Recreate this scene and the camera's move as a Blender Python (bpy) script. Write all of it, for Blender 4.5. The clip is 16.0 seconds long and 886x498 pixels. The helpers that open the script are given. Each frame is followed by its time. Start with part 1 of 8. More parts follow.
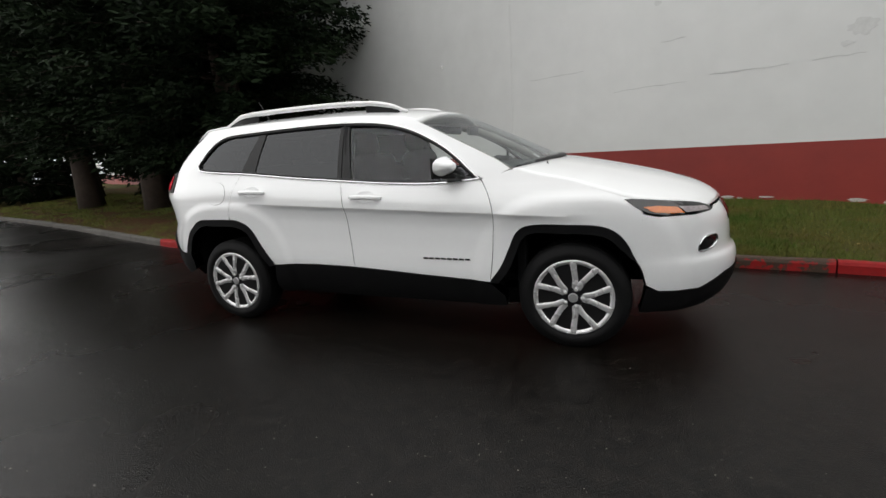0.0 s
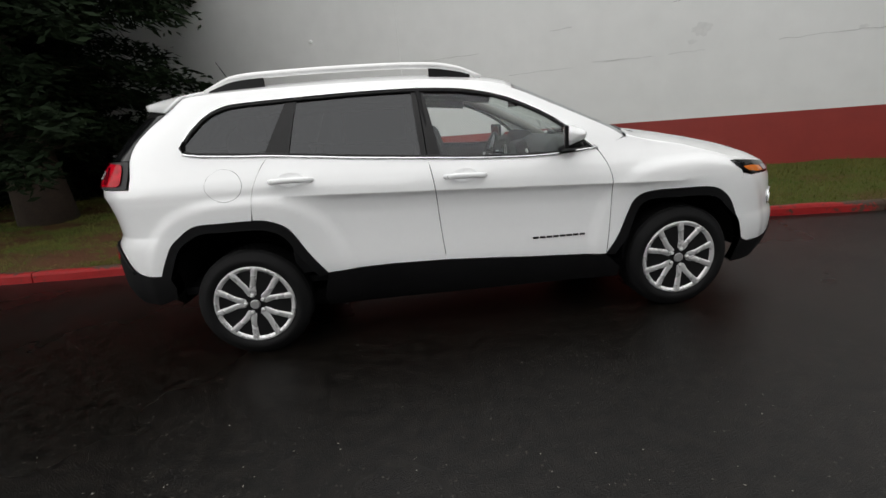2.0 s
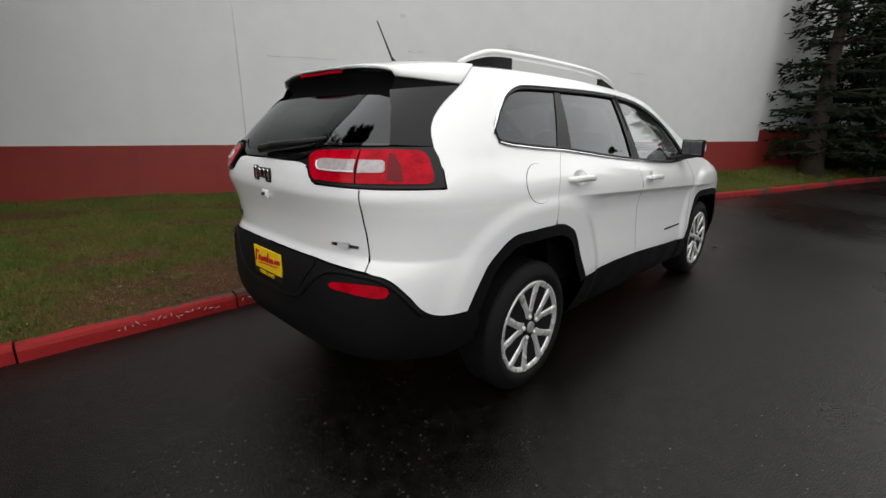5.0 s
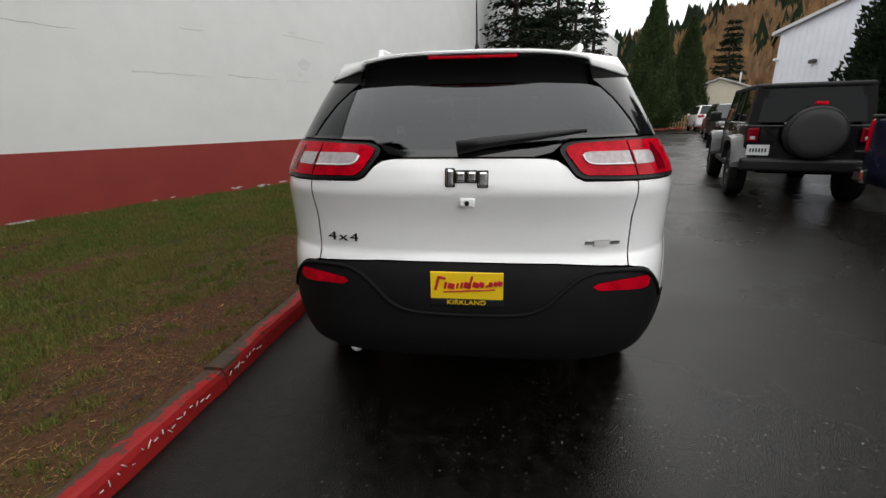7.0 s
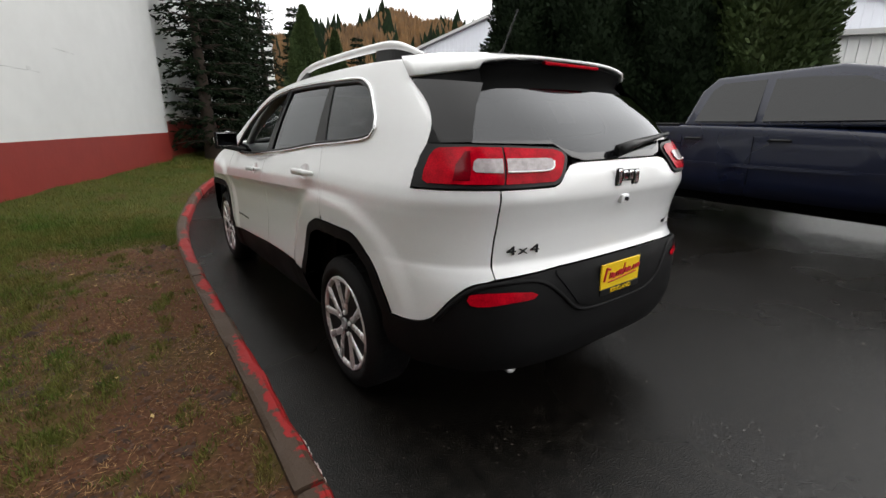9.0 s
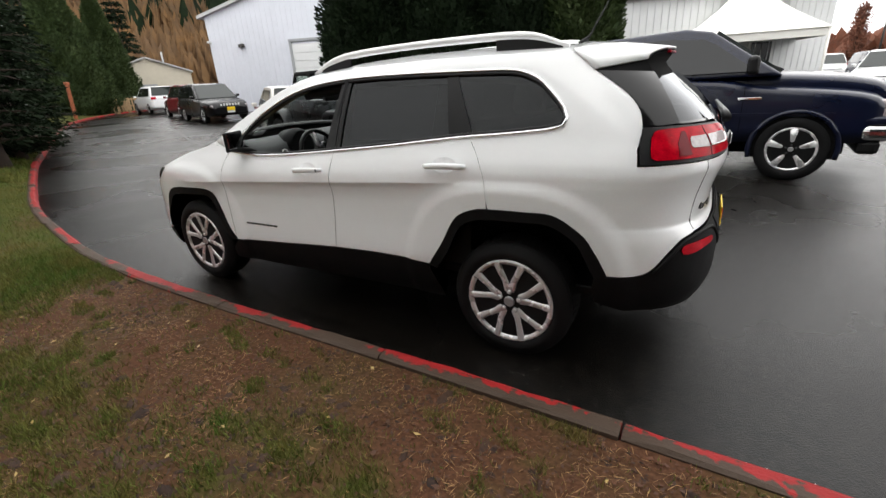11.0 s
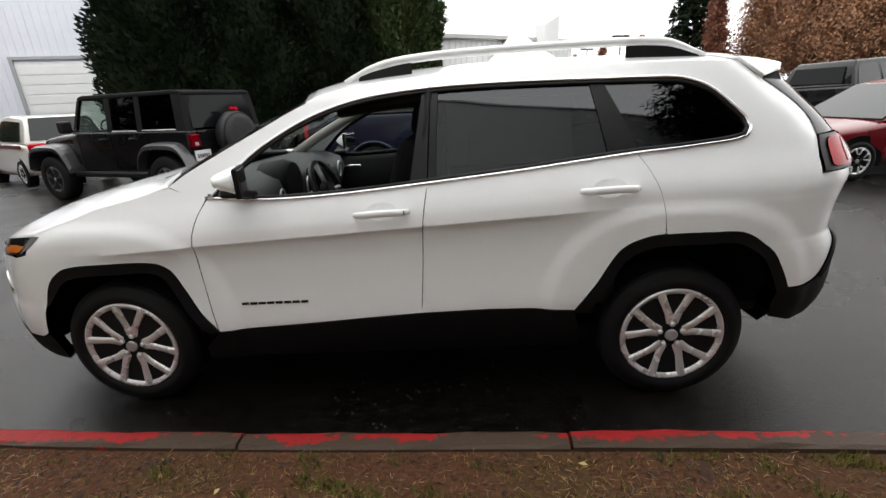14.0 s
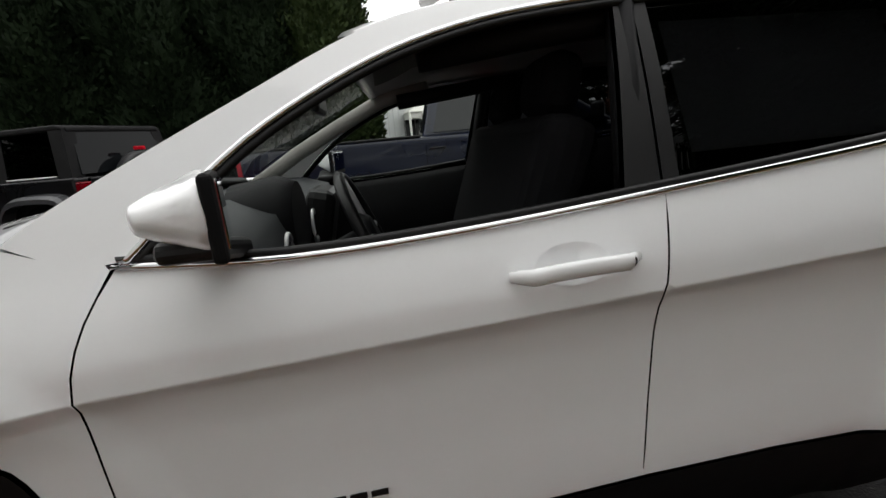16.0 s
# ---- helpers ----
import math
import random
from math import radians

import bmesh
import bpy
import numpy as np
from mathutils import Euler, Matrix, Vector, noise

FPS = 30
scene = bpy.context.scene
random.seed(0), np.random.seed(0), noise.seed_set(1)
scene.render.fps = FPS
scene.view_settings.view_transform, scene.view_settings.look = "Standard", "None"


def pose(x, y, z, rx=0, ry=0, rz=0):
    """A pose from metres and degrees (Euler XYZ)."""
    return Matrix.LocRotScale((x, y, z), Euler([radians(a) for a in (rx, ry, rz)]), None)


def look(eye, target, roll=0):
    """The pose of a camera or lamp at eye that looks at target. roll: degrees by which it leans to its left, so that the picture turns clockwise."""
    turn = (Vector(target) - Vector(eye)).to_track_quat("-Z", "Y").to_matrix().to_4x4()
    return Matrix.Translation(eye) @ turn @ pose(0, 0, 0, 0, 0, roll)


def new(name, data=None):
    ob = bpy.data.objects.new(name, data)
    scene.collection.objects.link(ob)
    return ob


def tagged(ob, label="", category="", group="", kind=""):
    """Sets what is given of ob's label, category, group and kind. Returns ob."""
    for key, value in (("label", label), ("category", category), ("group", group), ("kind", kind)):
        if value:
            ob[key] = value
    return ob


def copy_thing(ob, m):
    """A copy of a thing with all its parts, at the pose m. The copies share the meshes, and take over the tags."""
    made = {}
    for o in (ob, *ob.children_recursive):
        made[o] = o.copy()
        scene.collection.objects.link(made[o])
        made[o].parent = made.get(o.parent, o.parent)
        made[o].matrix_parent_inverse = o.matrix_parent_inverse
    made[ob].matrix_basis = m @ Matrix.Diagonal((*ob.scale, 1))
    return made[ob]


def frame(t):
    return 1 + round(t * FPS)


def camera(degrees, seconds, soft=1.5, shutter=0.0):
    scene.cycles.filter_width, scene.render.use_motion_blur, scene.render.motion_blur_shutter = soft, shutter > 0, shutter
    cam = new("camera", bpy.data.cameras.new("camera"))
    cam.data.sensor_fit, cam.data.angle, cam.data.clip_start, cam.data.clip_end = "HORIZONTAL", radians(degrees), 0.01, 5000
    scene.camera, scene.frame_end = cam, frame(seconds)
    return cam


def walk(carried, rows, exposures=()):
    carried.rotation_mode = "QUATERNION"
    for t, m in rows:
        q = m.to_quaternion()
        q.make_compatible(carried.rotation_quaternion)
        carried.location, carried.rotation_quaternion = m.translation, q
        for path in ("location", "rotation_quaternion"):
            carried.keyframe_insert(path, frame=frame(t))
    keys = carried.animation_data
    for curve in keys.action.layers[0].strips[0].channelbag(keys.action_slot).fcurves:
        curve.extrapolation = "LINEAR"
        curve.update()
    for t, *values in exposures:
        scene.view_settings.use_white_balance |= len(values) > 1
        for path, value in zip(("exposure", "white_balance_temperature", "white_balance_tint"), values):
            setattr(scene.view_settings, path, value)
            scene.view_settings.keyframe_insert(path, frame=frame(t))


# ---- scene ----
cam = camera(90.2, 16.0)
PATH = [
    (0, (1.561, -3.535, 1.294), (0.845, -1.723, 0.844), -4.3),
    (0.5, (1.082, -3.597, 1.306), (0.532, -1.731, 0.839), -3.2),
    (1, (0.586, -3.571, 1.299), (0.189, -1.674, 0.805), -3.3),
    (1.5, (0.119, -3.556, 1.323), (0.102, -1.63, 0.786), -2.2),
    (2, (-0.372, -3.464, 1.318), (-0.236, -1.549, 0.757), -4.9),
    (2.5, (-0.857, -3.35, 1.333), (-0.489, -1.462, 0.787), -4.5),
    (3, (-1.363, -3.215, 1.344), (-0.761, -1.399, 0.763), -4.0),
    (3.5, (-1.856, -2.979, 1.346), (-1.127, -1.199, 0.8), -3.8),
    (4, (-2.342, -2.744, 1.337), (-1.351, -1.102, 0.77), -3.9),
    (4.5, (-2.767, -2.392, 1.312), (-1.612, -0.858, 0.754), -3.6),
    (4.7, (-2.928, -2.245, 1.309), (-1.687, -0.773, 0.768), -0.6),
    (5.3, (-3.32, -1.72, 1.305), (-1.815, -0.523, 0.76), -1.4),
    (5.75, (-3.57, -1.33, 1.30), (-1.905, -0.37, 0.755), -2.0),
    (6.3, (-3.785, -0.78, 1.295), (-1.972, -0.138, 0.742), -2.4),
    (6.8, (-3.892, -0.297, 1.287), (-2.0, 0.035, 0.729), -2.5),
    (7, (-3.871, -0.095, 1.299), (-1.963, 0.127, 0.742), -0.7),
    (7.5, (-3.83, 0.365, 1.275), (-1.907, 0.187, 0.756), -0.5),
    (8, (-3.708, 0.821, 1.284), (-1.868, 0.279, 0.717), -0.4),
    (8.5, (-3.491, 1.25, 1.292), (-1.77, 0.378, 0.765), 0.5),
    (8.7, (-3.42, 1.417, 1.293), (-1.787, 0.394, 0.758), 0.5),
    (9.3, (-3.14, 1.93, 1.34), (-1.64, 0.737, 0.77), -0.2),
    (9.75, (-2.91, 2.29, 1.39), (-1.554, 0.958, 0.77), -1.1),
    (10.3, (-2.60, 2.64, 1.445), (-1.425, 1.162, 0.785), -2.3),
    (10.8, (-2.295, 2.846, 1.482), (-1.293, 1.26, 0.79), -2.9),
    (11, (-2.159, 2.867, 1.477), (-1.2, 1.265, 0.76), -3.5),
    (11.5, (-1.865, 2.875, 1.455), (-1.011, 1.214, 0.737), 0.1),
    (12, (-1.612, 2.934, 1.449), (-0.85, 1.22, 0.757), 0.4),
    (12.5, (-1.32, 2.988, 1.501), (-0.742, 1.202, 0.813), 0.2),
    (13, (-1.011, 2.916, 1.5), (-0.592, 1.089, 0.802), -2.5),
    (13.5, (-0.722, 2.836, 1.509), (-0.401, 0.978, 0.841), -1.3),
    (14, (-0.403, 2.786, 1.458), (-0.288, 0.896, 0.816), -3.0),
    (14.5, (-0.107, 2.592, 1.391), (-0.038, 0.696, 0.76), -4.0),
    (15, (0.081, 2.292, 1.357), (0.099, 0.385, 0.753), -2.1),
    (15.5, (0.258, 1.972, 1.295), (0.09, 0.061, 0.731), -3.7),
    (16, (0.303, 1.651, 1.248), (0.083, -0.276, 0.761), -5.4),
]
walk(cam, [(t, look(eye, target, roll)) for t, eye, target, roll in PATH], exposures=[(0.0, 0.85), (4.7, 0.84), (6.8, 1.02), (8.7, 1.26), (10.8, 1.58), (12.5, 1.55), (14.0, 1.48), (15.0, 1.38), (16.0, 1.06)])

# ---- sky and sun: wet, overcast day ----
world = bpy.data.worlds.new("overcast_sky")
scene.world = world
world.use_nodes = True
wn, wl = world.node_tree.nodes, world.node_tree.links
bg = wn["Background"]
sky = wn.new("ShaderNodeTexSky")
sky.sky_type = "NISHITA"
sky.sun_disc = False
sky.sun_elevation, sky.sun_rotation = radians(80), radians(200)
sky.air_density, sky.dust_density, sky.ozone_density = 1.0, 1.0, 1.0
grey = wn.new("ShaderNodeHueSaturation")
grey.inputs["Saturation"].default_value = 0.10
cloud = wn.new("ShaderNodeMix")
cloud.data_type = "RGBA"
cloud.inputs["Factor"].default_value = 0.94
cloud.inputs["B"].default_value = (5.72, 5.70, 5.66, 1)
wl.new(sky.outputs[0], grey.inputs["Color"])
wl.new(grey.outputs[0], cloud.inputs["A"])
wl.new(cloud.outputs["Result"], bg.inputs[0])
bg.inputs[1].default_value = 0.141

sun = new("sun", bpy.data.lights.new("sun", "SUN"))
sun.data.energy, sun.data.angle, sun.data.color = 0.50, radians(165), (1.0, 0.97, 0.93)
sun.matrix_world = look((0, 0, 30), (2.0, 5.0, 0.0))

# ---- materials ----
def make_mat(name, color, rough=0.5, metal=0.0, vary=0.0, scale=8.0, bump=0.0, bump_scale=60.0, second=None, coat=0.0, spec=0.5, rough_vary=0.0):
    """A procedural surface: two scales of colour variation, roughness variation and fine relief."""
    m = bpy.data.materials.new(name)
    m.use_nodes = True
    nt = m.node_tree
    b = nt.nodes["Principled BSDF"]
    b.inputs["Base Color"].default_value = (*color, 1)
    b.inputs["Roughness"].default_value = rough
    b.inputs["Metallic"].default_value = metal
    b.inputs["Coat Weight"].default_value = coat
    b.inputs["Coat Roughness"].default_value = 0.04
    b.inputs["Specular IOR Level"].default_value = spec
    if vary or bump or rough_vary:
        tc = nt.nodes.new("ShaderNodeTexCoord")
    if vary:
        n1, n2, mul, mix = (nt.nodes.new(k) for k in ("ShaderNodeTexNoise", "ShaderNodeTexNoise", "ShaderNodeMath", "ShaderNodeMix"))
        n1.inputs["Scale"].default_value, n2.inputs["Scale"].default_value = scale, scale * 7.3
        n1.inputs["Detail"].default_value = n2.inputs["Detail"].default_value = 5
        nt.links.new(tc.outputs["Object"], n1.inputs["Vector"])
        nt.links.new(tc.outputs["Object"], n2.inputs["Vector"])
        mul.operation = "MULTIPLY_ADD"
        mul.inputs[1].default_value, mul.inputs[2].default_value = 0.55, 0.0
        add = nt.nodes.new("ShaderNodeMath")
        add.operation = "MULTIPLY_ADD"
        add.inputs[1].default_value = 0.45
        nt.links.new(n1.outputs[0], mul.inputs[0])
        nt.links.new(n2.outputs[0], add.inputs[0])
        nt.links.new(mul.outputs[0], add.inputs[2])
        ramp = nt.nodes.new("ShaderNodeMapRange")
        ramp.inputs[1].default_value, ramp.inputs[2].default_value = 0.36, 0.64
        nt.links.new(add.outputs[0], ramp.inputs[0])
        mix.data_type = "RGBA"
        c2 = second or tuple(c * (1 - vary) for c in color)
        mix.inputs["A"].default_value, mix.inputs["B"].default_value = (*color, 1), (*c2, 1)
        nt.links.new(ramp.outputs[0], mix.inputs["Factor"])
        nt.links.new(mix.outputs["Result"], b.inputs["Base Color"])
    if rough_vary:
        n3, r3 = nt.nodes.new("ShaderNodeTexNoise"), nt.nodes.new("ShaderNodeMapRange")
        n3.inputs["Scale"].default_value, n3.inputs["Detail"].default_value = scale * 0.7, 4
        r3.inputs[1].default_value, r3.inputs[2].default_value = 0.35, 0.65
        r3.inputs[3].default_value, r3.inputs[4].default_value = max(0.02, rough - rough_vary), min(1, rough + rough_vary)
        nt.links.new(tc.outputs["Object"], n3.inputs["Vector"])
        nt.links.new(n3.outputs[0], r3.inputs[0])
        nt.links.new(r3.outputs[0], b.inputs["Roughness"])
    if bump:
        n4, bp = nt.nodes.new("ShaderNodeTexNoise"), nt.nodes.new("ShaderNodeBump")
        n4.inputs["Scale"].default_value, n4.inputs["Detail"].default_value = bump_scale, 6
        bp.inputs["Strength"].default_value, bp.inputs["Distance"].default_value = bump, 0.01
        nt.links.new(tc.outputs["Object"], n4.inputs["Vector"])
        nt.links.new(n4.outputs[0], bp.inputs["Height"])
        nt.links.new(bp.outputs[0], b.inputs["Normal"])
    return m


def glass_mat(name, tint, head_on, rough=0.0):
    """Window glass as a thin sheet: a see-through part of the given tint and a mirror-like gloss by angle."""
    m = bpy.data.materials.new(name)
    m.use_nodes = True
    nt = m.node_tree
    nt.nodes.remove(nt.nodes["Principled BSDF"])
    tr, gl, mix, fr = (nt.nodes.new(k) for k in ("ShaderNodeBsdfTransparent", "ShaderNodeBsdfGlossy", "ShaderNodeMixShader", "ShaderNodeLayerWeight"))
    tr.inputs[0].default_value = (*tint, 1)
    gl.inputs["Roughness"].default_value = rough
    gl.inputs["Color"].default_value = (0.95, 0.97, 1, 1)
    fr.inputs["Blend"].default_value = 0.5
    steep, gloss = nt.nodes.new("ShaderNodeMath"), nt.nodes.new("ShaderNodeMath")
    steep.operation, gloss.operation = "POWER", "MULTIPLY_ADD"
    steep.inputs[1].default_value = 4.6
    nt.links.new(fr.outputs["Facing"], steep.inputs[0])
    nt.links.new(steep.outputs[0], gloss.inputs[0])
    gloss.inputs[1].default_value, gloss.inputs[2].default_value = 1 - head_on, head_on
    nt.links.new(gloss.outputs[0], mix.inputs[0])
    nt.links.new(tr.outputs[0], mix.inputs[1])
    nt.links.new(gl.outputs[0], mix.inputs[2])
    nt.links.new(mix.outputs[0], nt.nodes["Material Output"].inputs[0])
    return m


WHITE_PAINT = make_mat("white_car_paint", (0.875, 0.885, 0.89), 0.28, coat=1.0, vary=0.012, scale=14)
NAVY_PAINT = make_mat("navy_car_paint", (0.004, 0.007, 0.024), 0.3, coat=0.35, spec=0.3, vary=0.15, scale=1.5, rough_vary=0.08)
BLACK_PAINT = make_mat("black_car_paint", (0.005, 0.005, 0.006), 0.28, coat=0.35, spec=0.12, vary=0.2, scale=2, rough_vary=0.08)
RED_PAINT = make_mat("red_car_paint", (0.13, 0.005, 0.009), 0.3, coat=0.4, spec=0.3, vary=0.12, scale=2, rough_vary=0.05)
CREAM_PAINT = make_mat("cream_car_paint", (0.72, 0.70, 0.66), 0.28, coat=1.0, vary=0.03, scale=2)
BLACK_PLASTIC = make_mat("black_grained_plastic", (0.007, 0.007, 0.0075), 0.6, vary=0.25, scale=6, bump=0.12, bump_scale=420, rough_vary=0.06, spec=0.12)
GLOSS_BLACK = make_mat("gloss_black_trim", (0.008, 0.008, 0.009), 0.08, coat=0.6)
SATIN_BLACK = make_mat("satin_black_trim", (0.008, 0.008, 0.0085), 0.42, vary=0.15, scale=12, spec=0.28)
PILLAR_GLOSS = make_mat("glossy_black_pillar", (0.006, 0.006, 0.0065), 0.10, vary=0.15, scale=12, spec=0.26)
RUBBER = make_mat("tyre_rubber", (0.006, 0.006, 0.0065), 0.7, vary=0.3, scale=9, bump=0.15, bump_scale=160, spec=0.22)
ALLOY = make_mat("silver_alloy", (0.76, 0.76, 0.765), 0.28, metal=0.5, vary=0.08, scale=14, rough_vary=0.06)
DARK_METAL = make_mat("dark_brake_metal", (0.10, 0.10, 0.105), 0.45, metal=0.8, vary=0.3, scale=30)
HUB_GREY = make_mat("grey_hub_cap", (0.42, 0.42, 0.425), 0.35, metal=0.4, vary=0.1, scale=20)
CHROME = make_mat("chrome", (0.78, 0.79, 0.80), 0.08, metal=1.0, rough_vary=0.04, scale=20)
SATIN_SILVER = make_mat("satin_silver", (0.78, 0.78, 0.78), 0.30, metal=0.25, vary=0.05, scale=10)
RED_LENS = make_mat("red_lamp_lens", (0.56, 0.003, 0.016), 0.16, coat=0.05, spec=0.08, vary=0.45, scale=22, second=(0.24, 0.0, 0.006))
CLEAR_LENS = make_mat("clear_lamp_lens", (0.46, 0.41, 0.42), 0.10, coat=0.4, vary=0.4, scale=50)
DARK_RED_LENS = make_mat("dark_red_lamp_lens", (0.16, 0.001, 0.006), 0.12, coat=0.1, spec=0.16, vary=0.3, scale=30)
AMBER_LENS = make_mat("amber_lamp_lens", (0.75, 0.20, 0.03), 0.1, coat=1.0, vary=0.2, scale=40)
UNDERBODY = make_mat("dark_underbody", (0.004, 0.004, 0.004), 0.9, spec=0.08, vary=0.3, scale=6)
INTERIOR = make_mat("black_interior_trim", (0.008, 0.008, 0.009), 0.6, spec=0.15, vary=0.2, scale=10, bump=0.1, bump_scale=200)
GREY_TRIM = make_mat("grey_interior_trim", (0.30, 0.29, 0.27), 0.7, vary=0.1, scale=8, bump=0.1, bump_scale=250)
DASH = make_mat("dashboard_grey_black", (0.030, 0.033, 0.036), 0.6, vary=0.15, scale=9, bump=0.15, bump_scale=250)
FABRIC = make_mat("black_seat_fabric", (0.007, 0.007, 0.008), 0.9, spec=0.10, vary=0.25, scale=30, bump=0.25, bump_scale=300)
PAPER = make_mat("printed_paper", (0.62, 0.63, 0.63), 0.7, vary=0.06, scale=12)
YELLOW = make_mat("yellow_plate", (0.85, 0.58, 0.01), 0.35, vary=0.04, scale=12)
RED_INK = make_mat("red_print", (0.45, 0.01, 0.02), 0.4)
CLEAR_GLASS = glass_mat("clear_window_glass", (0.80, 0.84, 0.82), 0.045)
TINT_GLASS = glass_mat("privacy_window_glass", (0.06, 0.063, 0.066), 0.055)
REAR_GLASS = glass_mat("dark_rear_window_glass", (0.03, 0.031, 0.032), 0.06)
SIDE_GLASS = make_mat("smoked_vehicle_window", (0.010, 0.011, 0.012), 0.04, spec=0.38)
SCREEN_GLASS = make_mat("greenish_vehicle_windscreen", (0.016, 0.021, 0.020), 0.04, spec=0.34)
# black flare plastic, its base colour lifted to carry the sky's sheen
FLARE_PLASTIC = make_mat("sky_sheen_flare_plastic", (0.055, 0.056, 0.06), 0.28, spec=0.6, vary=0.3, scale=7, bump=0.1, bump_scale=300)
COVER_VINYL = make_mat("black_vinyl_cover", (0.020, 0.020, 0.021), 0.55, spec=0.35, vary=0.25, scale=8, bump=0.12, bump_scale=120)
DARK_GLASS = make_mat("dark_vehicle_glass", (0.006, 0.007, 0.008), 0.05, spec=0.10)


def kerb_mat():
    m = make_mat("worn_red_kerb_paint", (0.30, 0.025, 0.022), 0.6, bump=0.35, bump_scale=70, spec=0.22)
    nt = m.node_tree
    b = nt.nodes["Principled BSDF"]
    tc = nt.nodes.new("ShaderNodeTexCoord")
    big, small, mix, thr, add = (nt.nodes.new(k) for k in ("ShaderNodeTexNoise", "ShaderNodeTexNoise", "ShaderNodeMix", "ShaderNodeMapRange", "ShaderNodeMath"))
    big.inputs["Scale"].default_value, small.inputs["Scale"].default_value = 2.2, 26
    big.inputs["Detail"].default_value = small.inputs["Detail"].default_value = 6
    add.operation = "MULTIPLY_ADD"
    add.inputs[1].default_value = 0.35
    nt.links.new(tc.outputs["Object"], big.inputs["Vector"])
    nt.links.new(tc.outputs["Object"], small.inputs["Vector"])
    nt.links.new(small.outputs[0], add.inputs[0])
    nt.links.new(big.outputs[0], add.inputs[2])
    thr.inputs[1].default_value, thr.inputs[2].default_value = 0.738, 0.78
    # feet and tyres have worn the paint along the arris and over the top
    xyz, wear, more = nt.nodes.new("ShaderNodeSeparateXYZ"), nt.nodes.new("ShaderNodeMapRange"), nt.nodes.new("ShaderNodeMath")
    nt.links.new(tc.outputs["Object"], xyz.inputs[0])
    wear.inputs[1].default_value, wear.inputs[2].default_value, wear.inputs[3].default_value, wear.inputs[4].default_value = 0.084, 0.097, -0.02, 0.035
    nt.links.new(xyz.outputs["Z"], wear.inputs[0])
    more.operation = "ADD"
    nt.links.new(add.outputs[0], more.inputs[0])
    nt.links.new(wear.outputs[0], more.inputs[1])
    across, edge, tally = nt.nodes.new("ShaderNodeAttribute"), nt.nodes.new("ShaderNodeMapRange"), nt.nodes.new("ShaderNodeMath")
    across.attribute_name = "across"
    edge.inputs[1].default_value, edge.inputs[2].default_value, edge.inputs[3].default_value, edge.inputs[4].default_value = 0.42, 0.92, 0.0, 0.22
    nt.links.new(across.outputs["Fac"], edge.inputs[0])
    tally.operation = "ADD"
    nt.links.new(more.outputs[0], tally.inputs[0])
    nt.links.new(edge.outputs[0], tally.inputs[1])
    nt.links.new(tally.outputs[0], thr.inputs[0])
    col = nt.nodes.new("ShaderNodeMix")
    col.data_type = mix.data_type = "RGBA"
    col.inputs["A"].default_value, col.inputs["B"].default_value = (0.30, 0.010, 0.011, 1), (0.20, 0.010, 0.010, 1)
    nt.links.new(small.outputs[0], col.inputs["Factor"])
    nt.links.new(col.outputs["Result"], mix.inputs["A"])
    mix.inputs["B"].default_value = (0.052, 0.034, 0.023, 1)
    nt.links.new(thr.outputs[0], mix.inputs["Factor"])
    nt.links.new(mix.outputs["Result"], b.inputs["Base Color"])
    return m


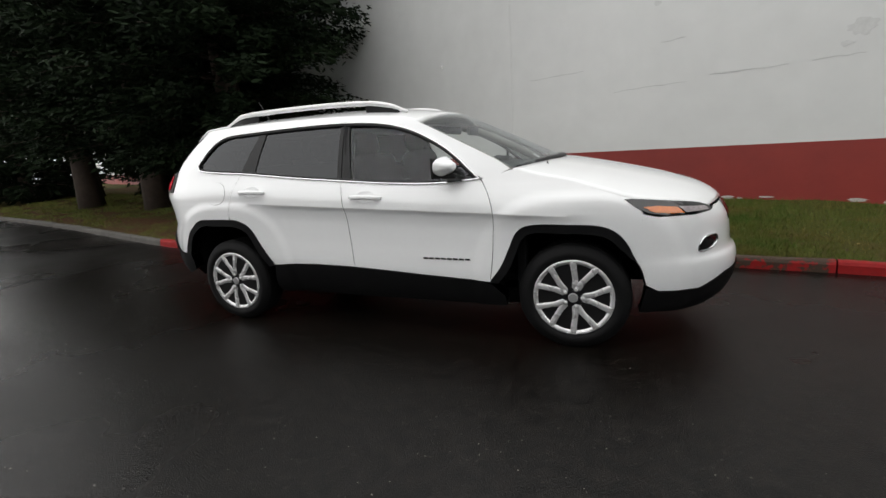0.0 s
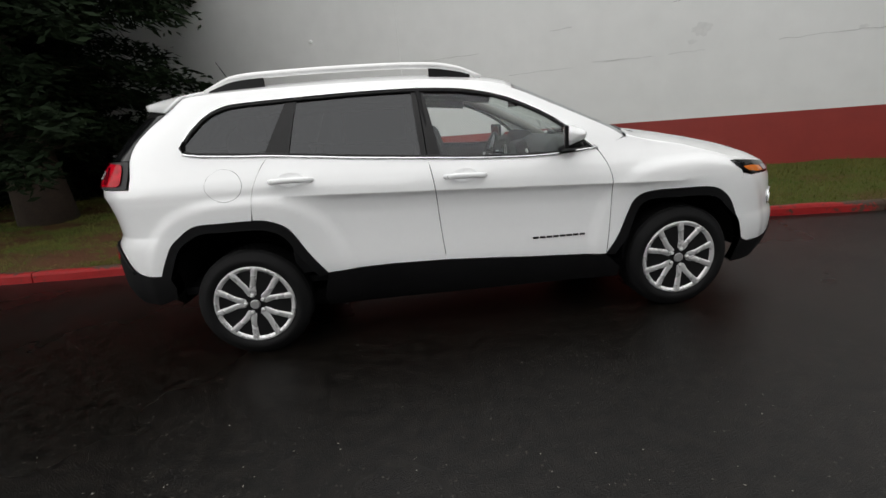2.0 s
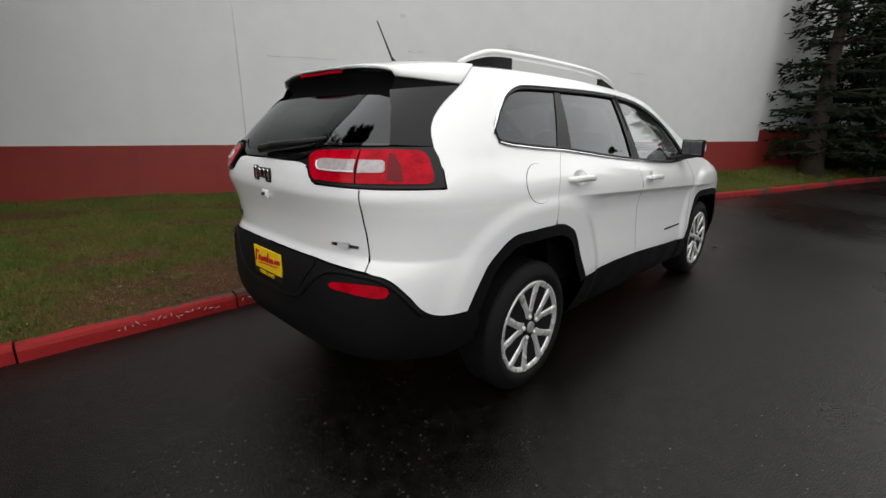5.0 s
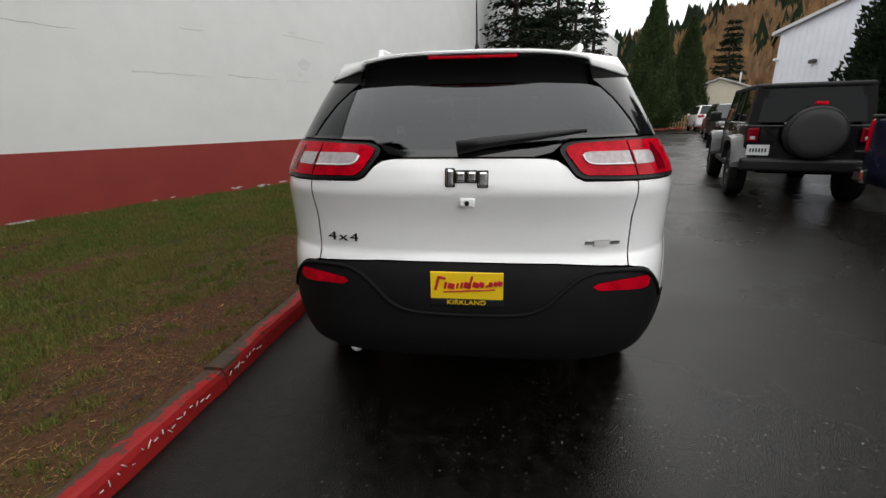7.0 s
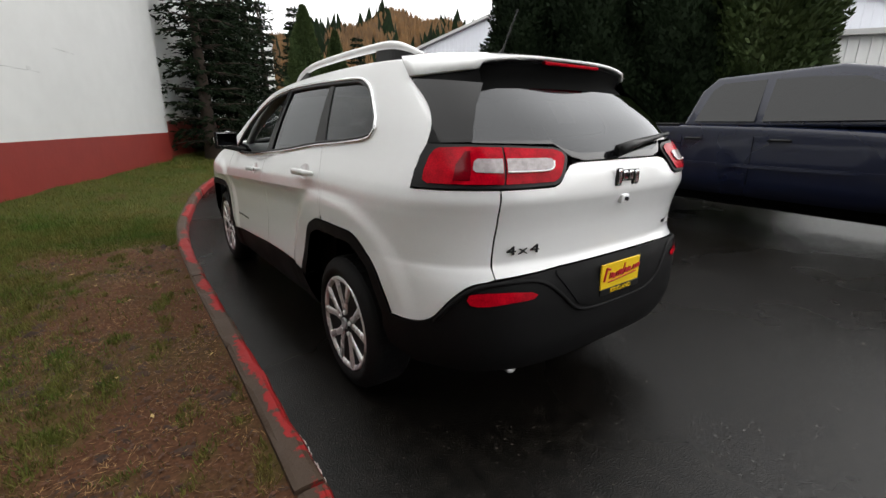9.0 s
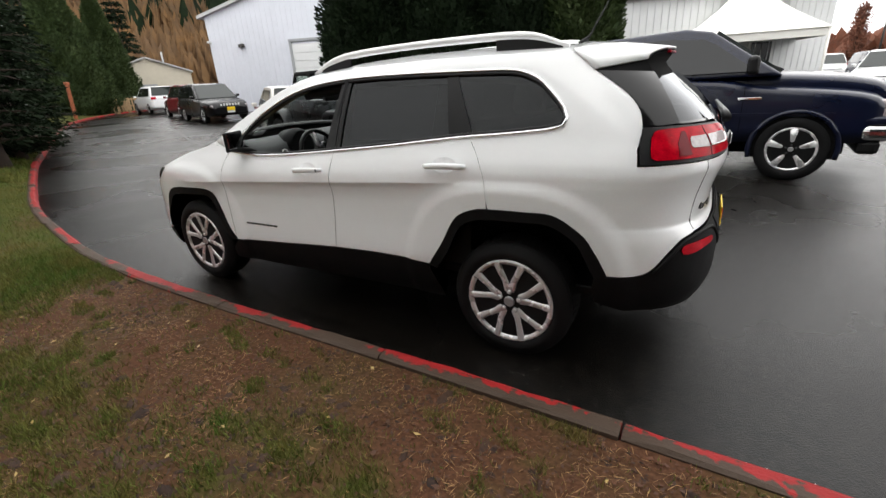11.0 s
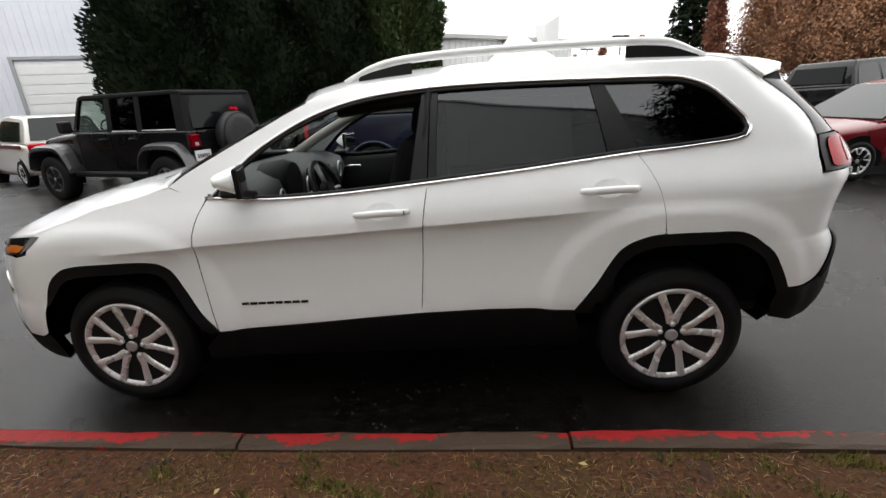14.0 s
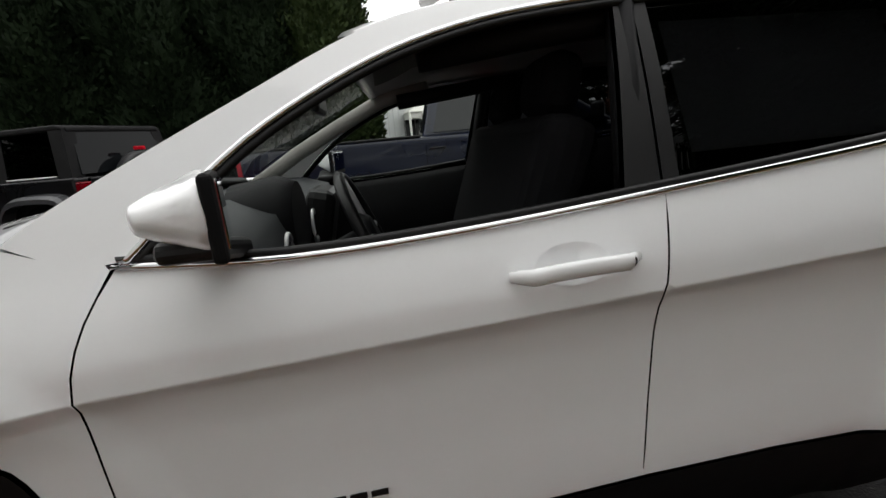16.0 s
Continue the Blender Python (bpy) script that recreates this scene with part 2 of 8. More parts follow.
def asphalt_mat():
    """Wet asphalt: dark stone grit with puddled, smoother films of water and pale worn patches."""
    m = make_mat("wet_asphalt", (0.035, 0.034, 0.034), 0.4, spec=0.22)
    nt = m.node_tree
    b = nt.nodes["Principled BSDF"]
    tc = nt.nodes.new("ShaderNodeTexCoord")
    vor, big, mid = nt.nodes.new("ShaderNodeTexVoronoi"), nt.nodes.new("ShaderNodeTexNoise"), nt.nodes.new("ShaderNodeTexNoise")
    vor.inputs["Scale"].default_value = 170
    big.inputs["Scale"].default_value, big.inputs["Detail"].default_value = 0.35, 5
    mid.inputs["Scale"].default_value, mid.inputs["Detail"].default_value = 14, 6
    for n in (vor, big, mid):
        nt.links.new(tc.outputs["Object"], n.inputs["Vector"])
    grit, wet, col = nt.nodes.new("ShaderNodeMapRange"), nt.nodes.new("ShaderNodeMapRange"), nt.nodes.new("ShaderNodeMix")
    grit.inputs[1].default_value, grit.inputs[2].default_value = 0.90, 0.99
    nt.links.new(vor.outputs["Color"], grit.inputs[0])
    col.data_type = "RGBA"
    col.inputs["A"].default_value, col.inputs["B"].default_value = (0.0076, 0.0064, 0.0052, 1), (0.052, 0.046, 0.040, 1)
    nt.links.new(grit.outputs[0], col.inputs["Factor"])
    shade = nt.nodes.new("ShaderNodeMix")
    shade.data_type, shade.blend_type = "RGBA", "MULTIPLY"
    shade.inputs["Factor"].default_value = 0.75
    nt.links.new(col.outputs["Result"], shade.inputs["A"])
    mott = nt.nodes.new("ShaderNodeMapRange")
    mott.inputs[1].default_value, mott.inputs[2].default_value = 0.36, 0.66
    nt.links.new(mid.outputs[0], mott.inputs[0])
    nt.links.new(mott.outputs[0], shade.inputs["B"])
    # sparse pale stone chips, each cell deciding for itself, gathered in drifts
    chip, pick, drift, both, pale = (nt.nodes.new(k) for k in ("ShaderNodeTexVoronoi", "ShaderNodeMapRange", "ShaderNodeMapRange", "ShaderNodeMath", "ShaderNodeMix"))
    chip.inputs["Scale"].default_value = 50
    clump = nt.nodes.new("ShaderNodeTexNoise")
    clump.inputs["Scale"].default_value, clump.inputs["Detail"].default_value = 1.6, 4
    nt.links.new(tc.outputs["Object"], clump.inputs["Vector"])
    nt.links.new(tc.outputs["Object"], chip.inputs["Vector"])
    sep = nt.nodes.new("ShaderNodeSeparateColor")
    nt.links.new(chip.outputs["Color"], sep.inputs[0])
    pick.inputs[1].default_value, pick.inputs[2].default_value = 0.86, 1.0
    nt.links.new(sep.outputs[0], pick.inputs[0])
    near = nt.nodes.new("ShaderNodeMapRange")
    near.inputs[1].default_value, near.inputs[2].default_value, near.inputs[3].default_value, near.inputs[4].default_value = 0.22, 0.34, 1.0, 0.0
    nt.links.new(chip.outputs["Distance"], near.inputs[0])
    drift.inputs[1].default_value, drift.inputs[2].default_value = 0.36, 0.62
    nt.links.new(clump.outputs[0], drift.inputs[0])
    both.operation = "MULTIPLY"
    nt.links.new(pick.outputs[0], both.inputs[0])
    nt.links.new(drift.outputs[0], both.inputs[1])
    both2 = nt.nodes.new("ShaderNodeMath")
    both2.operation = "MULTIPLY"
    nt.links.new(both.outputs[0], both2.inputs[0])
    nt.links.new(near.outputs[0], both2.inputs[1])
    pale.data_type = "RGBA"
    nt.links.new(both2.outputs[0], pale.inputs["Factor"])
    nt.links.new(shade.outputs["Result"], pale.inputs["A"])
    pale.inputs["B"].default_value = (0.060, 0.053, 0.045, 1)
    nt.links.new(pale.outputs["Result"], b.inputs["Base Color"])
    wet.inputs[1].default_value, wet.inputs[2].default_value = 0.38, 0.62
    wet.inputs[3].default_value, wet.inputs[4].default_value = 0.19, 0.38
    nt.links.new(big.outputs[0], wet.inputs[0])
    nt.links.new(wet.outputs[0], b.inputs["Roughness"])
    bp = nt.nodes.new("ShaderNodeBump")
    bp.inputs["Strength"].default_value, bp.inputs["Distance"].default_value = 0.30, 0.005
    nt.links.new(vor.outputs["Distance"], bp.inputs["Height"])
    nt.links.new(bp.outputs[0], b.inputs["Normal"])
    return m


def lawn_mat():
    m = make_mat("lawn_soil", (0.03, 0.015, 0.008), 0.95, bump=0.8, bump_scale=30, spec=0.08)
    nt = m.node_tree
    b = nt.nodes["Principled BSDF"]
    tc = nt.nodes.new("ShaderNodeTexCoord")
    n1, n2 = nt.nodes.new("ShaderNodeTexNoise"), nt.nodes.new("ShaderNodeTexNoise")
    n1.inputs["Scale"].default_value, n2.inputs["Scale"].default_value = 1.6, 55
    n1.inputs["Detail"].default_value = n2.inputs["Detail"].default_value = 7
    for n in (n1, n2):
        nt.links.new(tc.outputs["Object"], n.inputs["Vector"])
    r1, r2 = nt.nodes.new("ShaderNodeValToRGB"), nt.nodes.new("ShaderNodeMix")
    r1.color_ramp.elements[0].position, r1.color_ramp.elements[0].color = 0.46, (0.070, 0.0325, 0.0180, 1)
    r1.color_ramp.elements[1].position, r1.color_ramp.elements[1].color = 0.72, (0.057, 0.037, 0.016, 1)
    nt.links.new(n1.outputs[0], r1.inputs[0])
    r2.data_type, r2.blend_type = "RGBA", "OVERLAY"
    r2.inputs["Factor"].default_value = 0.95
    nt.links.new(r1.outputs[0], r2.inputs["A"])
    nt.links.new(n2.outputs[0], r2.inputs["B"])
    moss, green, tint = nt.nodes.new("ShaderNodeAttribute"), nt.nodes.new("ShaderNodeMapRange"), nt.nodes.new("ShaderNodeMix")
    moss.attribute_name = "grass_cover"
    green.inputs[1].default_value, green.inputs[2].default_value = 0.15, 0.9
    nt.links.new(moss.outputs["Fac"], green.inputs[0])
    tint.data_type = "RGBA"
    nt.links.new(green.outputs[0], tint.inputs["Factor"])
    nt.links.new(r2.outputs["Result"], tint.inputs["A"])
    tint.inputs["B"].default_value = (0.052, 0.058, 0.014, 1)
    nt.links.new(tint.outputs["Result"], b.inputs["Base Color"])
    return m


def block_wall_mat(name, color, second, stain):
    """Painted block wall: faint courses under thick paint, blotches and streaks."""
    m = make_mat(name, color, 0.55, vary=1.0, scale=0.35, second=second)
    nt = m.node_tree
    b = nt.nodes["Principled BSDF"]
    tc = nt.nodes.new("ShaderNodeTexCoord")
    br = nt.nodes.new("ShaderNodeTexBrick")
    br.inputs["Scale"].default_value = 1.0
    br.inputs["Brick Width"].default_value, br.inputs["Row Height"].default_value = 0.4, 0.2
    br.inputs["Mortar Size"].default_value, br.inputs["Mortar Smooth"].default_value = 0.006, 0.6
    br.inputs["Color1"].default_value = br.inputs["Color2"].default_value = (1, 1, 1, 1)
    br.inputs["Mortar"].default_value = (0, 0, 0, 1)
    sw = nt.nodes.new("ShaderNodeMapping")
    sw.inputs["Rotation"].default_value = (radians(-90), 0, 0)
    nt.links.new(tc.outputs["Object"], sw.inputs["Vector"])
    nt.links.new(sw.outputs[0], br.inputs["Vector"])
    no, bp, bp2 = nt.nodes.new("ShaderNodeTexNoise"), nt.nodes.new("ShaderNodeBump"), nt.nodes.new("ShaderNodeBump")
    no.inputs["Scale"].default_value, no.inputs["Detail"].default_value = 9, 7
    nt.links.new(tc.outputs["Object"], no.inputs["Vector"])
    bp.inputs["Strength"].default_value, bp.inputs["Distance"].default_value = 0.12, 0.004
    bp2.inputs["Strength"].default_value, bp2.inputs["Distance"].default_value = stain, 0.01
    nt.links.new(br.outputs["Color"], bp.inputs["Height"])
    nt.links.new(no.outputs[0], bp2.inputs["Height"])
    nt.links.new(bp.outputs[0], bp2.inputs["Normal"])
    nt.links.new(bp2.outputs[0], b.inputs["Normal"])
    return m


ASPHALT = asphalt_mat()
KERB = kerb_mat()
CONCRETE = make_mat("weathered_concrete", (0.10, 0.093, 0.083), 0.8, vary=0.35, scale=4, bump=0.4, bump_scale=60)
LAWN = lawn_mat()
WALL_WHITE = block_wall_mat("white_wall_paint", (0.68, 0.69, 0.68), (0.62, 0.63, 0.62), 0.18)
WALL_RED = block_wall_mat("red_wall_paint", (0.26, 0.028, 0.020), (0.21, 0.022, 0.017), 0.3)
GRASS = make_mat("grass_blades", (0.050, 0.085, 0.014), 0.6, vary=0.5, scale=0.8, second=(0.075, 0.068, 0.018))
BARK = make_mat("conifer_bark", (0.055, 0.038, 0.028), 0.9, vary=0.4, scale=6, bump=0.8, bump_scale=25)
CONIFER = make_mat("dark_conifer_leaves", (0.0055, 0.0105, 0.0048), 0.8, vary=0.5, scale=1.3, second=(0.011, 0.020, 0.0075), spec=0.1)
CYPRESS = make_mat("cypress_leaves", (0.022, 0.040, 0.010), 0.7, vary=0.5, scale=1.0, second=(0.036, 0.052, 0.014), spec=0.2)
RUST_LEAF = make_mat("rust_coloured_leaves", (0.19, 0.055, 0.022), 0.7, vary=0.5, scale=2, second=(0.12, 0.05, 0.03))
HILL_LEAF = make_mat("bare_brown_woods", (0.165, 0.098, 0.052), 0.9, vary=0.6, scale=0.16, second=(0.075, 0.052, 0.034), spec=0.05, bump=0.6, bump_scale=1.5)
METAL_SIDING = make_mat("pale_blue_white_siding", (0.62, 0.64, 0.70), 0.5, vary=0.08, scale=0.3, rough_vary=0.08)
WHITE_SIDING = make_mat("white_siding", (0.66, 0.67, 0.67), 0.55, vary=0.08, scale=0.3)
BEIGE_WALL = make_mat("beige_wall_paint", (0.55, 0.50, 0.40), 0.7, vary=0.1, scale=0.5)
GREY_DOOR = make_mat("grey_roller_door", (0.30, 0.31, 0.32), 0.5, vary=0.1, scale=1)
ROOF_METAL = make_mat("grey_metal_roof", (0.42, 0.42, 0.42), 0.45, vary=0.12, scale=0.6)
TENT = make_mat("white_canvas", (0.78, 0.77, 0.72), 0.7, vary=0.05, scale=1)
POLE = make_mat("dark_pole_steel", (0.05, 0.045, 0.04), 0.5, metal=0.4, vary=0.2, scale=4)
WOOD = make_mat("pale_pallet_wood", (0.42, 0.28, 0.15), 0.8, vary=0.35, scale=5, bump=0.2, bump_scale=40)
RUST_POST = make_mat("rusty_orange_post", (0.36, 0.10, 0.04), 0.7, vary=0.35, scale=8)

# ---- building helpers ----
def part(name, bm, material, parent, label=""):
    """Links a bmesh as one mesh object, under a thing or a part."""
    me = bpy.data.meshes.new(name)
    bm.to_mesh(me)
    bm.free()
    ob = new(name, me)
    me.materials.append(material)
    ob.parent = parent
    if label:
        ob["label"] = label
    return ob


def from_arrays(name, verts, faces, material, parent=None, smooth=False, normals=None, label=""):
    me = bpy.data.meshes.new(name)
    me.from_pydata([tuple(map(float, v)) for v in verts], [], [tuple(map(int, f)) for f in faces])
    me.materials.append(material)
    if smooth:
        me.polygons.foreach_set("use_smooth", [True] * len(me.polygons))
    if normals is not None:
        me.normals_split_custom_set_from_vertices([tuple(map(float, n)) for n in normals])
    me.update()
    ob = new(name, me)
    ob.parent = parent
    if label:
        ob["label"] = label
    return ob


def thing(name, x=0, y=0, z=0, rz=0, label="", category="", group="", kind=""):
    ob = new(name)
    ob.empty_display_size = 0.2
    ob.matrix_world = pose(x, y, z, 0, 0, rz)
    return tagged(ob, label, category, group, kind)


def box_bm(size, at=(0, 0, 0), bevel=0.0, turn=None, segs=2):
    bm = bmesh.new()
    bmesh.ops.create_cube(bm, size=1.0)
    bmesh.ops.scale(bm, vec=size, verts=bm.verts)
    if bevel:
        bmesh.ops.bevel(bm, geom=bm.edges[:], offset=bevel, segments=segs, affect="EDGES", profile=0.5)
    if turn is not None:
        bmesh.ops.rotate(bm, cent=(0, 0, 0), matrix=Euler([radians(a) for a in turn]).to_matrix(), verts=bm.verts)
    bmesh.ops.translate(bm, vec=at, verts=bm.verts)
    return bm


def lathe_bm(profile, segs=40, axis="y", at=(0, 0, 0), close=False):
    """A turned body from (along, radius) pairs."""
    bm = bmesh.new()
    rings = []
    for a, r in profile:
        ring = []
        for k in range(segs):
            c, s = math.cos(2 * math.pi * k / segs) * r, math.sin(2 * math.pi * k / segs) * r
            p = {"y": (c, a, s), "z": (c, s, a), "x": (a, c, s)}[axis]
            ring.append(bm.verts.new((p[0] + at[0], p[1] + at[1], p[2] + at[2])))
        rings.append(ring)
    for r1, r2 in zip(rings, rings[1:] + (rings[:1] if close else [])):
        for k in range(segs):
            bm.faces.new((r1[k], r1[(k + 1) % segs], r2[(k + 1) % segs], r2[k]))
    if not close:
        for ring in (rings[0], rings[-1]):
            bm.faces.new(ring)
    bmesh.ops.recalc_face_normals(bm, faces=bm.faces[:])
    for f in bm.faces:
        f.smooth = len(f.verts) == 4
    return bm


def tube_arrays(points, radius, segs=8, flat=1.0, closed=False):
    """A swept tube of the given radius (or radii) along points."""
    pts = [Vector(p) for p in points]
    n = len(pts)
    rad = radius if isinstance(radius, (list, tuple)) else [radius] * n
    verts, faces = [], []
    for i, p in enumerate(pts):
        a = pts[(i - 1) % n] if (closed or i) else p
        b = pts[(i + 1) % n] if (closed or i < n - 1) else p
        d = (b - a).normalized()
        ref = Vector((0, 0, 1)) if abs(d.z) < 0.9 else Vector((0, 1, 0))
        s = d.cross(ref).normalized()
        u = s.cross(d)
        for k in range(segs):
            t = 2 * math.pi * k / segs
            verts.append(p + s * math.cos(t) * rad[i] * flat + u * math.sin(t) * rad[i])
    for i in range(n if closed else n - 1):
        for k in range(segs):
            j = (i + 1) % n
            faces.append((i * segs + k, i * segs + (k + 1) % segs, j * segs + (k + 1) % segs, j * segs + k))
    if not closed:
        faces += [tuple(range(segs))[::-1], tuple((n - 1) * segs + k for k in range(segs))]
    return verts, faces


def tube(name, points, radius, material, parent=None, segs=8, flat=1.0, closed=False, label=""):
    v, f = tube_arrays(points, radius, segs, flat, closed)
    return from_arrays(name, v, f, material, parent, smooth=True, label=label)


def spline(points, n):
    """n points on a smooth curve through the given points (Catmull-Rom, by chord length)."""
    p = np.array(points, float)
    d = np.r_[0, np.cumsum(np.linalg.norm(np.diff(p, axis=0), axis=1))]
    m = np.zeros_like(p)
    for i in range(len(p)):
        a, b = max(i - 1, 0), min(i + 1, len(p) - 1)
        m[i] = (p[b] - p[a]) / (d[b] - d[a])
    out = []
    for s in np.linspace(0, d[-1], n):
        i = min(np.searchsorted(d, s, side="right") - 1, len(p) - 2)
        h = d[i + 1] - d[i]
        t = (s - d[i]) / h
        out.append((2 * t**3 - 3 * t**2 + 1) * p[i] + (t**3 - 2 * t**2 + t) * h * m[i] + (-2 * t**3 + 3 * t**2) * p[i + 1] + (t**3 - t**2) * h * m[i + 1])
    return np.array(out)


def rise(x, y):
    """The yard climbs gently away from the parked white car."""
    return 0.018 * np.maximum(0, 0.83 * np.asarray(x, float) - 0.55 * np.asarray(y, float) - 8.0)


# ---- ground, kerb and lawn ----
def ground_axis():
    near = np.arange(-12, 12.01, 1.0)
    out = np.array([16, 22, 30, 45, 70, 110, 180, 300, 600, 1500])
    return np.r_[-out[::-1], near, out]


gx = gy = ground_axis()
gv = [(x, y, min(float(rise(x, y)), 1.0)) for x in gx for y in gy]
gf = [(i * len(gy) + j, (i + 1) * len(gy) + j, (i + 1) * len(gy) + j + 1, i * len(gy) + j + 1) for i in range(len(gx) - 1) for j in range(len(gy) - 1)]
tagged(from_arrays("ground", gv, gf, ASPHALT, smooth=True), "wet dark asphalt yard and drive with pale grit", "asphalt", kind="structure")

KERB_LINE = spline([(-60, 15.5), (-30, 8.0), (-17, 4.7), (-12, 3.45), (-8.5, 2.45), (-6.5, 1.85), (-5.0, 1.46), (-3.9, 1.33), (-2.6, 1.26), (-1.0, 1.22), (0.5, 1.21), (1.8, 1.17), (3.0, 1.06),
                    (4.8, 0.71), (6.4, 0.32), (7.4, 0.0), (10, -0.9), (12, -1.65), (16, -3.35), (20, -5.05), (25, -7.3), (28, -9.0), (31, -11.3), (33.5, -14.2), (35.5, -17.5), (42, -27), (50, -38), (58, -49)], 1400)
_kd = np.r_[0, np.cumsum(np.linalg.norm(np.diff(KERB_LINE, axis=0), axis=1))]


def kerb_at(s):
    """Place and inward (lawn-side) normal at the length s along the kerb."""
    p = np.array([np.interp(s, _kd, KERB_LINE[:, 0]), np.interp(s, _kd, KERB_LINE[:, 1])])
    q = np.array([np.interp(s + 0.05, _kd, KERB_LINE[:, 0]), np.interp(s + 0.05, _kd, KERB_LINE[:, 1])])
    d = (q - p) / np.linalg.norm(q - p)
    return p, np.array([-d[1], d[0]])


KERB_H, KERB_W = 0.105, 0.125
WALL_P = np.array([-1.886, 5.909])
WALL_D = np.array([0.9167, -0.3997])
WALL_N = np.array([0.3997, 0.9167])


def wall_base(s):
    return 0.30 + 0.012 * math.sin(s * 1.7) - 0.004 * s


def kerb_y(x):
    return np.interp(x, KERB_LINE[:, 0], KERB_LINE[:, 1])


def lawn_z(x, y):
    """Height of the lawn: level with the kerb's top, a little higher at the wall."""
    ky = kerb_y(x)
    wy = WALL_P[1] + (x - WALL_P[0]) * WALL_D[1] / WALL_D[0]
    f = np.clip((y - ky) / np.maximum(wy - ky, 1.0), 0, 1.6)
    bump = 0.02 * np.sin(1.9 * x + 0.7 * y) * np.sin(1.3 * y - 0.4 * x) + 0.012 * np.sin(5.1 * x) * np.sin(4.3 * y)
    edge = np.clip((y - ky - KERB_W) / 0.35, 0, 1)
    return rise(x, y) + KERB_H - 0.022 + 0.20 * np.minimum(f, 1.1) ** 0.8 * edge + bump * edge


kerb = tagged(thing("kerb"), "low concrete kerb with worn red paint along the drive", "kerb", kind="structure")
prof = [(0.0, -0.02), (0.008, 0.072), (0.020, 0.097), (0.038, KERB_H), (0.068, KERB_H), (0.098, KERB_H), (0.116, 0.096), (KERB_W, 0.04)]
UNPAINTED = float(np.interp(-6.7, KERB_LINE[:, 0], _kd))
joint_s, stones = 12.0, []
rk = random.Random(4)
while joint_s < _kd[-1] - 2:
    n = 1.30 + rk.uniform(-0.12, 0.12) if 40 < joint_s < 85 else 3.0
    stones.append((joint_s, joint_s + n - 0.012))
    joint_s += n
for s0, s1 in stones:
    vv, ff = [], []
    cuts = np.linspace(s0, s1, max(4, int((s1 - s0) / 0.12)))
    dz, dn = rk.uniform(-0.006, 0.006), rk.uniform(-0.006, 0.006)
    for s in cuts:
        p, nrm = kerb_at(s)
        wob = 0.004 * math.sin(s * 9.1) + 0.003 * math.sin(s * 23)
        for o, h in prof:
            q = p + nrm * (o + dn + wob * (o < 0.05))
            vv.append((q[0], q[1], float(rise(*q)) + h + dz * (h > 0.05) + wob * (h > 0.1)))
    m = len(prof)
    for i in range(len(cuts) - 1):
        ff += [(i * m + k, (i + 1) * m + k, (i + 1) * m + k + 1, i * m + k + 1) for k in range(m - 1)]
    ff += [tuple(range(m)), tuple(range((len(cuts) - 1) * m, len(cuts) * m))[::-1]]
    far = s0 < UNPAINTED
    stone = from_arrays("kerb_stone", vv, ff, CONCRETE if far else KERB, kerb)
    if not far:
        # how far across the kerb: the paint has gone from the lawn side of the top
        across = stone.data.attributes.new("across", "FLOAT", "POINT")
        across.data.foreach_set("value", [o / KERB_W for _ in cuts for o, h in prof])

lv, lf = [], []
lx = np.r_[np.arange(-60, -8, 2.0), np.arange(-8, 8, 0.125), np.arange(8, 58, 1.5)]
lt = np.r_[np.linspace(0, 0.5, 8), np.linspace(0.6, 5, 40), np.linspace(5.6, 12, 10), 20, 40, 80]
for x in lx:
    for t in lt:
        y = float(kerb_y(x)) + KERB_W - 0.012 + t
        lv.append((x, y, float(lawn_z(x, y))))
for i in range(len(lx) - 1):
    for j in range(len(lt) - 1):
        a = i * len(lt) + j
        lf.append((a, a + len(lt), a + len(lt) + 1, a + 1))
lawn = tagged(from_arrays("lawn", lv, lf, LAWN, smooth=True), "patchy lawn of worn grass, bare soil and bark", "lawn", kind="structure")


def wall_slab(name, s0, s1, z0, z1, off0, off1, material, parent):
    ob = part(name, box_bm((s1 - s0, off1 - off0, z1 - z0), ((s0 + s1) / 2, (off0 + off1) / 2, (z0 + z1) / 2)), material, parent)
    return ob


wall = tagged(thing("wall_north"), "tall white painted block wall with a red painted base", "wall", kind="structure")
wall.matrix_world = Matrix.Translation((*WALL_P, 0)) @ Matrix.Rotation(math.atan2(WALL_D[1], WALL_D[0]), 4, "Z")
WALL_END = 13.7
wall_slab("wall_face", -45, WALL_END, 0.0, 7.5, 0.0, 0.3, WALL_WHITE, wall)
wall_slab("red_base", -45, WALL_END + 0.004, 0.0, 1.02, -0.004, 0.02, WALL_RED, wall)["label"] = "dull red painted base band"
# past the joint the wall goes on a little taller and set back
wall_slab("wall_face", WALL_END - 0.3, 37.5, 0.0, 6.6, 0.16, 0.46, WALL_WHITE, wall)
wall_slab("red_base", WALL_END, 34.0, 0.0, 1.30, 0.154, 0.18, WALL_RED, wall)
wall_slab("wall_coping", WALL_END - 0.3, 37.6, 6.6, 6.72, 0.10, 0.52, WALL_WHITE, wall)
wall_slab("wall_coping", -45, WALL_END, 7.5, 7.62, -0.06, 0.36, WALL_WHITE, wall)

# ---- the white car: body surface ----
from mathutils.geometry import delaunay_2d_cdt


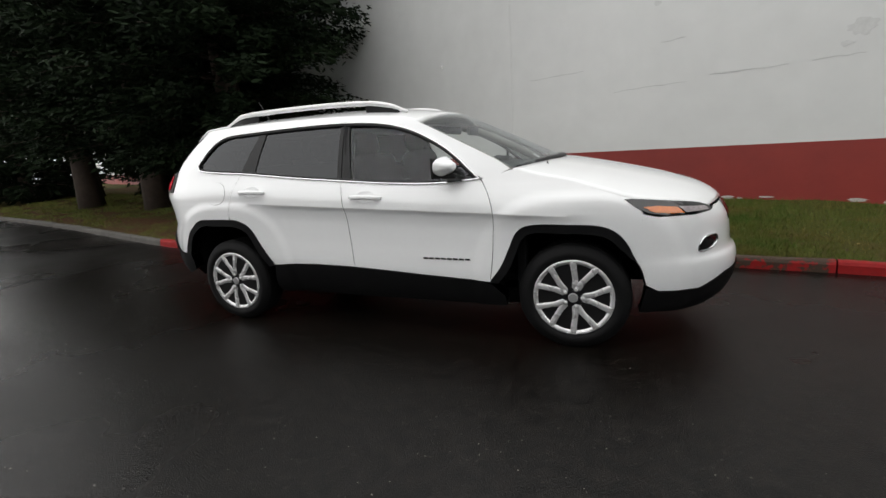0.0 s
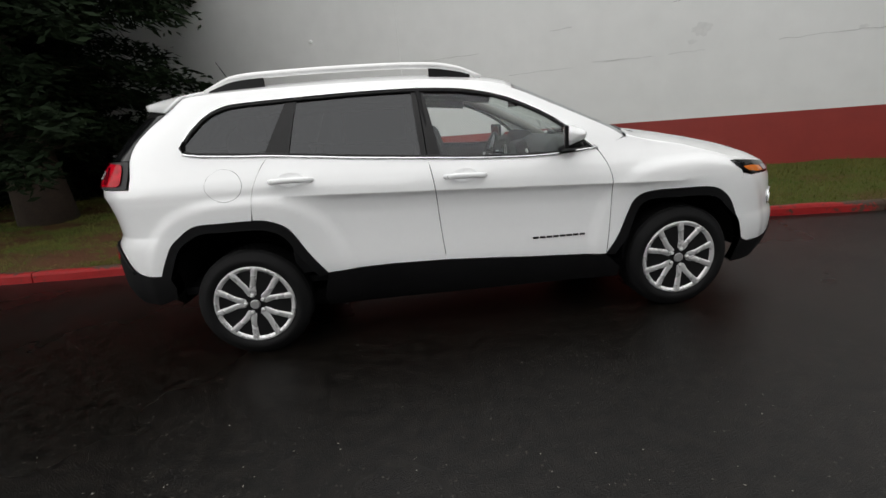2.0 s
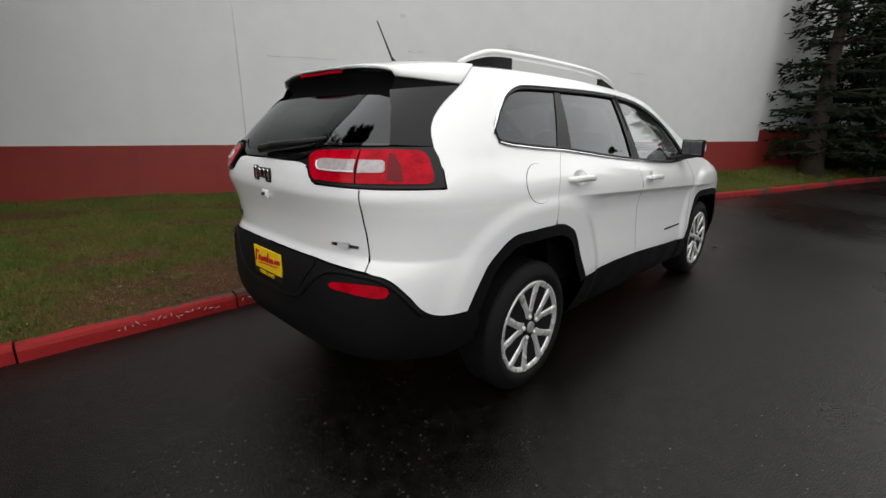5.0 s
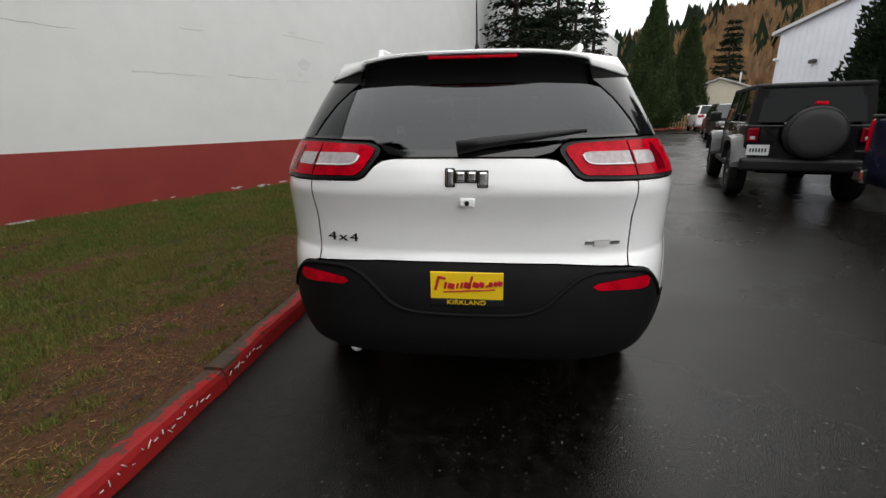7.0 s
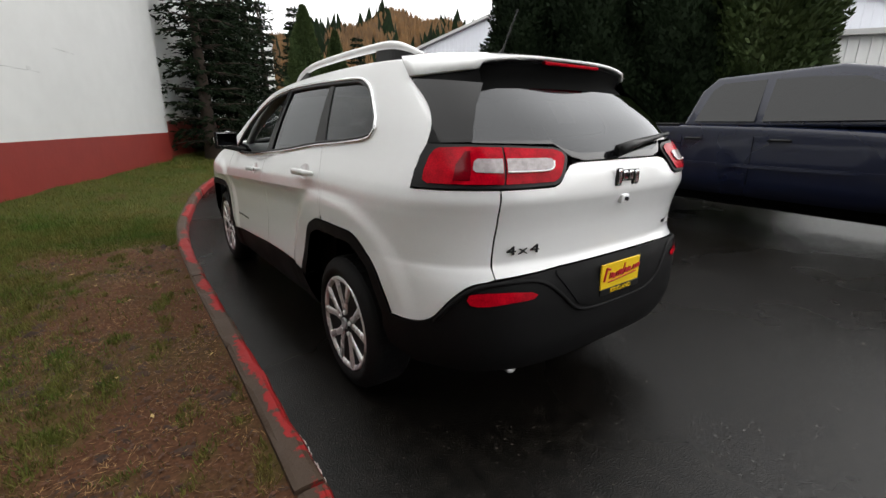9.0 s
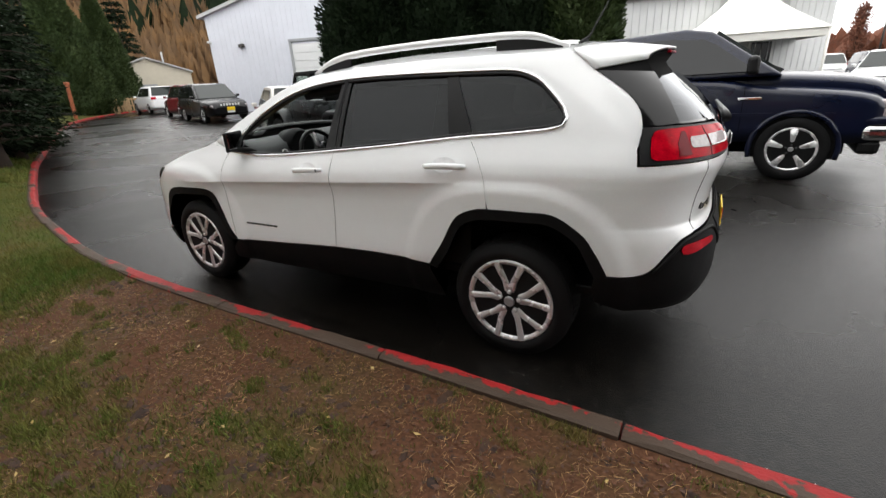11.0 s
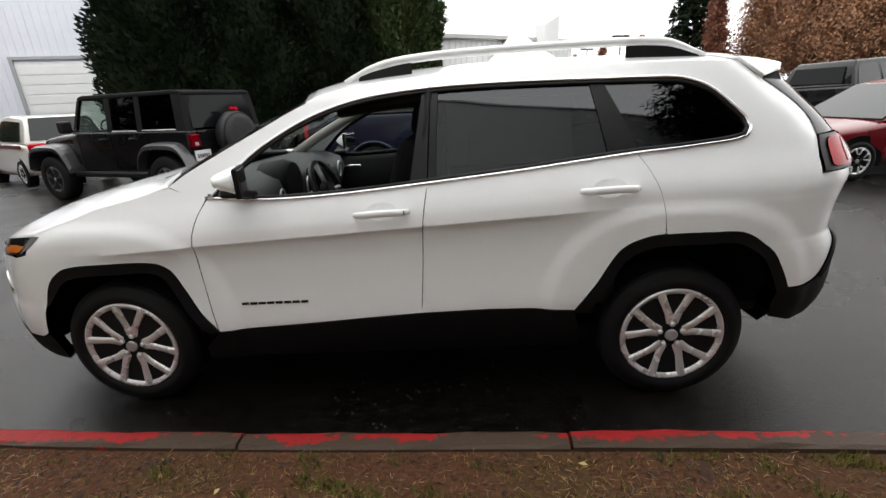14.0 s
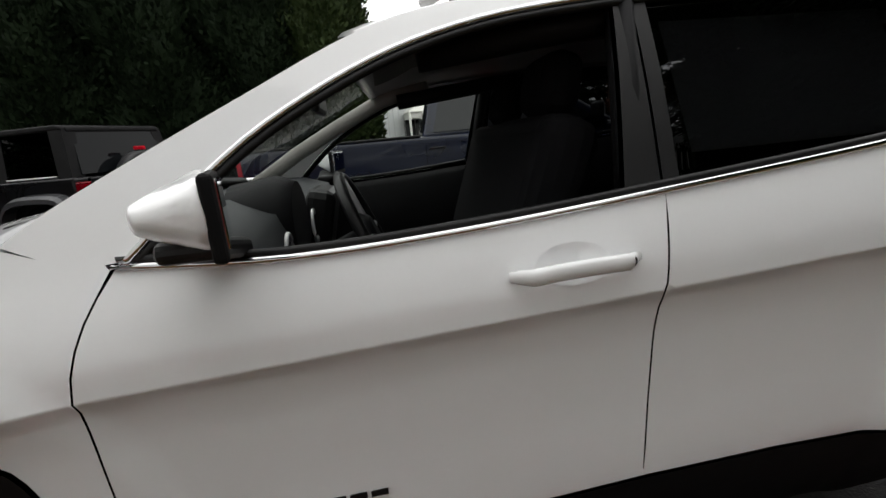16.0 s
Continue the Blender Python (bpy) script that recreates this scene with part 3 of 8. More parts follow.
def hermite(xs, ys):
    """A smooth curve through points, without overshoot."""
    xs, ys = np.array(xs, float), np.array(ys, float)
    h, d = np.diff(xs), np.diff(ys) / np.diff(xs)
    m = np.zeros(len(xs))
    for i in range(1, len(xs) - 1):
        if d[i - 1] * d[i] > 0:
            w1, w2 = 2 * h[i] + h[i - 1], h[i] + 2 * h[i - 1]
            m[i] = (w1 + w2) / (w1 / d[i - 1] + w2 / d[i])
    m[0], m[-1] = d[0], d[-1]

    def f(x):
        x = np.clip(np.asarray(x, float), xs[0], xs[-1])
        i = np.clip(np.searchsorted(xs, x, side="right") - 1, 0, len(xs) - 2)
        t = (x - xs[i]) / h[i]
        return (2 * t**3 - 3 * t**2 + 1) * ys[i] + (t**3 - 2 * t**2 + t) * h[i] * m[i] + (-2 * t**3 + 3 * t**2) * ys[i + 1] + (t**3 - t**2) * h[i] * m[i + 1]

    return f


def smooth01(t):
    t = np.clip(t, 0, 1)
    return t * t * (3 - 2 * t)


UPPER = hermite([0, 0.05, 0.10, 0.17, 0.20, 0.30, 0.40, 0.50, 0.58, 0.66], [0.914, 0.907, 0.892, 0.862, 0.848, 0.808, 0.765, 0.716, 0.672, 0.615])
LOWER = hermite([-0.75, -0.66, -0.58, -0.47, -0.42, -0.34, -0.24, -0.12, -0.03, 0], [0.76, 0.83, 0.865, 0.892, 0.897, 0.893, 0.886, 0.884, 0.897, 0.914])
PLAIN = hermite([-0.75, -0.66, -0.58, -0.47, -0.42, -0.34, -0.24, -0.12, -0.03, 0, 0.05], [0.76, 0.83, 0.865, 0.89, 0.897, 0.900, 0.902, 0.904, 0.905, 0.905, 0.903])


def half_width(x, z):
    """Half the body's width at a place along it and a height: a crease along the doors, flared arches."""
    x, z = np.asarray(x, float), np.asarray(z, float)
    zc = 0.917 - 0.0545 * np.clip(x, -1.0, 1.3)
    t = z - zc
    up = UPPER(np.maximum(t - 0.0 * x, 0))
    # above the belt the shape follows the height alone
    crease = smooth01((x + 1.15) / 0.45) * smooth01((1.55 - x) / 0.5)
    low = LOWER(np.minimum(t, 0)) * crease + PLAIN(np.minimum(t, 0)) * (1 - crease)
    y = np.where(t > 0, up - 0.009 * (1 - crease) * smooth01(1 - t / 0.12), low)
    for xw in (-1.35, 1.35):
        d = (np.abs((x - xw) / 0.50) ** 2.6 + np.abs(np.maximum(z - 0.34, 0) / 0.52) ** 2.6) ** (1 / 2.6)
        y = y + 0.014 * smooth01((1.30 - d) / 0.16) * smooth01((1.02 - z) / 0.06)
    return y


REAR_X = hermite([0.20, 0.30, 0.38, 0.5, 0.62, 0.72, 0.775, 0.80, 0.90, 1.0, 1.035, 1.05, 1.12, 1.17, 1.30, 1.42, 1.50, 1.62],
                 [2.02, 2.16, 2.25, 2.285, 2.285, 2.27, 2.242, 2.225, 2.233, 2.260, 2.274, 2.276, 2.262, 2.238, 2.135, 2.005, 1.91, 1.79])
FRONT_X = hermite([0.20, 0.30, 0.40, 0.50, 0.55, 0.60, 0.66, 0.77, 0.85, 0.92, 1.0, 1.2], [2.16, 2.28, 2.32, 2.33, 2.32, 2.285, 2.282, 2.265, 2.22, 2.13, 1.98, 1.6])


def corner_table(n, a, w):
    th = np.linspace(0, math.pi / 2, 4000)
    cx, cy = np.sin(th) ** (2 / n), np.cos(th) ** (2 / n)
    s = np.r_[0, np.cumsum(np.hypot(np.diff(cx * a), np.diff(cy * w)))]
    return s, cx, cy


XS_R, XS_F = -1.3, 1.35
RS, RCX, RCY = corner_table(3.65, 0.93, 0.88)
FS, FCX, FCY = corner_table(2.6, 0.95, 0.88)
U_REAR, U_FRONT = XS_R - RS[-1], XS_F + FS[-1]


def skin(u, z, side=-1, off=0.0):
    """A place on the car's outer skin: u runs along the side and on round the corners to the middle of each end."""
    u, z = np.broadcast_arrays(np.asarray(u, float), np.asarray(z, float))
    r, f = np.maximum(XS_R - u, 0), np.maximum(u - XS_F, 0)
    x = np.where(u < XS_R, XS_R - (REAR_X(z) + XS_R) * np.interp(r, RS, RCX), np.where(u > XS_F, XS_F + (FRONT_X(z) - XS_F) * np.interp(f, FS, FCX), u))
    k = np.where(u < XS_R, np.interp(r, RS, RCY), np.where(u > XS_F, np.interp(f, FS, FCY), 1.0))
    y = half_width(x, z) * k * (1 - 0.014 * smooth01((-1.15 - x) / 0.8))
    return np.stack([x, side * y, z], -1)


def rear_skin(v, z, side=1, off=0.0):
    """The same skin measured from the middle of the tail: v is positive on the car's left."""
    v = np.asarray(v, float)
    p = skin(U_REAR + np.abs(v), z, 1)
    p[..., 1] *= np.where(v < 0, -1.0, 1.0)
    return p


def front_skin(v, z, side=1, off=0.0):
    v = np.asarray(v, float)
    p = skin(U_FRONT - np.abs(v), z, 1)
    p[..., 1] *= np.where(v < 0, -1.0, 1.0)
    return p


def u_of_x(x):
    if x < XS_R:
        return XS_R - float(np.interp((XS_R - x) / 0.93, RCX, RS))
    if x > XS_F:
        return XS_F + float(np.interp((x - XS_F) / 0.95, FCX, FS))
    return x


def v_of_y(y):
    """Arc from the middle of the tail to a half-width y."""
    return RS[-1] - float(np.interp(-abs(y) / 0.885, -RCY, RS))


def resample(poly, step):
    out = []
    for a, b in zip(poly, poly[1:] + poly[:1]):
        n = max(1, int(math.hypot(b[0] - a[0], b[1] - a[1]) / step))
        out += [(a[0] + (b[0] - a[0]) * k / n, a[1] + (b[1] - a[1]) * k / n) for k in range(n)]
    return np.array(out)


def inside(px, py, poly):
    c = np.zeros(len(px), bool)
    n = len(poly)
    for i in range(n):
        (x1, y1), (x2, y2) = poly[i - 1], poly[i]
        hit = ((y1 > py) != (y2 > py)) & (px < (x2 - x1) * (py - y1) / (y2 - y1 + 1e-12) + x1)
        c ^= hit
    return c


def surface_normals(fn, uv, side):
    e = 1e-3
    du = fn(uv[:, 0] + e, uv[:, 1], side) - fn(uv[:, 0] - e, uv[:, 1], side)
    dz = fn(uv[:, 0], uv[:, 1] + e, side) - fn(uv[:, 0], uv[:, 1] - e, side)
    n = np.cross(du, dz)
    n /= np.linalg.norm(n, axis=1, keepdims=True) + 1e-12
    p = fn(uv[:, 0], uv[:, 1], side)
    out = np.stack([p[:, 0] * 0.35, p[:, 1], 0.25 + 0 * p[:, 2]], -1)
    n[(n * out).sum(1) < 0] *= -1
    return n


def shrink(poly, d):
    """Pull a closed outline inward by d."""
    p = np.array(poly, float)
    area = 0.5 * np.sum(p[:, 0] * np.roll(p[:, 1], -1) - np.roll(p[:, 0], -1) * p[:, 1])
    t = np.roll(p, -1, 0) - np.roll(p, 1, 0)
    t /= np.linalg.norm(t, axis=1, keepdims=True) + 1e-12
    nrm = np.stack([-t[:, 1], t[:, 0]], -1) * (1 if area > 0 else -1)
    return [tuple(q) for q in p + nrm * d]


def sheet_panel(name, outline, fn, material, parent, side=-1, step=0.03, depth=0.02, holes=(), off=0.0, label="", lines=()):
    """A pressed panel: its outline cut out of a curved sheet, with edges turned inward so that the gaps have depth."""
    loops = [resample(list(outline), step)] + [resample(list(h), step) for h in holes]
    lo, hi = loops[0].min(0), loops[0].max(0)
    gu, gz = np.meshgrid(np.arange(lo[0], hi[0], step), np.arange(lo[1], hi[1], step))
    pts = np.stack([gu.ravel(), gz.ravel()], -1)
    pts[:, 0] += (np.round((pts[:, 1] - lo[1]) / step) % 2) * step * 0.5
    ok = inside(pts[:, 0], pts[:, 1], loops[0])
    for h in loops[1:]:
        ok &= ~inside(pts[:, 0], pts[:, 1], h)
    rim = np.concatenate(loops)
    d = np.full(len(pts), 9.0)
    for k in range(0, len(rim), 200):
        d = np.minimum(d, np.hypot(pts[:, None, 0] - rim[None, k : k + 200, 0], pts[:, None, 1] - rim[None, k : k + 200, 1]).min(1))
    pts = pts[ok & (d > step * 0.45)]
    every, edges, base = [], [], 0
    for lp in loops:
        every += [Vector(p) for p in lp]
        edges += [(base + i, base + (i + 1) % len(lp)) for i in range(len(lp))]
        base += len(lp)
    extra = []
    for ln in lines:
        lp = np.linspace(ln[0], ln[1], 180)
        lp = lp[inside(lp[:, 0], lp[:, 1], shrink(loops[0], 0.004))]
        pts = pts[[np.hypot(lp[:, 0] - q[0], lp[:, 1] - q[1]).min() > 0.007 if len(lp) else True for q in pts]]
        extra += [Vector(p) for p in lp]
    every += [Vector(p) for p in pts] + extra
    vs, _, fs, _, _, _ = delaunay_2d_cdt(every, edges, [], 0, 1e-6)
    uv = np.array([tuple(v) for v in vs])
    tri = np.array([f for f in fs if len(f) == 3])
    c = uv[tri].mean(1)
    keep = inside(c[:, 0], c[:, 1], loops[0])
    for h in loops[1:]:
        keep &= ~inside(c[:, 0], c[:, 1], h)
    tri = tri[keep]
    nrm = surface_normals(fn, uv, side)
    pos = fn(uv[:, 0], uv[:, 1], side) + nrm * off
    fn_n = np.cross(pos[tri[:, 1]] - pos[tri[:, 0]], pos[tri[:, 2]] - pos[tri[:, 0]])
    flip = (fn_n * nrm[tri].mean(1)).sum(1) < 0
    tri[flip] = tri[flip][:, ::-1]
    verts, normals, faces = [*pos], [*nrm], [tuple(t) for t in tri]
    cen = pos.mean(0)
    for lp in loops:
        luv = np.array(lp)
        ln = surface_normals(fn, luv, side)
        lpos = fn(luv[:, 0], luv[:, 1], side) + ln * off
        b0, n = len(verts), len(lp)
        tang = np.roll(lpos, -1, 0) - np.roll(lpos, 1, 0)
        outw = np.cross(tang, ln)
        outw /= np.linalg.norm(outw, axis=1, keepdims=True) + 1e-12
        verts += [*lpos, *(lpos - ln * depth)]
        normals += [*outw, *outw]
        faces += [(b0 + i, b0 + (i + 1) % n, b0 + n + (i + 1) % n, b0 + n + i) for i in range(n)]
    return from_arrays(name, verts, faces, material, parent, smooth=True, normals=normals, label=label)


def curve2(points, n=24):
    return [tuple(p) for p in spline(points, n)]


# outlines along the side (x forward, z up)
U = u_of_x
ARCH_R = curve2([(U_REAR + 1.05, 0.569), (U(-1.765), 0.68), (U(-1.715), 0.772), (U(-1.60), 0.85), (U(-1.45), 0.858), (-1.26, 0.856), (-1.17, 0.842), (-1.075, 0.79), (-0.977, 0.626), (-0.888, 0.497)], 44)
ARCH_F = curve2([(0.830, 0.428), (0.905, 0.53), (0.965, 0.66), (1.01, 0.752), (1.08, 0.792), (1.30, 0.797), (U(1.52), 0.783), (U(1.615), 0.725), (U(1.68), 0.61), (U(1.735), 0.43)], 44)
BELT = [(-1.52, 1.2300), (-1.30, 1.211), (-1.135, 1.200), (-0.9, 1.176), (-0.645, 1.148), (-0.23, 1.110), (0.17, 1.078), (0.5, 1.066), (0.785, 1.082)]
SEAM_A = curve2([(0.790, 1.078), (0.842, 0.98), (0.866, 0.88), (0.862, 0.72), (0.850, 0.56), (0.832, 0.426)], 16)
SEAM_B = curve2([(-0.230, 1.106), (-0.205, 0.94), (-0.190, 0.72), (-0.172, 0.497)], 12)
SEAM_C = curve2([(-1.137, 1.196), (-1.185, 1.13), (-1.235, 1.02), (-1.254, 0.92), (-1.258, 0.857)], 12)
SILL = [(-0.172, 0.497), (0.1, 0.478), (0.33, 0.459), (0.832, 0.424)]
SILL_R = [(-0.885, 0.496), (-0.7, 0.506), (-0.49, 0.508), (-0.172, 0.497)]
DLO_TOP = [(0.76, 1.092), (0.70, 1.150), (0.62, 1.222), (0.529, 1.290), (0.41, 1.358), (0.286, 1.415), (0.15, 1.458), (0.0, 1.487), (-0.228, 1.507), (-0.45, 1.514), (-0.70, 1.514), (-1.04, 1.508), (-1.306, 1.500), (-1.42, 1.485),
           (-1.526, 1.448), (-1.600, 1.378), (-1.636, 1.322), (-1.643, 1.290), (-1.632, 1.262), (-1.605, 1.244), (-1.565, 1.2365), (-1.52, 1.2300)]
DLO = curve2(DLO_TOP, 60) + curve2(BELT, 40)[1:]
ZGAP = 0.002
CREASE = [[(x, 0.917 - 0.0545 * x + d) for x in (-1.1, 0.87)] for d in (-0.004, 0.004)]
CREASE_F = [[(x, 0.917 - 0.0545 * min(x, 1.3) + d) for x in (0.86, 1.3)] for d in (-0.004, 0.004)]
BUMP_LINE = curve2([(U_REAR + 1.05, 0.569), (U_REAR + 0.93, 0.571), (U_REAR + 0.87, 0.60), (U_REAR + 0.81, 0.668), (U_REAR + 0.74, 0.725), (U_REAR + 0.69, 0.743), (U_REAR + 0.625, 0.750)], 18)
LAMP_OUT = [(U(-1.925), 1.082), (U(-1.93), 1.15), (U(-1.955), 1.225)]
DPILLAR = curve2([(U_REAR + 0.91, 1.235), (U_REAR + 0.885, 1.295), (U_REAR + 0.885, 1.352), (U_REAR + 0.915, 1.408), (U_REAR + 0.985, 1.478), (U_REAR + 1.06, 1.555)], 18)
ROOF_EDGE = [(U_REAR + 1.06, 1.555), (-1.28, 1.565), (-0.90, 1.566), (-0.52, 1.562), (-0.17, 1.548), (0.05, 1.528), (0.20, 1.505), (0.34, 1.462), (0.546, 1.362), (0.766, 1.252), (0.90, 1.182), (0.97, 1.135)]
ROOF_EDGE = curve2(ROOF_EDGE, 60)
FENDER_TOP = curve2([(0.97, 1.138), (1.10, 1.098), (1.35, 1.041), (U(1.60), 0.981), (U(1.74), 0.938)], 20)

suv = tagged(thing("white_suv", label="white compact SUV with black lower cladding and silver alloy wheels", category="car"), kind="")


def reverse(a):
    return list(a)[::-1]


def side_body(side):
    s = "left" if side > 0 else "right"
    g = ZGAP
    door_f = shrink(reverse(SEAM_B)[:-1] + [(x, z - 0.004) for x, z in BELT[5:]] + SEAM_A[1:] + reverse(SILL)[1:-1], g)
    df = sheet_panel("front_door", door_f, skin, WHITE_PAINT, suv, side, step=0.02, lines=CREASE)
    arch_up = [p for p in ARCH_R if p[0] > -1.258]
    door_r = shrink(SEAM_B + reverse(SILL_R)[1:-1] + reverse(arch_up) + reverse(SEAM_C) + [(x, z - 0.004) for x, z in BELT[3:5]], g)
    dr = sheet_panel("rear_door", door_r, skin, WHITE_PAINT, suv, side, step=0.02, lines=CREASE)
    # quarter, roof side and windscreen pillar are one pressing
    arch_lo = [p for p in ARCH_R if p[0] <= -1.256]
    inner = [(p[0], p[1]) for p in curve2(DLO_TOP, 60)]
    quarter = reverse(DPILLAR) + [(U_REAR + 0.962, 1.145), (U_REAR + 0.966, 1.078), (U_REAR + 0.6365, 1.082), (U_REAR + 0.6195, 0.95), (U_REAR + 0.6255, 0.755)] + reverse(BUMP_LINE)[1:] + arch_lo[1:] + reverse(SEAM_C)[1:] + [(-1.2, 1.203), (-1.30, 1.211), (-1.45, 1.224)] + reverse(inner) + [(0.80, 1.088), (0.90, 1.105)] + reverse(ROOF_EDGE)
    sheet_panel("body_side", quarter, skin, WHITE_PAINT, suv, side, step=0.02)
    fender = shrink(reverse(SEAM_A) + [(0.80, 1.090), (0.90, 1.108), (0.965, 1.13)] + FENDER_TOP[1:] + [(U(1.755), 0.85), (U(1.70), 0.72), (U(1.675), 0.625)] + reverse([p for p in ARCH_F if p[0] < U(1.675)]), g)
    sheet_panel("front_fender", fender, skin, WHITE_PAINT, suv, side, step=0.02, lines=CREASE_F)
    # black cladding: arches and sill
    for arch, name in ((ARCH_R, "rear_arch_cladding"), (ARCH_F, "front_arch_cladding")):
        xw = -1.35 if arch is ARCH_R else 1.35
        inn = []
        for x, z in arch:
            d = np.array([x - (U(xw) if abs(xw) < 1.36 else xw), z - 0.34])
            r = np.linalg.norm(d)
            inn.append(tuple(np.array([xw, 0.34]) + d * max(0.405, r - 0.055) / r) if r > 0.42 else (x, z))
        ring = list(arch) + reverse(inn)
        sheet_panel(name, shrink(ring, 0.001), skin, BLACK_PLASTIC, suv, side, step=0.025, depth=0.05, off=0.008, label="grained black plastic arch trim")
    sill = [(-0.885, 0.492)] + [(x, z - 0.003) for x, z in SILL_R[1:]] + [(x, z - 0.003) for x, z in SILL[1:]] + [(0.925, 0.335), (0.93, 0.26), (-0.93, 0.26), (-0.935, 0.335)]
    sheet_panel("sill_cladding", sill, skin, BLACK_PLASTIC, suv, side, depth=0.08, off=0.004, label="grained black plastic sill trim")
    # windows
    top = curve2(DLO_TOP, 90)
    belt_at = lambda x: float(np.interp(x, [b[0] for b in BELT], [b[1] for b in BELT]))
    top_at = lambda x: float(np.interp(-x, [-p[0] for p in top[:78]], [p[1] for p in top[:78]]))
    def slot(x0b, x0t, x1b, x1t):
        """Outline of a piece of the window band between two slanting lines, rear line first."""
        lower = [(x, belt_at(x) + 0.006) for x in np.linspace(x0b, x1b, 12)]
        upper = [(x, top_at(x) - 0.006) for x in np.linspace(x1t, x0t, 14)]
        return lower + upper
    fw = [(x, belt_at(x) + 0.006) for x in np.linspace(-0.148, 0.735, 14)] + [(p[0] - 0.006, p[1] - 0.006) for p in top if p[0] > -0.215]
    if side < 0:
        sheet_panel("front_window", fw, skin, CLEAR_GLASS, df, side, depth=0.004, off=-0.012, label="closed clear window").visible_shadow = False
    rw = slot(-1.02, -0.955, -0.262, -0.285)
    sheet_panel("rear_window", rw, skin, TINT_GLASS, dr, side, depth=0.004, off=-0.012, label="dark privacy glass").visible_shadow = False
    qw = [(x, belt_at(x) + 0.008) for x in np.linspace(-1.61, -1.155, 8)] + [(-1.012, top_at(-1.012) - 0.006)] + [(p[0] + 0.008, p[1] - 0.005) for p in top if p[0] < -1.03 and p[1] > 1.268]
    sheet_panel("quarter_window", qw, skin, TINT_GLASS, suv, side, depth=0.004, off=-0.010, label="dark privacy glass").visible_shadow = False
    sheet_panel("b_pillar_trim", slot(-0.228, -0.252, -0.152, -0.218), skin, SATIN_BLACK, df, side, depth=0.02, off=-0.004)
    sheet_panel("b_pillar_trim", slot(-0.268, -0.288, -0.234, -0.258), skin, SATIN_BLACK, dr, side, depth=0.02, off=-0.004)
    sheet_panel("c_pillar_trim", slot(-1.152, -1.010, -1.018, -0.952), skin, SATIN_BLACK, dr, side, depth=0.02, off=-0.006)
    # bright line round the windows, with a black seal inside it
    n = len(DLO)
    ring = np.array(DLO)
    line = [tuple(p) for p in skin(ring[:, 0], ring[:, 1], side) + surface_normals(skin, ring, side) * 0.003]
    tube("window_chrome", line, 0.0075, CHROME, suv, segs=6, closed=True, label="thin chrome strip round the windows")
    ins = np.array(shrink(DLO, 0.013))
    tube("window_seal", [tuple(p) for p in skin(ins[:, 0], ins[:, 1], side) - surface_normals(skin, ins, side) * 0.004], 0.009, SATIN_BLACK, suv, segs=6, closed=True)
    # handles in their cups
    for door, xa, xb, z0, z1 in ((df, -0.150, 0.100, 1.000, 0.990), (dr, -1.140, -0.890, 1.062, 1.056)):
        mid = (xa + xb) / 2
        cup = [(mid + 0.075 * math.cos(t) * 1.0, (z0 + z1) / 2 + 0.004 + 0.040 * math.sin(t)) for t in np.linspace(0, 2 * math.pi, 28, endpoint=False)]
        cc = np.array(cup)
        cv = []
        rings = []
        ctr = np.array([mid, (z0 + z1) / 2 + 0.004])
        for k, (f, dep) in enumerate(((1.0, 0.0012), (0.93, 0.0006), (0.75, -0.0), (0.4, -0.0), (0.05, 0.0))):
            uvk = ctr + (cc - ctr) * f
            rings.append(skin(uvk[:, 0], uvk[:, 1], side) + surface_normals(skin, uvk, side) * (0.0015 if k == 0 else 0.0025))
        nn = len(cup)
        verts = np.concatenate(rings)
        faces = [(a * nn + i, a * nn + (i + 1) % nn, (a + 1) * nn + (i + 1) % nn, (a + 1) * nn + i)[:: -side] for a in range(4) for i in range(nn)]
        sn = np.concatenate([surface_normals(skin, ctr + (cc - ctr) * f, side) for f in (1, 0.93, 0.75, 0.4, 0.05)])
        dirn = np.concatenate([np.c_[-(cc - ctr)[:, 0], np.zeros(nn), -(cc - ctr)[:, 1]] * w for w in (2.0, 7.0, 7.0, 3.0, 0)])
        nm = sn + dirn
        nm /= np.linalg.norm(nm, axis=1, keepdims=True)
        from_arrays("handle_cup", verts, faces, WHITE_PAINT, door, smooth=True, normals=nm)
        pts, rad = [], []
        for t in np.linspace(0, 1, 15):
            x, z = xa + (xb - xa) * t, z0 + (z1 - z0) * t + 0.004 * math.sin(math.pi * t)
            b = skin(x, z, side)
            o = 0.004 + 0.030 * smooth01(min(t, 1 - t) / 0.16)
            pts.append((b[0], b[1] + side * o, b[2]))
            rad.append(0.010 + 0.0065 * smooth01(min(t, 1 - t) / 0.12))
        hd = tube("door_handle", pts, rad, WHITE_PAINT, door, segs=10, flat=0.62)
        if door is df:
            p = pts[1]
            part("key_cylinder", lathe_bm([(-0.004, 0.011), (0.004, 0.011), (0.006, 0.008)], 14, "y", (p[0] + 0.012, p[1] + side * 0.012, p[2])), SATIN_BLACK, hd)
    # model script on the front door, as plain dark bars
    for k in range(8):
        x0 = 0.372 + 0.042 * k
        bm = bmesh.new()
        uv = np.array([(x0, 0.580 - 0.006 * k / 8), (x0 + 0.034, 0.579 - 0.006 * k / 8), (x0 + 0.034, 0.567 - 0.006 * k / 8), (x0, 0.568 - 0.006 * k / 8)])
        sheet_panel("badge_bar", [tuple(q) for q in uv], skin, SATIN_BLACK, df, side, step=0.02, depth=0.003, off=0.004)
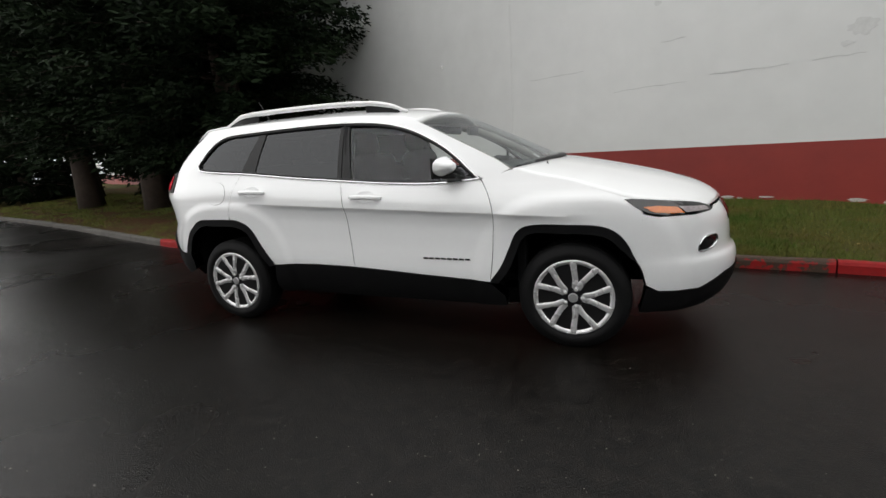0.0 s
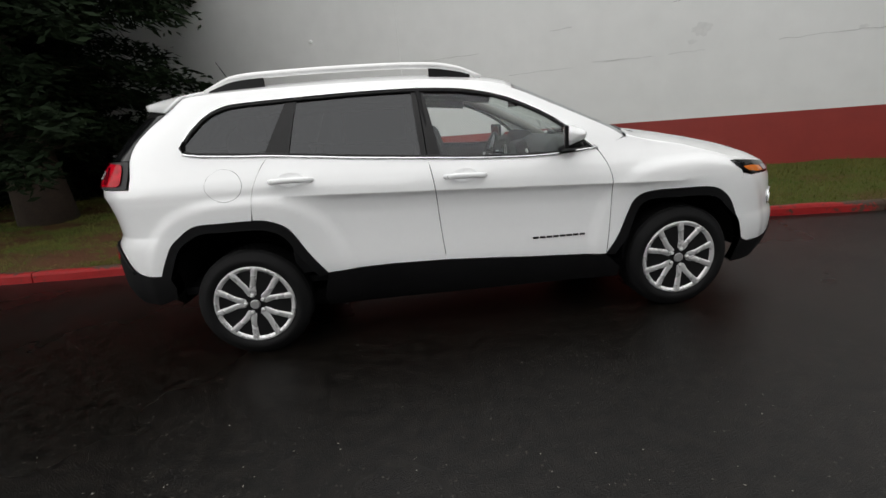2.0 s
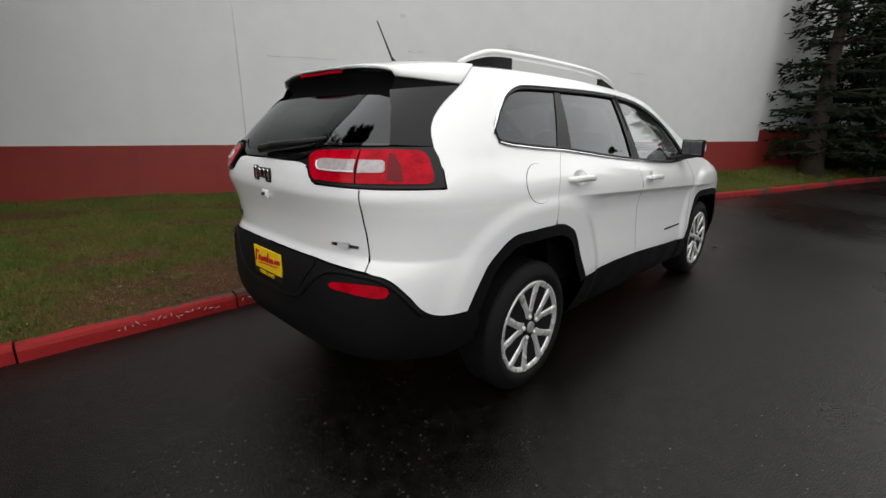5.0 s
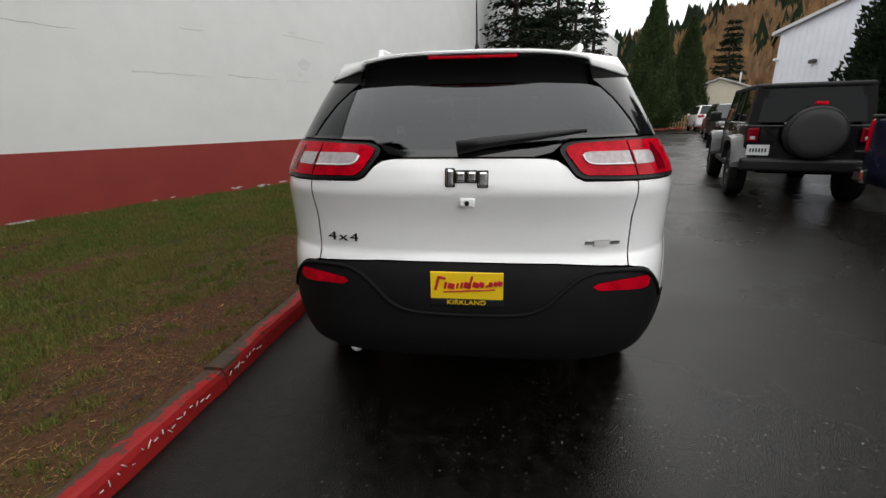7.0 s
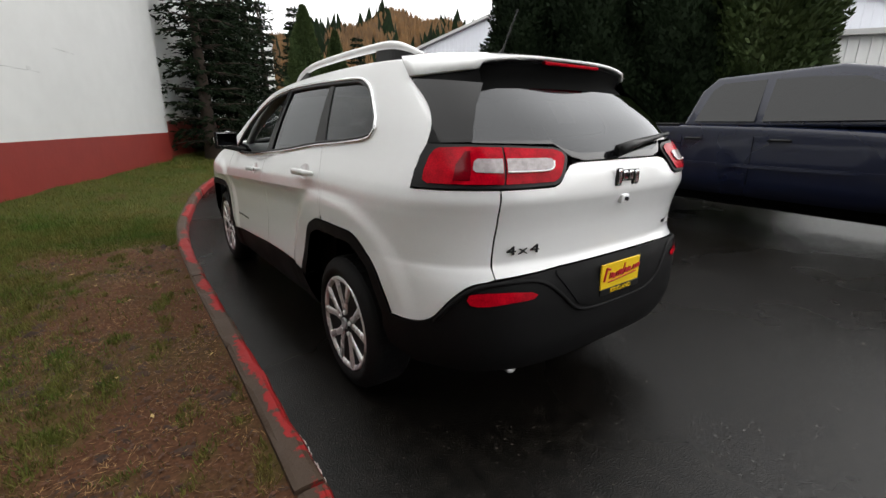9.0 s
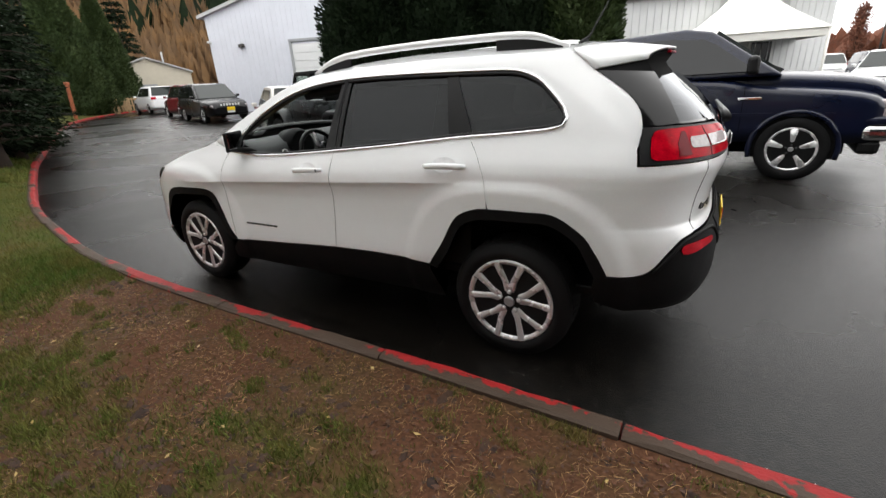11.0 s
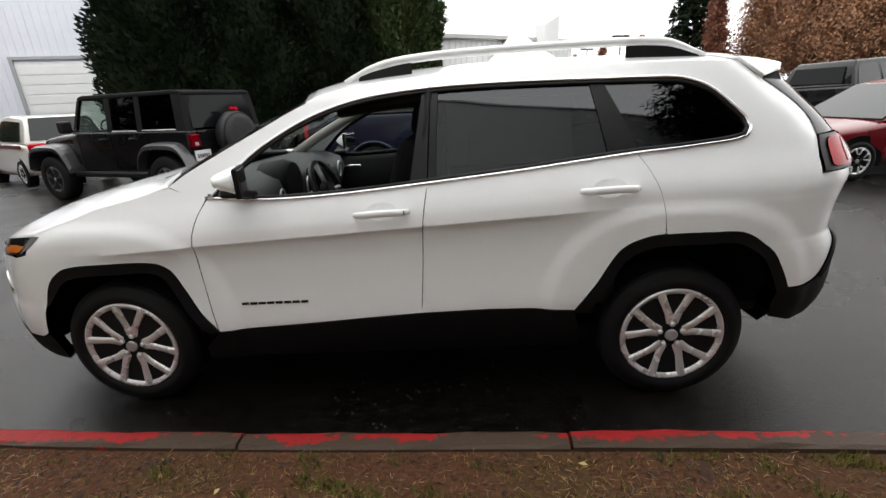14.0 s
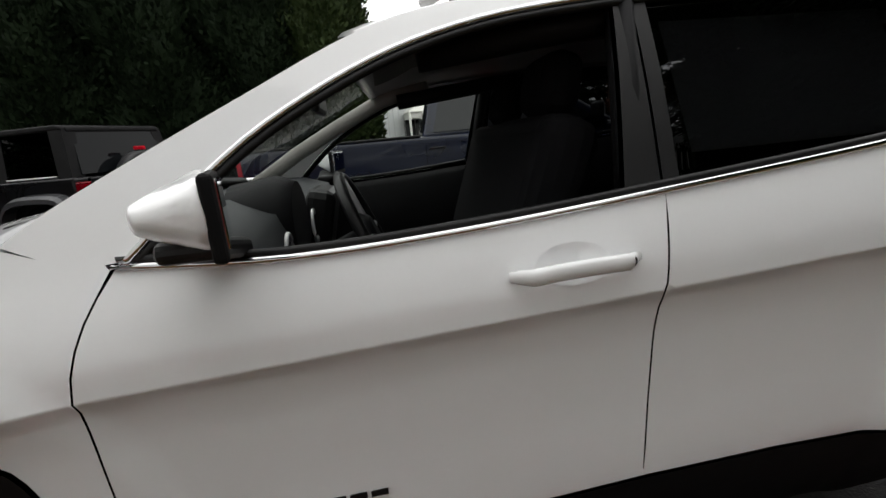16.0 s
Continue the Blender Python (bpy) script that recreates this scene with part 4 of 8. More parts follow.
    # fuel flap
    if side < 0:
        fl = [(-1.384 + 0.097 * math.cos(t), 1.062 + 0.088 * math.sin(t)) for t in np.linspace(0, 2 * math.pi, 40, endpoint=False)]
        sheet_panel("fuel_flap", fl, skin, WHITE_PAINT, suv, side, step=0.02, depth=0.006, off=0.0022)
        rim = np.array(fl)
        tube("flap_gap", [tuple(p) for p in skin(rim[:, 0], rim[:, 1], side) + surface_normals(skin, rim, side) * -0.0006], 0.0022, SATIN_BLACK, suv, segs=5, closed=True)
    # headlamp
    hl = curve2([(U(1.69), 0.934), (U(1.735), 0.882), (U(1.785), 0.852)], 6) + curve2([(U(1.88), 0.832), (U(2.02), 0.825), (U(2.14), 0.826)], 8) + curve2([(U(2.16), 0.842), (U(2.105), 0.878), (U(1.97), 0.905), (U(1.85), 0.922), (U(1.74), 0.933)], 12)
    h = sheet_panel("headlamp", hl, skin, GLOSS_BLACK, suv, side, step=0.02, depth=0.03, off=0.003, label="slim headlamp with amber marker")
    am = [(U(1.77), 0.886), (U(1.81), 0.855), (U(1.89), 0.841), (U(1.98), 0.837), (U(1.96), 0.871), (U(1.86), 0.885)]
    sheet_panel("amber_marker", am, skin, AMBER_LENS, h, side, step=0.02, depth=0.004, off=0.006)
    cl = [(U(1.99), 0.837), (U(2.13), 0.834), (U(2.12), 0.856), (U(1.97), 0.873)]
    sheet_panel("clear_lens", cl, skin, CLEAR_LENS, h, side, step=0.02, depth=0.004, off=0.006)
    fog = curve2([(U(2.03), 0.612), (U(2.04), 0.65), (U(2.065), 0.682), (U(2.135), 0.688), (U(2.145), 0.66), (U(2.12), 0.622), (U(2.075), 0.604), (U(2.04), 0.604)], 20)
    fo = sheet_panel("fog_lamp", fog, skin, GLOSS_BLACK, suv, side, step=0.02, depth=0.02, off=0.003)
    rim = np.array(fog)
    tube("fog_lamp_rim", [tuple(p) for p in skin(rim[:, 0], rim[:, 1], side) + surface_normals(skin, rim, side) * 0.004], 0.006, CHROME, fo, segs=6, closed=True)


for sd in (-1, 1):
    side_body(sd)

# ---- front end ----
vf = lambda x: U_FRONT - U(x)
top_front = [(vf(1.751), 0.848), (vf(1.83), 0.828), (vf(2.05), 0.820), (vf(2.15), 0.830), (vf(2.18), 0.85), (0.3, 0.862), (0.0, 0.866)]
low_front = [(0.0, 0.47), (0.45, 0.46), (vf(2.16), 0.45), (vf(2.02), 0.385), (vf(1.80), 0.395), (vf(1.738), 0.43)]
arch_front = reverse([p for p in ARCH_F if p[0] > U(1.676)])
right_half = low_front + [(U_FRONT - p[0], p[1]) for p in arch_front] + [(vf(1.669), 0.63), (vf(1.695), 0.72)] + top_front
nose = right_half + [(-a, b) for a, b in reverse(right_half)[1:-1]]
sheet_panel("front_bumper", shrink(nose, 0.002), front_skin, WHITE_PAINT, suv, 1, label="white front bumper skin")
lower = [(0.0, 0.465), (0.45, 0.455), (vf(2.16), 0.445), (vf(2.02), 0.381), (vf(1.80), 0.391), (vf(1.735), 0.42), (vf(1.74), 0.26), (0.6, 0.24), (0.0, 0.24)]
sheet_panel("front_valance", lower + [(-a, b) for a, b in reverse(lower)[1:-1]], front_skin, BLACK_PLASTIC, suv, 1, depth=0.05, off=0.004, label="black lower front valance")
for k in range(7):
    c = (k - 3) * 0.125
    bar = [(c - 0.04, 0.74), (c + 0.04, 0.74), (c + 0.045, 0.86), (c - 0.045, 0.86)]
    sheet_panel("grille_slot", bar, front_skin, GLOSS_BLACK, suv, 1, step=0.03, depth=0.01, off=0.003)

# bonnet: a loft between the two wing tops
edge = np.array(curve2([(0.985, 1.134), (1.10, 1.097), (1.35, 1.040), (U(1.60), 0.980), (U(1.76), 0.934), (U(1.95), 0.906), (U(2.08), 0.880), (U(2.15), 0.852)], 40))
eL = skin(edge[:, 0], edge[:, 1], 1)
cx = np.linspace(1.19, 2.225, 40)
cz = hermite([1.1, 1.25, 1.45, 1.77, 2.02, 2.15, 2.225], [1.165, 1.150, 1.112, 1.040, 0.970, 0.920, 0.865])(cx)
hv, nw = [], 33
for i in range(40):
    for w in np.linspace(-1, 1, nw):
        a = 1 - abs(w) ** 2.0
        power = 0.020 * smooth01((0.62 - abs(w)) / 0.2) * smooth01((38 - i) / 12)
        hv.append((eL[i, 0] + (cx[i] - eL[i, 0]) * a, eL[i, 1] * w, eL[i, 2] + 0.002 + (cz[i] - eL[i, 2]) * (1 - abs(w) ** 2.6) + power * 0.15))
hf = [(i * nw + k, i * nw + k + 1, (i + 1) * nw + k + 1, (i + 1) * nw + k) for i in range(39) for k in range(nw - 1)]
bonnet = from_arrays("bonnet", hv, hf, WHITE_PAINT, suv, smooth=True)
so = bonnet.modifiers.new("thickness", "SOLIDIFY")
so.thickness, so.offset = 0.02, 1
for sgn in (-1, 1):
    tube("wiper", [(1.16, sgn * 0.55, 1.135), (1.12, sgn * 0.3, 1.160), (1.13, sgn * 0.02, 1.165)], 0.008, SATIN_BLACK, suv, segs=6)

tube("cowl", [(1.0, -0.66, 1.128), (1.10, -0.45, 1.150), (1.175, -0.2, 1.160), (1.19, 0.0, 1.162), (1.175, 0.2, 1.160), (1.10, 0.45, 1.150), (1.0, 0.66, 1.128)], 0.022, SATIN_BLACK, suv, segs=8, flat=1.6)

# roof
re_ = np.array([p for p in ROOF_EDGE if p[0] < 0.345])
rL = skin(re_[:, 0], re_[:, 1], 1)
nr, nw = len(re_), 33
crown = hermite([-1.7, -1.4, -1.0, -0.4, 0.1, 0.40], [0.050, 0.062, 0.072, 0.076, 0.075, 0.070])(rL[:, 0])
rv = []
for i in range(nr):
    fr = smooth01((rL[i, 0] - 0.0) / 0.35)
    for w in np.linspace(-1, 1, nw):
        a = 1 - abs(w) ** 3.0
        rv.append((rL[i, 0] + 0.085 * fr * (1 - w * w), rL[i, 1] * w, rL[i, 2] + crown[i] * (0.7 * a + 0.3 * (1 - w * w))))
rf = [(i * nw + k, i * nw + k + 1, (i + 1) * nw + k + 1, (i + 1) * nw + k) for i in range(nr - 1) for k in range(nw - 1)]
roof = from_arrays("roof", rv, rf, WHITE_PAINT, suv, smooth=True)
so = roof.modifiers.new("thickness", "SOLIDIFY")
so.thickness, so.offset = 0.03, 1

# windscreen, from the roof's front edge down to the bonnet
top_e = np.array(rv[(nr - 1) * nw :])
sv, rows = [], 16
for j in range(rows):
    t = j / (rows - 1)
    for k, w in enumerate(np.linspace(-1, 1, nw)):
        e = np.array([0.345 + (0.955 - 0.345) * t, 0, 0])
        ez = float(np.interp(e[0], [p[0] for p in ROOF_EDGE], [p[1] for p in ROOF_EDGE]))
        ey = float(half_width(e[0], ez)) - 0.004
        zc = top_e[nw // 2, 2] + (1.150 - top_e[nw // 2, 2]) * t + 0.004 * math.sin(math.pi * t)
        xc = top_e[nw // 2, 0] + (1.21 - top_e[nw // 2, 0]) * t
        a = 1 - abs(w) ** 2.0
        sv.append((e[0] + (xc - e[0]) * a, ey * w, ez + (zc - ez) * a))
sf = [((i + 1) * nw + k, (i + 1) * nw + k + 1, i * nw + k + 1, i * nw + k) for i in range(rows - 1) for k in range(nw - 1)]
from_arrays("windscreen", sv, sf, CLEAR_GLASS, suv, smooth=True, label="clear windscreen").visible_shadow = False

# spoiler over the rear window: top, sides dropping to the rear pillars, black underside
spv, ns = [], 10
ws = [-1.0, -0.995] + list(np.linspace(-0.99, 0.99, nw)) + [0.995, 1.0]
nc = len(ws)
b0 = rL[0]
for i in range(ns):
    t = i / (ns - 1)
    for w in ws:
        aw = min(abs(w) / 0.99, 1.0)
        ar = 0.90 * aw
        xj = b0[0] + 0.030
        xt = -1.905 - 0.060 * (1 - aw**2.0)
        zj = b0[2] + 0.003 + crown[0] * (0.7 * (1 - ar**3) + 0.3 * (1 - ar * ar))
        zt = 1.556 - 0.022 * aw**4
        y = b0[1] * ar * (1 - 0.22 * t)
        x, z = xj + (xt - xj) * t, zj + (zt - zj) * t + 0.006 * math.sin(math.pi * t)
        if abs(w) == 0.995:
            x, y, z = b0[0] + 0.006 + (xt + 0.006 - b0[0]) * t, b0[1] * (1.004 - 0.285 * t), b0[2] + 0.004 + (zt - 0.010 - b0[2]) * t
        if abs(w) == 1.0:
            # the flank runs down to the head of the rear pillar
            p0 = skin(U_REAR + 0.985, 1.478, 1)
            x, z, y = p0[0] + (xt + 0.02 - p0[0]) * t, p0[2] + (zt - 0.026 - p0[2]) * t, p0[1] + (b0[1] * 0.73 - p0[1]) * t + 0.004
        spv.append((x, y * (1 if w > 0 else -1), z))
spf = [(i * nc + k, i * nc + k + 1, (i + 1) * nc + k + 1, (i + 1) * nc + k) for i in range(ns - 1) for k in range(nc - 1)]
sp = from_arrays("spoiler", spv, spf, WHITE_PAINT, suv, smooth=True, label="white roof spoiler")
so = sp.modifiers.new("thickness", "SOLIDIFY")
so.thickness, so.offset = 0.012, 1
part("high_brake_lamp", box_bm((0.02, 0.36, 0.014), (-1.950, 0, 1.545), 0.004), RED_LENS, sp)
usv = []
for t in (0, 0.35, 1):
    for k, w in enumerate(ws):
        a = rear_skin(max(-0.97, min(0.97, w)) * v_of_y(0.60), 1.405)
        sx = np.array(spv[(ns - 1) * nc + k]) + (0.012, 0, -0.012)
        e = np.array((a[0] + 0.03, a[1], 1.40))
        q = sx + (e - sx) * t + (0.05 * (t == 0.35), 0, 0)
        usv.append((q[0], q[1] * 0.99, q[2]))
from_arrays("spoiler_underside", usv, [(r * nc + k, r * nc + k + 1, (r + 1) * nc + k + 1, (r + 1) * nc + k) for r in range(2) for k in range(nc - 1)], UNDERBODY, suv, smooth=True)

for sgn in (-1, 1):
    k = nc - 1 if sgn > 0 else 0
    low = [np.array(spv[i * nc + k]) for i in range(ns)]
    foot = rear_skin(sgn * np.linspace(0.985, 0.60, ns), np.linspace(1.478, 1.440, ns))
    fv = [tuple(p) for p in low] + [tuple(q + (0.012, 0, 0)) for q in foot]
    from_arrays("spoiler_side", fv, [(i, i + 1, ns + i + 1, ns + i) for i in range(ns - 1)], UNDERBODY, sp, smooth=True)

# ---- tail ----
V = v_of_y
gate_half = [(0.0, 0.771), (0.335, 0.771), (0.50, 0.762), (0.621, 0.755), (0.615, 0.95), (0.632, 1.083), (0.42, 1.088), (0.393, 1.100), (0.365, 1.138), (0.335, 1.160), (0.29, 1.167), (0.0, 1.168)]
gate = gate_half + [(-a, b) for a, b in reverse(gate_half)[1:-1]]
tg = sheet_panel("tailgate", shrink(gate, 0.002), rear_skin, WHITE_PAINT, suv, 1)
glass_half = [(0.0, 1.176), (0.27, 1.175), (0.325, 1.192), (0.40, 1.234), (0.735, 1.240), (0.715, 1.30), (0.675, 1.375), (0.63, 1.42), (0.55, 1.434), (0.25, 1.442), (0.0, 1.444)]
rg = glass_half + [(-a, b) for a, b in reverse(glass_half)[1:-1]]
gl = sheet_panel("rear_glass", rg, rear_skin, REAR_GLASS, tg, 1, depth=0.004, off=0.0, label="dark tinted rear window")
gl.visible_shadow = False
band = [(0.0, 1.172), (0.25, 1.171), (0.32, 1.186), (0.39, 1.232), (0.73, 1.238), (0.73, 1.246), (0.40, 1.243), (0.34, 1.214), (0.27, 1.197), (0.0, 1.196)]
sheet_panel("glass_band", band + [(-a, b) for a, b in reverse(band)[1:-1]], rear_skin, GLOSS_BLACK, tg, 1, depth=0.01, off=0.003)
for sgn in (-1, 1):
    dp = [(p[0] - U_REAR, p[1]) for p in DPILLAR]
    strip = [(0.730, 1.240), (0.71, 1.30), (0.67, 1.375), (0.625, 1.425), (0.60, 1.452)] + reverse([q for q in dp if q[1] < 1.482])
    strip = [(a * sgn, b) for a, b in strip]
    sheet_panel("rear_pillar_trim", strip, rear_skin, PILLAR_GLOSS, tg, 1, step=0.025, depth=0.01, off=0.004)
    lamp = curve2([(0.400, 1.218), (0.362, 1.206), (0.348, 1.188), (0.366, 1.150), (0.392, 1.108), (0.42, 1.094)], 16) + [(0.607, 1.088), (0.85, 1.085), (0.956, 1.084), (0.954, 1.14), (0.938, 1.19), (0.908, 1.231), (0.75, 1.230), (0.58, 1.226)]
    tl = sheet_panel("tail_lamp", [(a * sgn, b) for a, b in lamp], rear_skin, SATIN_BLACK, suv, 1, step=0.02, depth=0.03, off=0.008, label="wrap-round red and clear tail lamp")
    inner = curve2([(0.415, 1.209), (0.380, 1.199), (0.368, 1.186), (0.386, 1.152), (0.408, 1.118), (0.43, 1.105)], 12) + [(0.620, 1.100), (0.620, 1.217)]
    sheet_panel("red_lens", [(a * sgn, b) for a, b in inner], rear_skin, RED_LENS, tl, 1, step=0.02, depth=0.006, off=0.014)
    outer = [(0.627, 1.100), (0.890, 1.098), (0.912, 1.108), (0.912, 1.14), (0.897, 1.185), (0.876, 1.208), (0.855, 1.216), (0.75, 1.219), (0.627, 1.217)]
    sheet_panel("red_lens", [(a * sgn, b) for a, b in outer], rear_skin, RED_LENS, tl, 1, step=0.02, depth=0.006, off=0.014)
    sheet_panel("reversing_lens", [(a * sgn, b) for a, b in [(0.424, 1.168), (0.430, 1.150), (0.452, 1.139), (0.616, 1.135), (0.616, 1.180), (0.46, 1.180), (0.437, 1.177)]], rear_skin, CLEAR_LENS, tl, 1, step=0.02, depth=0.004, off=0.017)
    sheet_panel("reversing_lens", [(a * sgn, b) for a, b in [(0.631, 1.135), (0.725, 1.137), (0.735, 1.145), (0.732, 1.172), (0.72, 1.180), (0.631, 1.180)]], rear_skin, CLEAR_LENS, tl, 1, step=0.02, depth=0.004, off=0.017)
    ringv = np.array(curve2([(0.428, 1.170), (0.433, 1.150), (0.455, 1.140), (0.616, 1.137)], 14))
    tube("lens_frame", [tuple(p) for p in rear_skin(ringv[:, 0] * sgn, ringv[:, 1]) + surface_normals(rear_skin, np.c_[ringv[:, 0] * sgn, ringv[:, 1]], 1) * 0.018], 0.0035, SATIN_SILVER, tl, segs=5)
    sheet_panel("dark_lens_step", [(a * sgn, b) for a, b in [(0.742, 1.112), (0.800, 1.110), (0.794, 1.16), (0.760, 1.203), (0.742, 1.205)]], rear_skin, DARK_RED_LENS, tl, 1, step=0.02, depth=0.003, off=0.0165)
bump_half = [(0.0, 0.766), (0.335, 0.766), (0.50, 0.757)] + [(p[0] - U_REAR, p[1] - 0.004) for p in reverse(BUMP_LINE)] + [(1.10, 0.562), (1.115, 0.49), (1.09, 0.42), (0.95, 0.375), (0.7, 0.37), (0.0, 0.37)]
rb = sheet_panel("rear_bumper", bump_half + [(-a, b) for a, b in reverse(bump_half)[1:-1]], rear_skin, BLACK_PLASTIC, suv, 1, depth=0.08, off=0.006, label="grained black plastic rear bumper")
recess = [(0.0, 0.585), (0.19, 0.588), (0.27, 0.62), (0.37, 0.745), (0.36, 0.758), (0.0, 0.756)]
recess = recess + [(-a, b) for a, b in reverse(recess)[1:-1]]
sheet_panel("plate_recess", recess, rear_skin, BLACK_PLASTIC, rb, 1, step=0.03, depth=0.004, off=0.011)
half = [(0.86, 0.585), (0.80, 0.655), (0.73, 0.712), (0.66, 0.734), (0.50, 0.740), (0.425, 0.722), (0.36, 0.672), (0.29, 0.608), (0.21, 0.580)]
rr = np.array(curve2(half + [(0.0, 0.573)] + [(-a, b) for a, b in reverse(half)], 90))
tube("bumper_ridge", [tuple(p) for p in rear_skin(rr[:, 0], rr[:, 1]) + surface_normals(rear_skin, rr, 1) * 0.007], 0.009, BLACK_PLASTIC, rb, segs=8)
for sgn in (-1, 1):
    rp = curve2([(0.470, 0.688), (0.484, 0.676), (0.57, 0.670), (0.705, 0.660), (0.735, 0.672), (0.730, 0.700), (0.70, 0.708), (0.57, 0.708), (0.490, 0.700)], 24)
    sheet_panel("reflector", [(a * sgn, b) for a, b in rp], rear_skin, RED_LENS, rb, 1, step=0.02, depth=0.004, off=0.012, label="red rear reflector")
plate = part("dealer_plate", box_bm((0.008, 0.278, 0.134), (-2.293, 0.0, 0.682), 0.003), YELLOW, suv, "yellow dealer plate with red script")
part("plate_frame", box_bm((0.010, 0.282, 0.028), (-2.2955, 0.0, 0.628), 0.003), SATIN_BLACK, plate)
for k, (y, w, h, dz) in enumerate(((0.112, 0.010, 0.060, 0.002), (0.092, 0.026, 0.010, 0.024), (0.080, 0.010, 0.028, -0.006), (0.058, 0.026, 0.024, -0.008), (0.034, 0.008, 0.024, -0.006), (0.018, 0.010, 0.026, -0.004), (-0.004, 0.028, 0.026, -0.004), (-0.016, 0.008, 0.052, 0.008), (-0.036, 0.024, 0.022, -0.002), (-0.058, 0.018, 0.022, 0.0), (-0.078, 0.008, 0.008, -0.006), (-0.092, 0.016, 0.020, 0.002), (-0.110, 0.014, 0.020, 0.004), (-0.127, 0.018, 0.020, 0.006))):
    part("script_bar", box_bm((0.004, w, h), (-2.2995, y, 0.702 + dz), 0.0015, turn=(14, 0, 0)), RED_INK, plate)
part("script_bar", box_bm((0.004, 0.20, 0.005), (-2.2995, -0.01, 0.676), 0.001, turn=(-4, 0, 0)), RED_INK, plate)
town = bpy.data.curves.new("town_name", "FONT")
town.body, town.size, town.extrude, town.align_x, town.align_y = "KIRKLAND", 0.026, 0.0012, "CENTER", "CENTER"
town_mark = new("town_name", town)
town_mark.parent = plate
town_mark.matrix_world = Matrix.Translation((-2.3022, 0.0, 0.628)) @ Matrix(((0, 0, -1, 0), (-1, 0, 0, 0), (0, 1, 0, 0), (0, 0, 0, 1))) @ Matrix.Diagonal((1.2, 1, 1, 1))
town.materials.append(YELLOW)
part("reverse_camera", box_bm((0.022, 0.056, 0.036), (-2.268, 0.0, 1.010), 0.006), WHITE_PAINT, tg)
part("camera_eye", lathe_bm([(-0.012, 0.009), (0.0, 0.009)], 12, "x", (-2.277, 0.0, 1.010)), GLOSS_BLACK, tg)
# maker's badge as plain chrome shapes
for y, w, h, dz in ((0.062, 0.030, 0.062, -0.002), (0.024, 0.036, 0.040, 0.002), (-0.016, 0.036, 0.040, 0.002), (-0.056, 0.034, 0.056, -0.007)):
    part("badge_rim", box_bm((0.010, w + 0.007, h + 0.007), (-2.276, y, 1.104 + dz), 0.005, segs=3), SATIN_BLACK, tg)
    part("badge_piece", box_bm((0.018, w, h), (-2.277, y, 1.104 + dz), 0.0085, segs=4), CHROME, tg)
sheet_panel("trim_badge", [(-0.437, 0.842), (-0.575, 0.840), (-0.577, 0.852), (-0.439, 0.854)], rear_skin, CHROME, tg, 1, step=0.02, depth=0.004, off=0.005)
sheet_panel("trim_badge", [(-0.47, 0.836), (-0.53, 0.835), (-0.535, 0.858), (-0.475, 0.859)], rear_skin, SATIN_SILVER, tg, 1, step=0.02, depth=0.004, off=0.007)
txt = bpy.data.curves.new("four_by_four", "FONT")
txt.body, txt.size, txt.extrude, txt.space_character = "4x4", 0.056, 0.002, 1.2
t44 = new("model_mark", txt)
t44.parent = tg
pa, pb = Vector(rear_skin(0.570, 0.852)), Vector(rear_skin(0.43, 0.852))
along = (pb - pa).normalized()
out = along.cross(Vector((0, 0, 1))).normalized()
base = pa + out * 0.008 + Vector((0, 0, -0.012))
t44.matrix_world = Matrix(((along.x, 0, out.x, base.x), (along.y, 0, out.y, base.y), (along.z, 1, out.z, base.z), (0, 0, 0, 1))) @ Matrix.Diagonal((1.5, 0.85, 1, 1))
txt.materials.append(SATIN_BLACK)
# rear wiper and handle, aerial, exhaust
tube("rear_wiper", [(-2.250, 0.04, 1.205), (-2.240, -0.06, 1.222), (-2.195, -0.42, 1.262)], [0.024, 0.020, 0.008], SATIN_BLACK, tg, segs=8)
tube("aerial", [(-1.46, 0.0, 1.620), (-1.495, 0.0, 1.643), (-1.515, 0.0, 1.664), (-1.605, 0.0, 1.830)], [0.02, 0.013, 0.005, 0.003], SATIN_BLACK, suv, segs=8, label="black whip aerial")
part("exhaust_tip", lathe_bm([(-2.14, 0.020), (-2.165, 0.025), (-2.16, 0.028), (-2.05, 0.027), (-1.9, 0.020)], 24, "x", (0, 0.495, 0.345)), HUB_GREY, suv, "bright steel exhaust tip")

# roof rails
def roof_z(x, y):
    """Height of the roof's skin at a place along it and a distance from its middle line."""
    i = int(np.argmin(np.abs(rL[:, 0] - x)))
    w = min(abs(y) / abs(rL[i, 1]), 1.0)
    return float(rL[i, 2] + crown[i] * (0.7 * (1 - w**3) + 0.3 * (1 - w * w)))


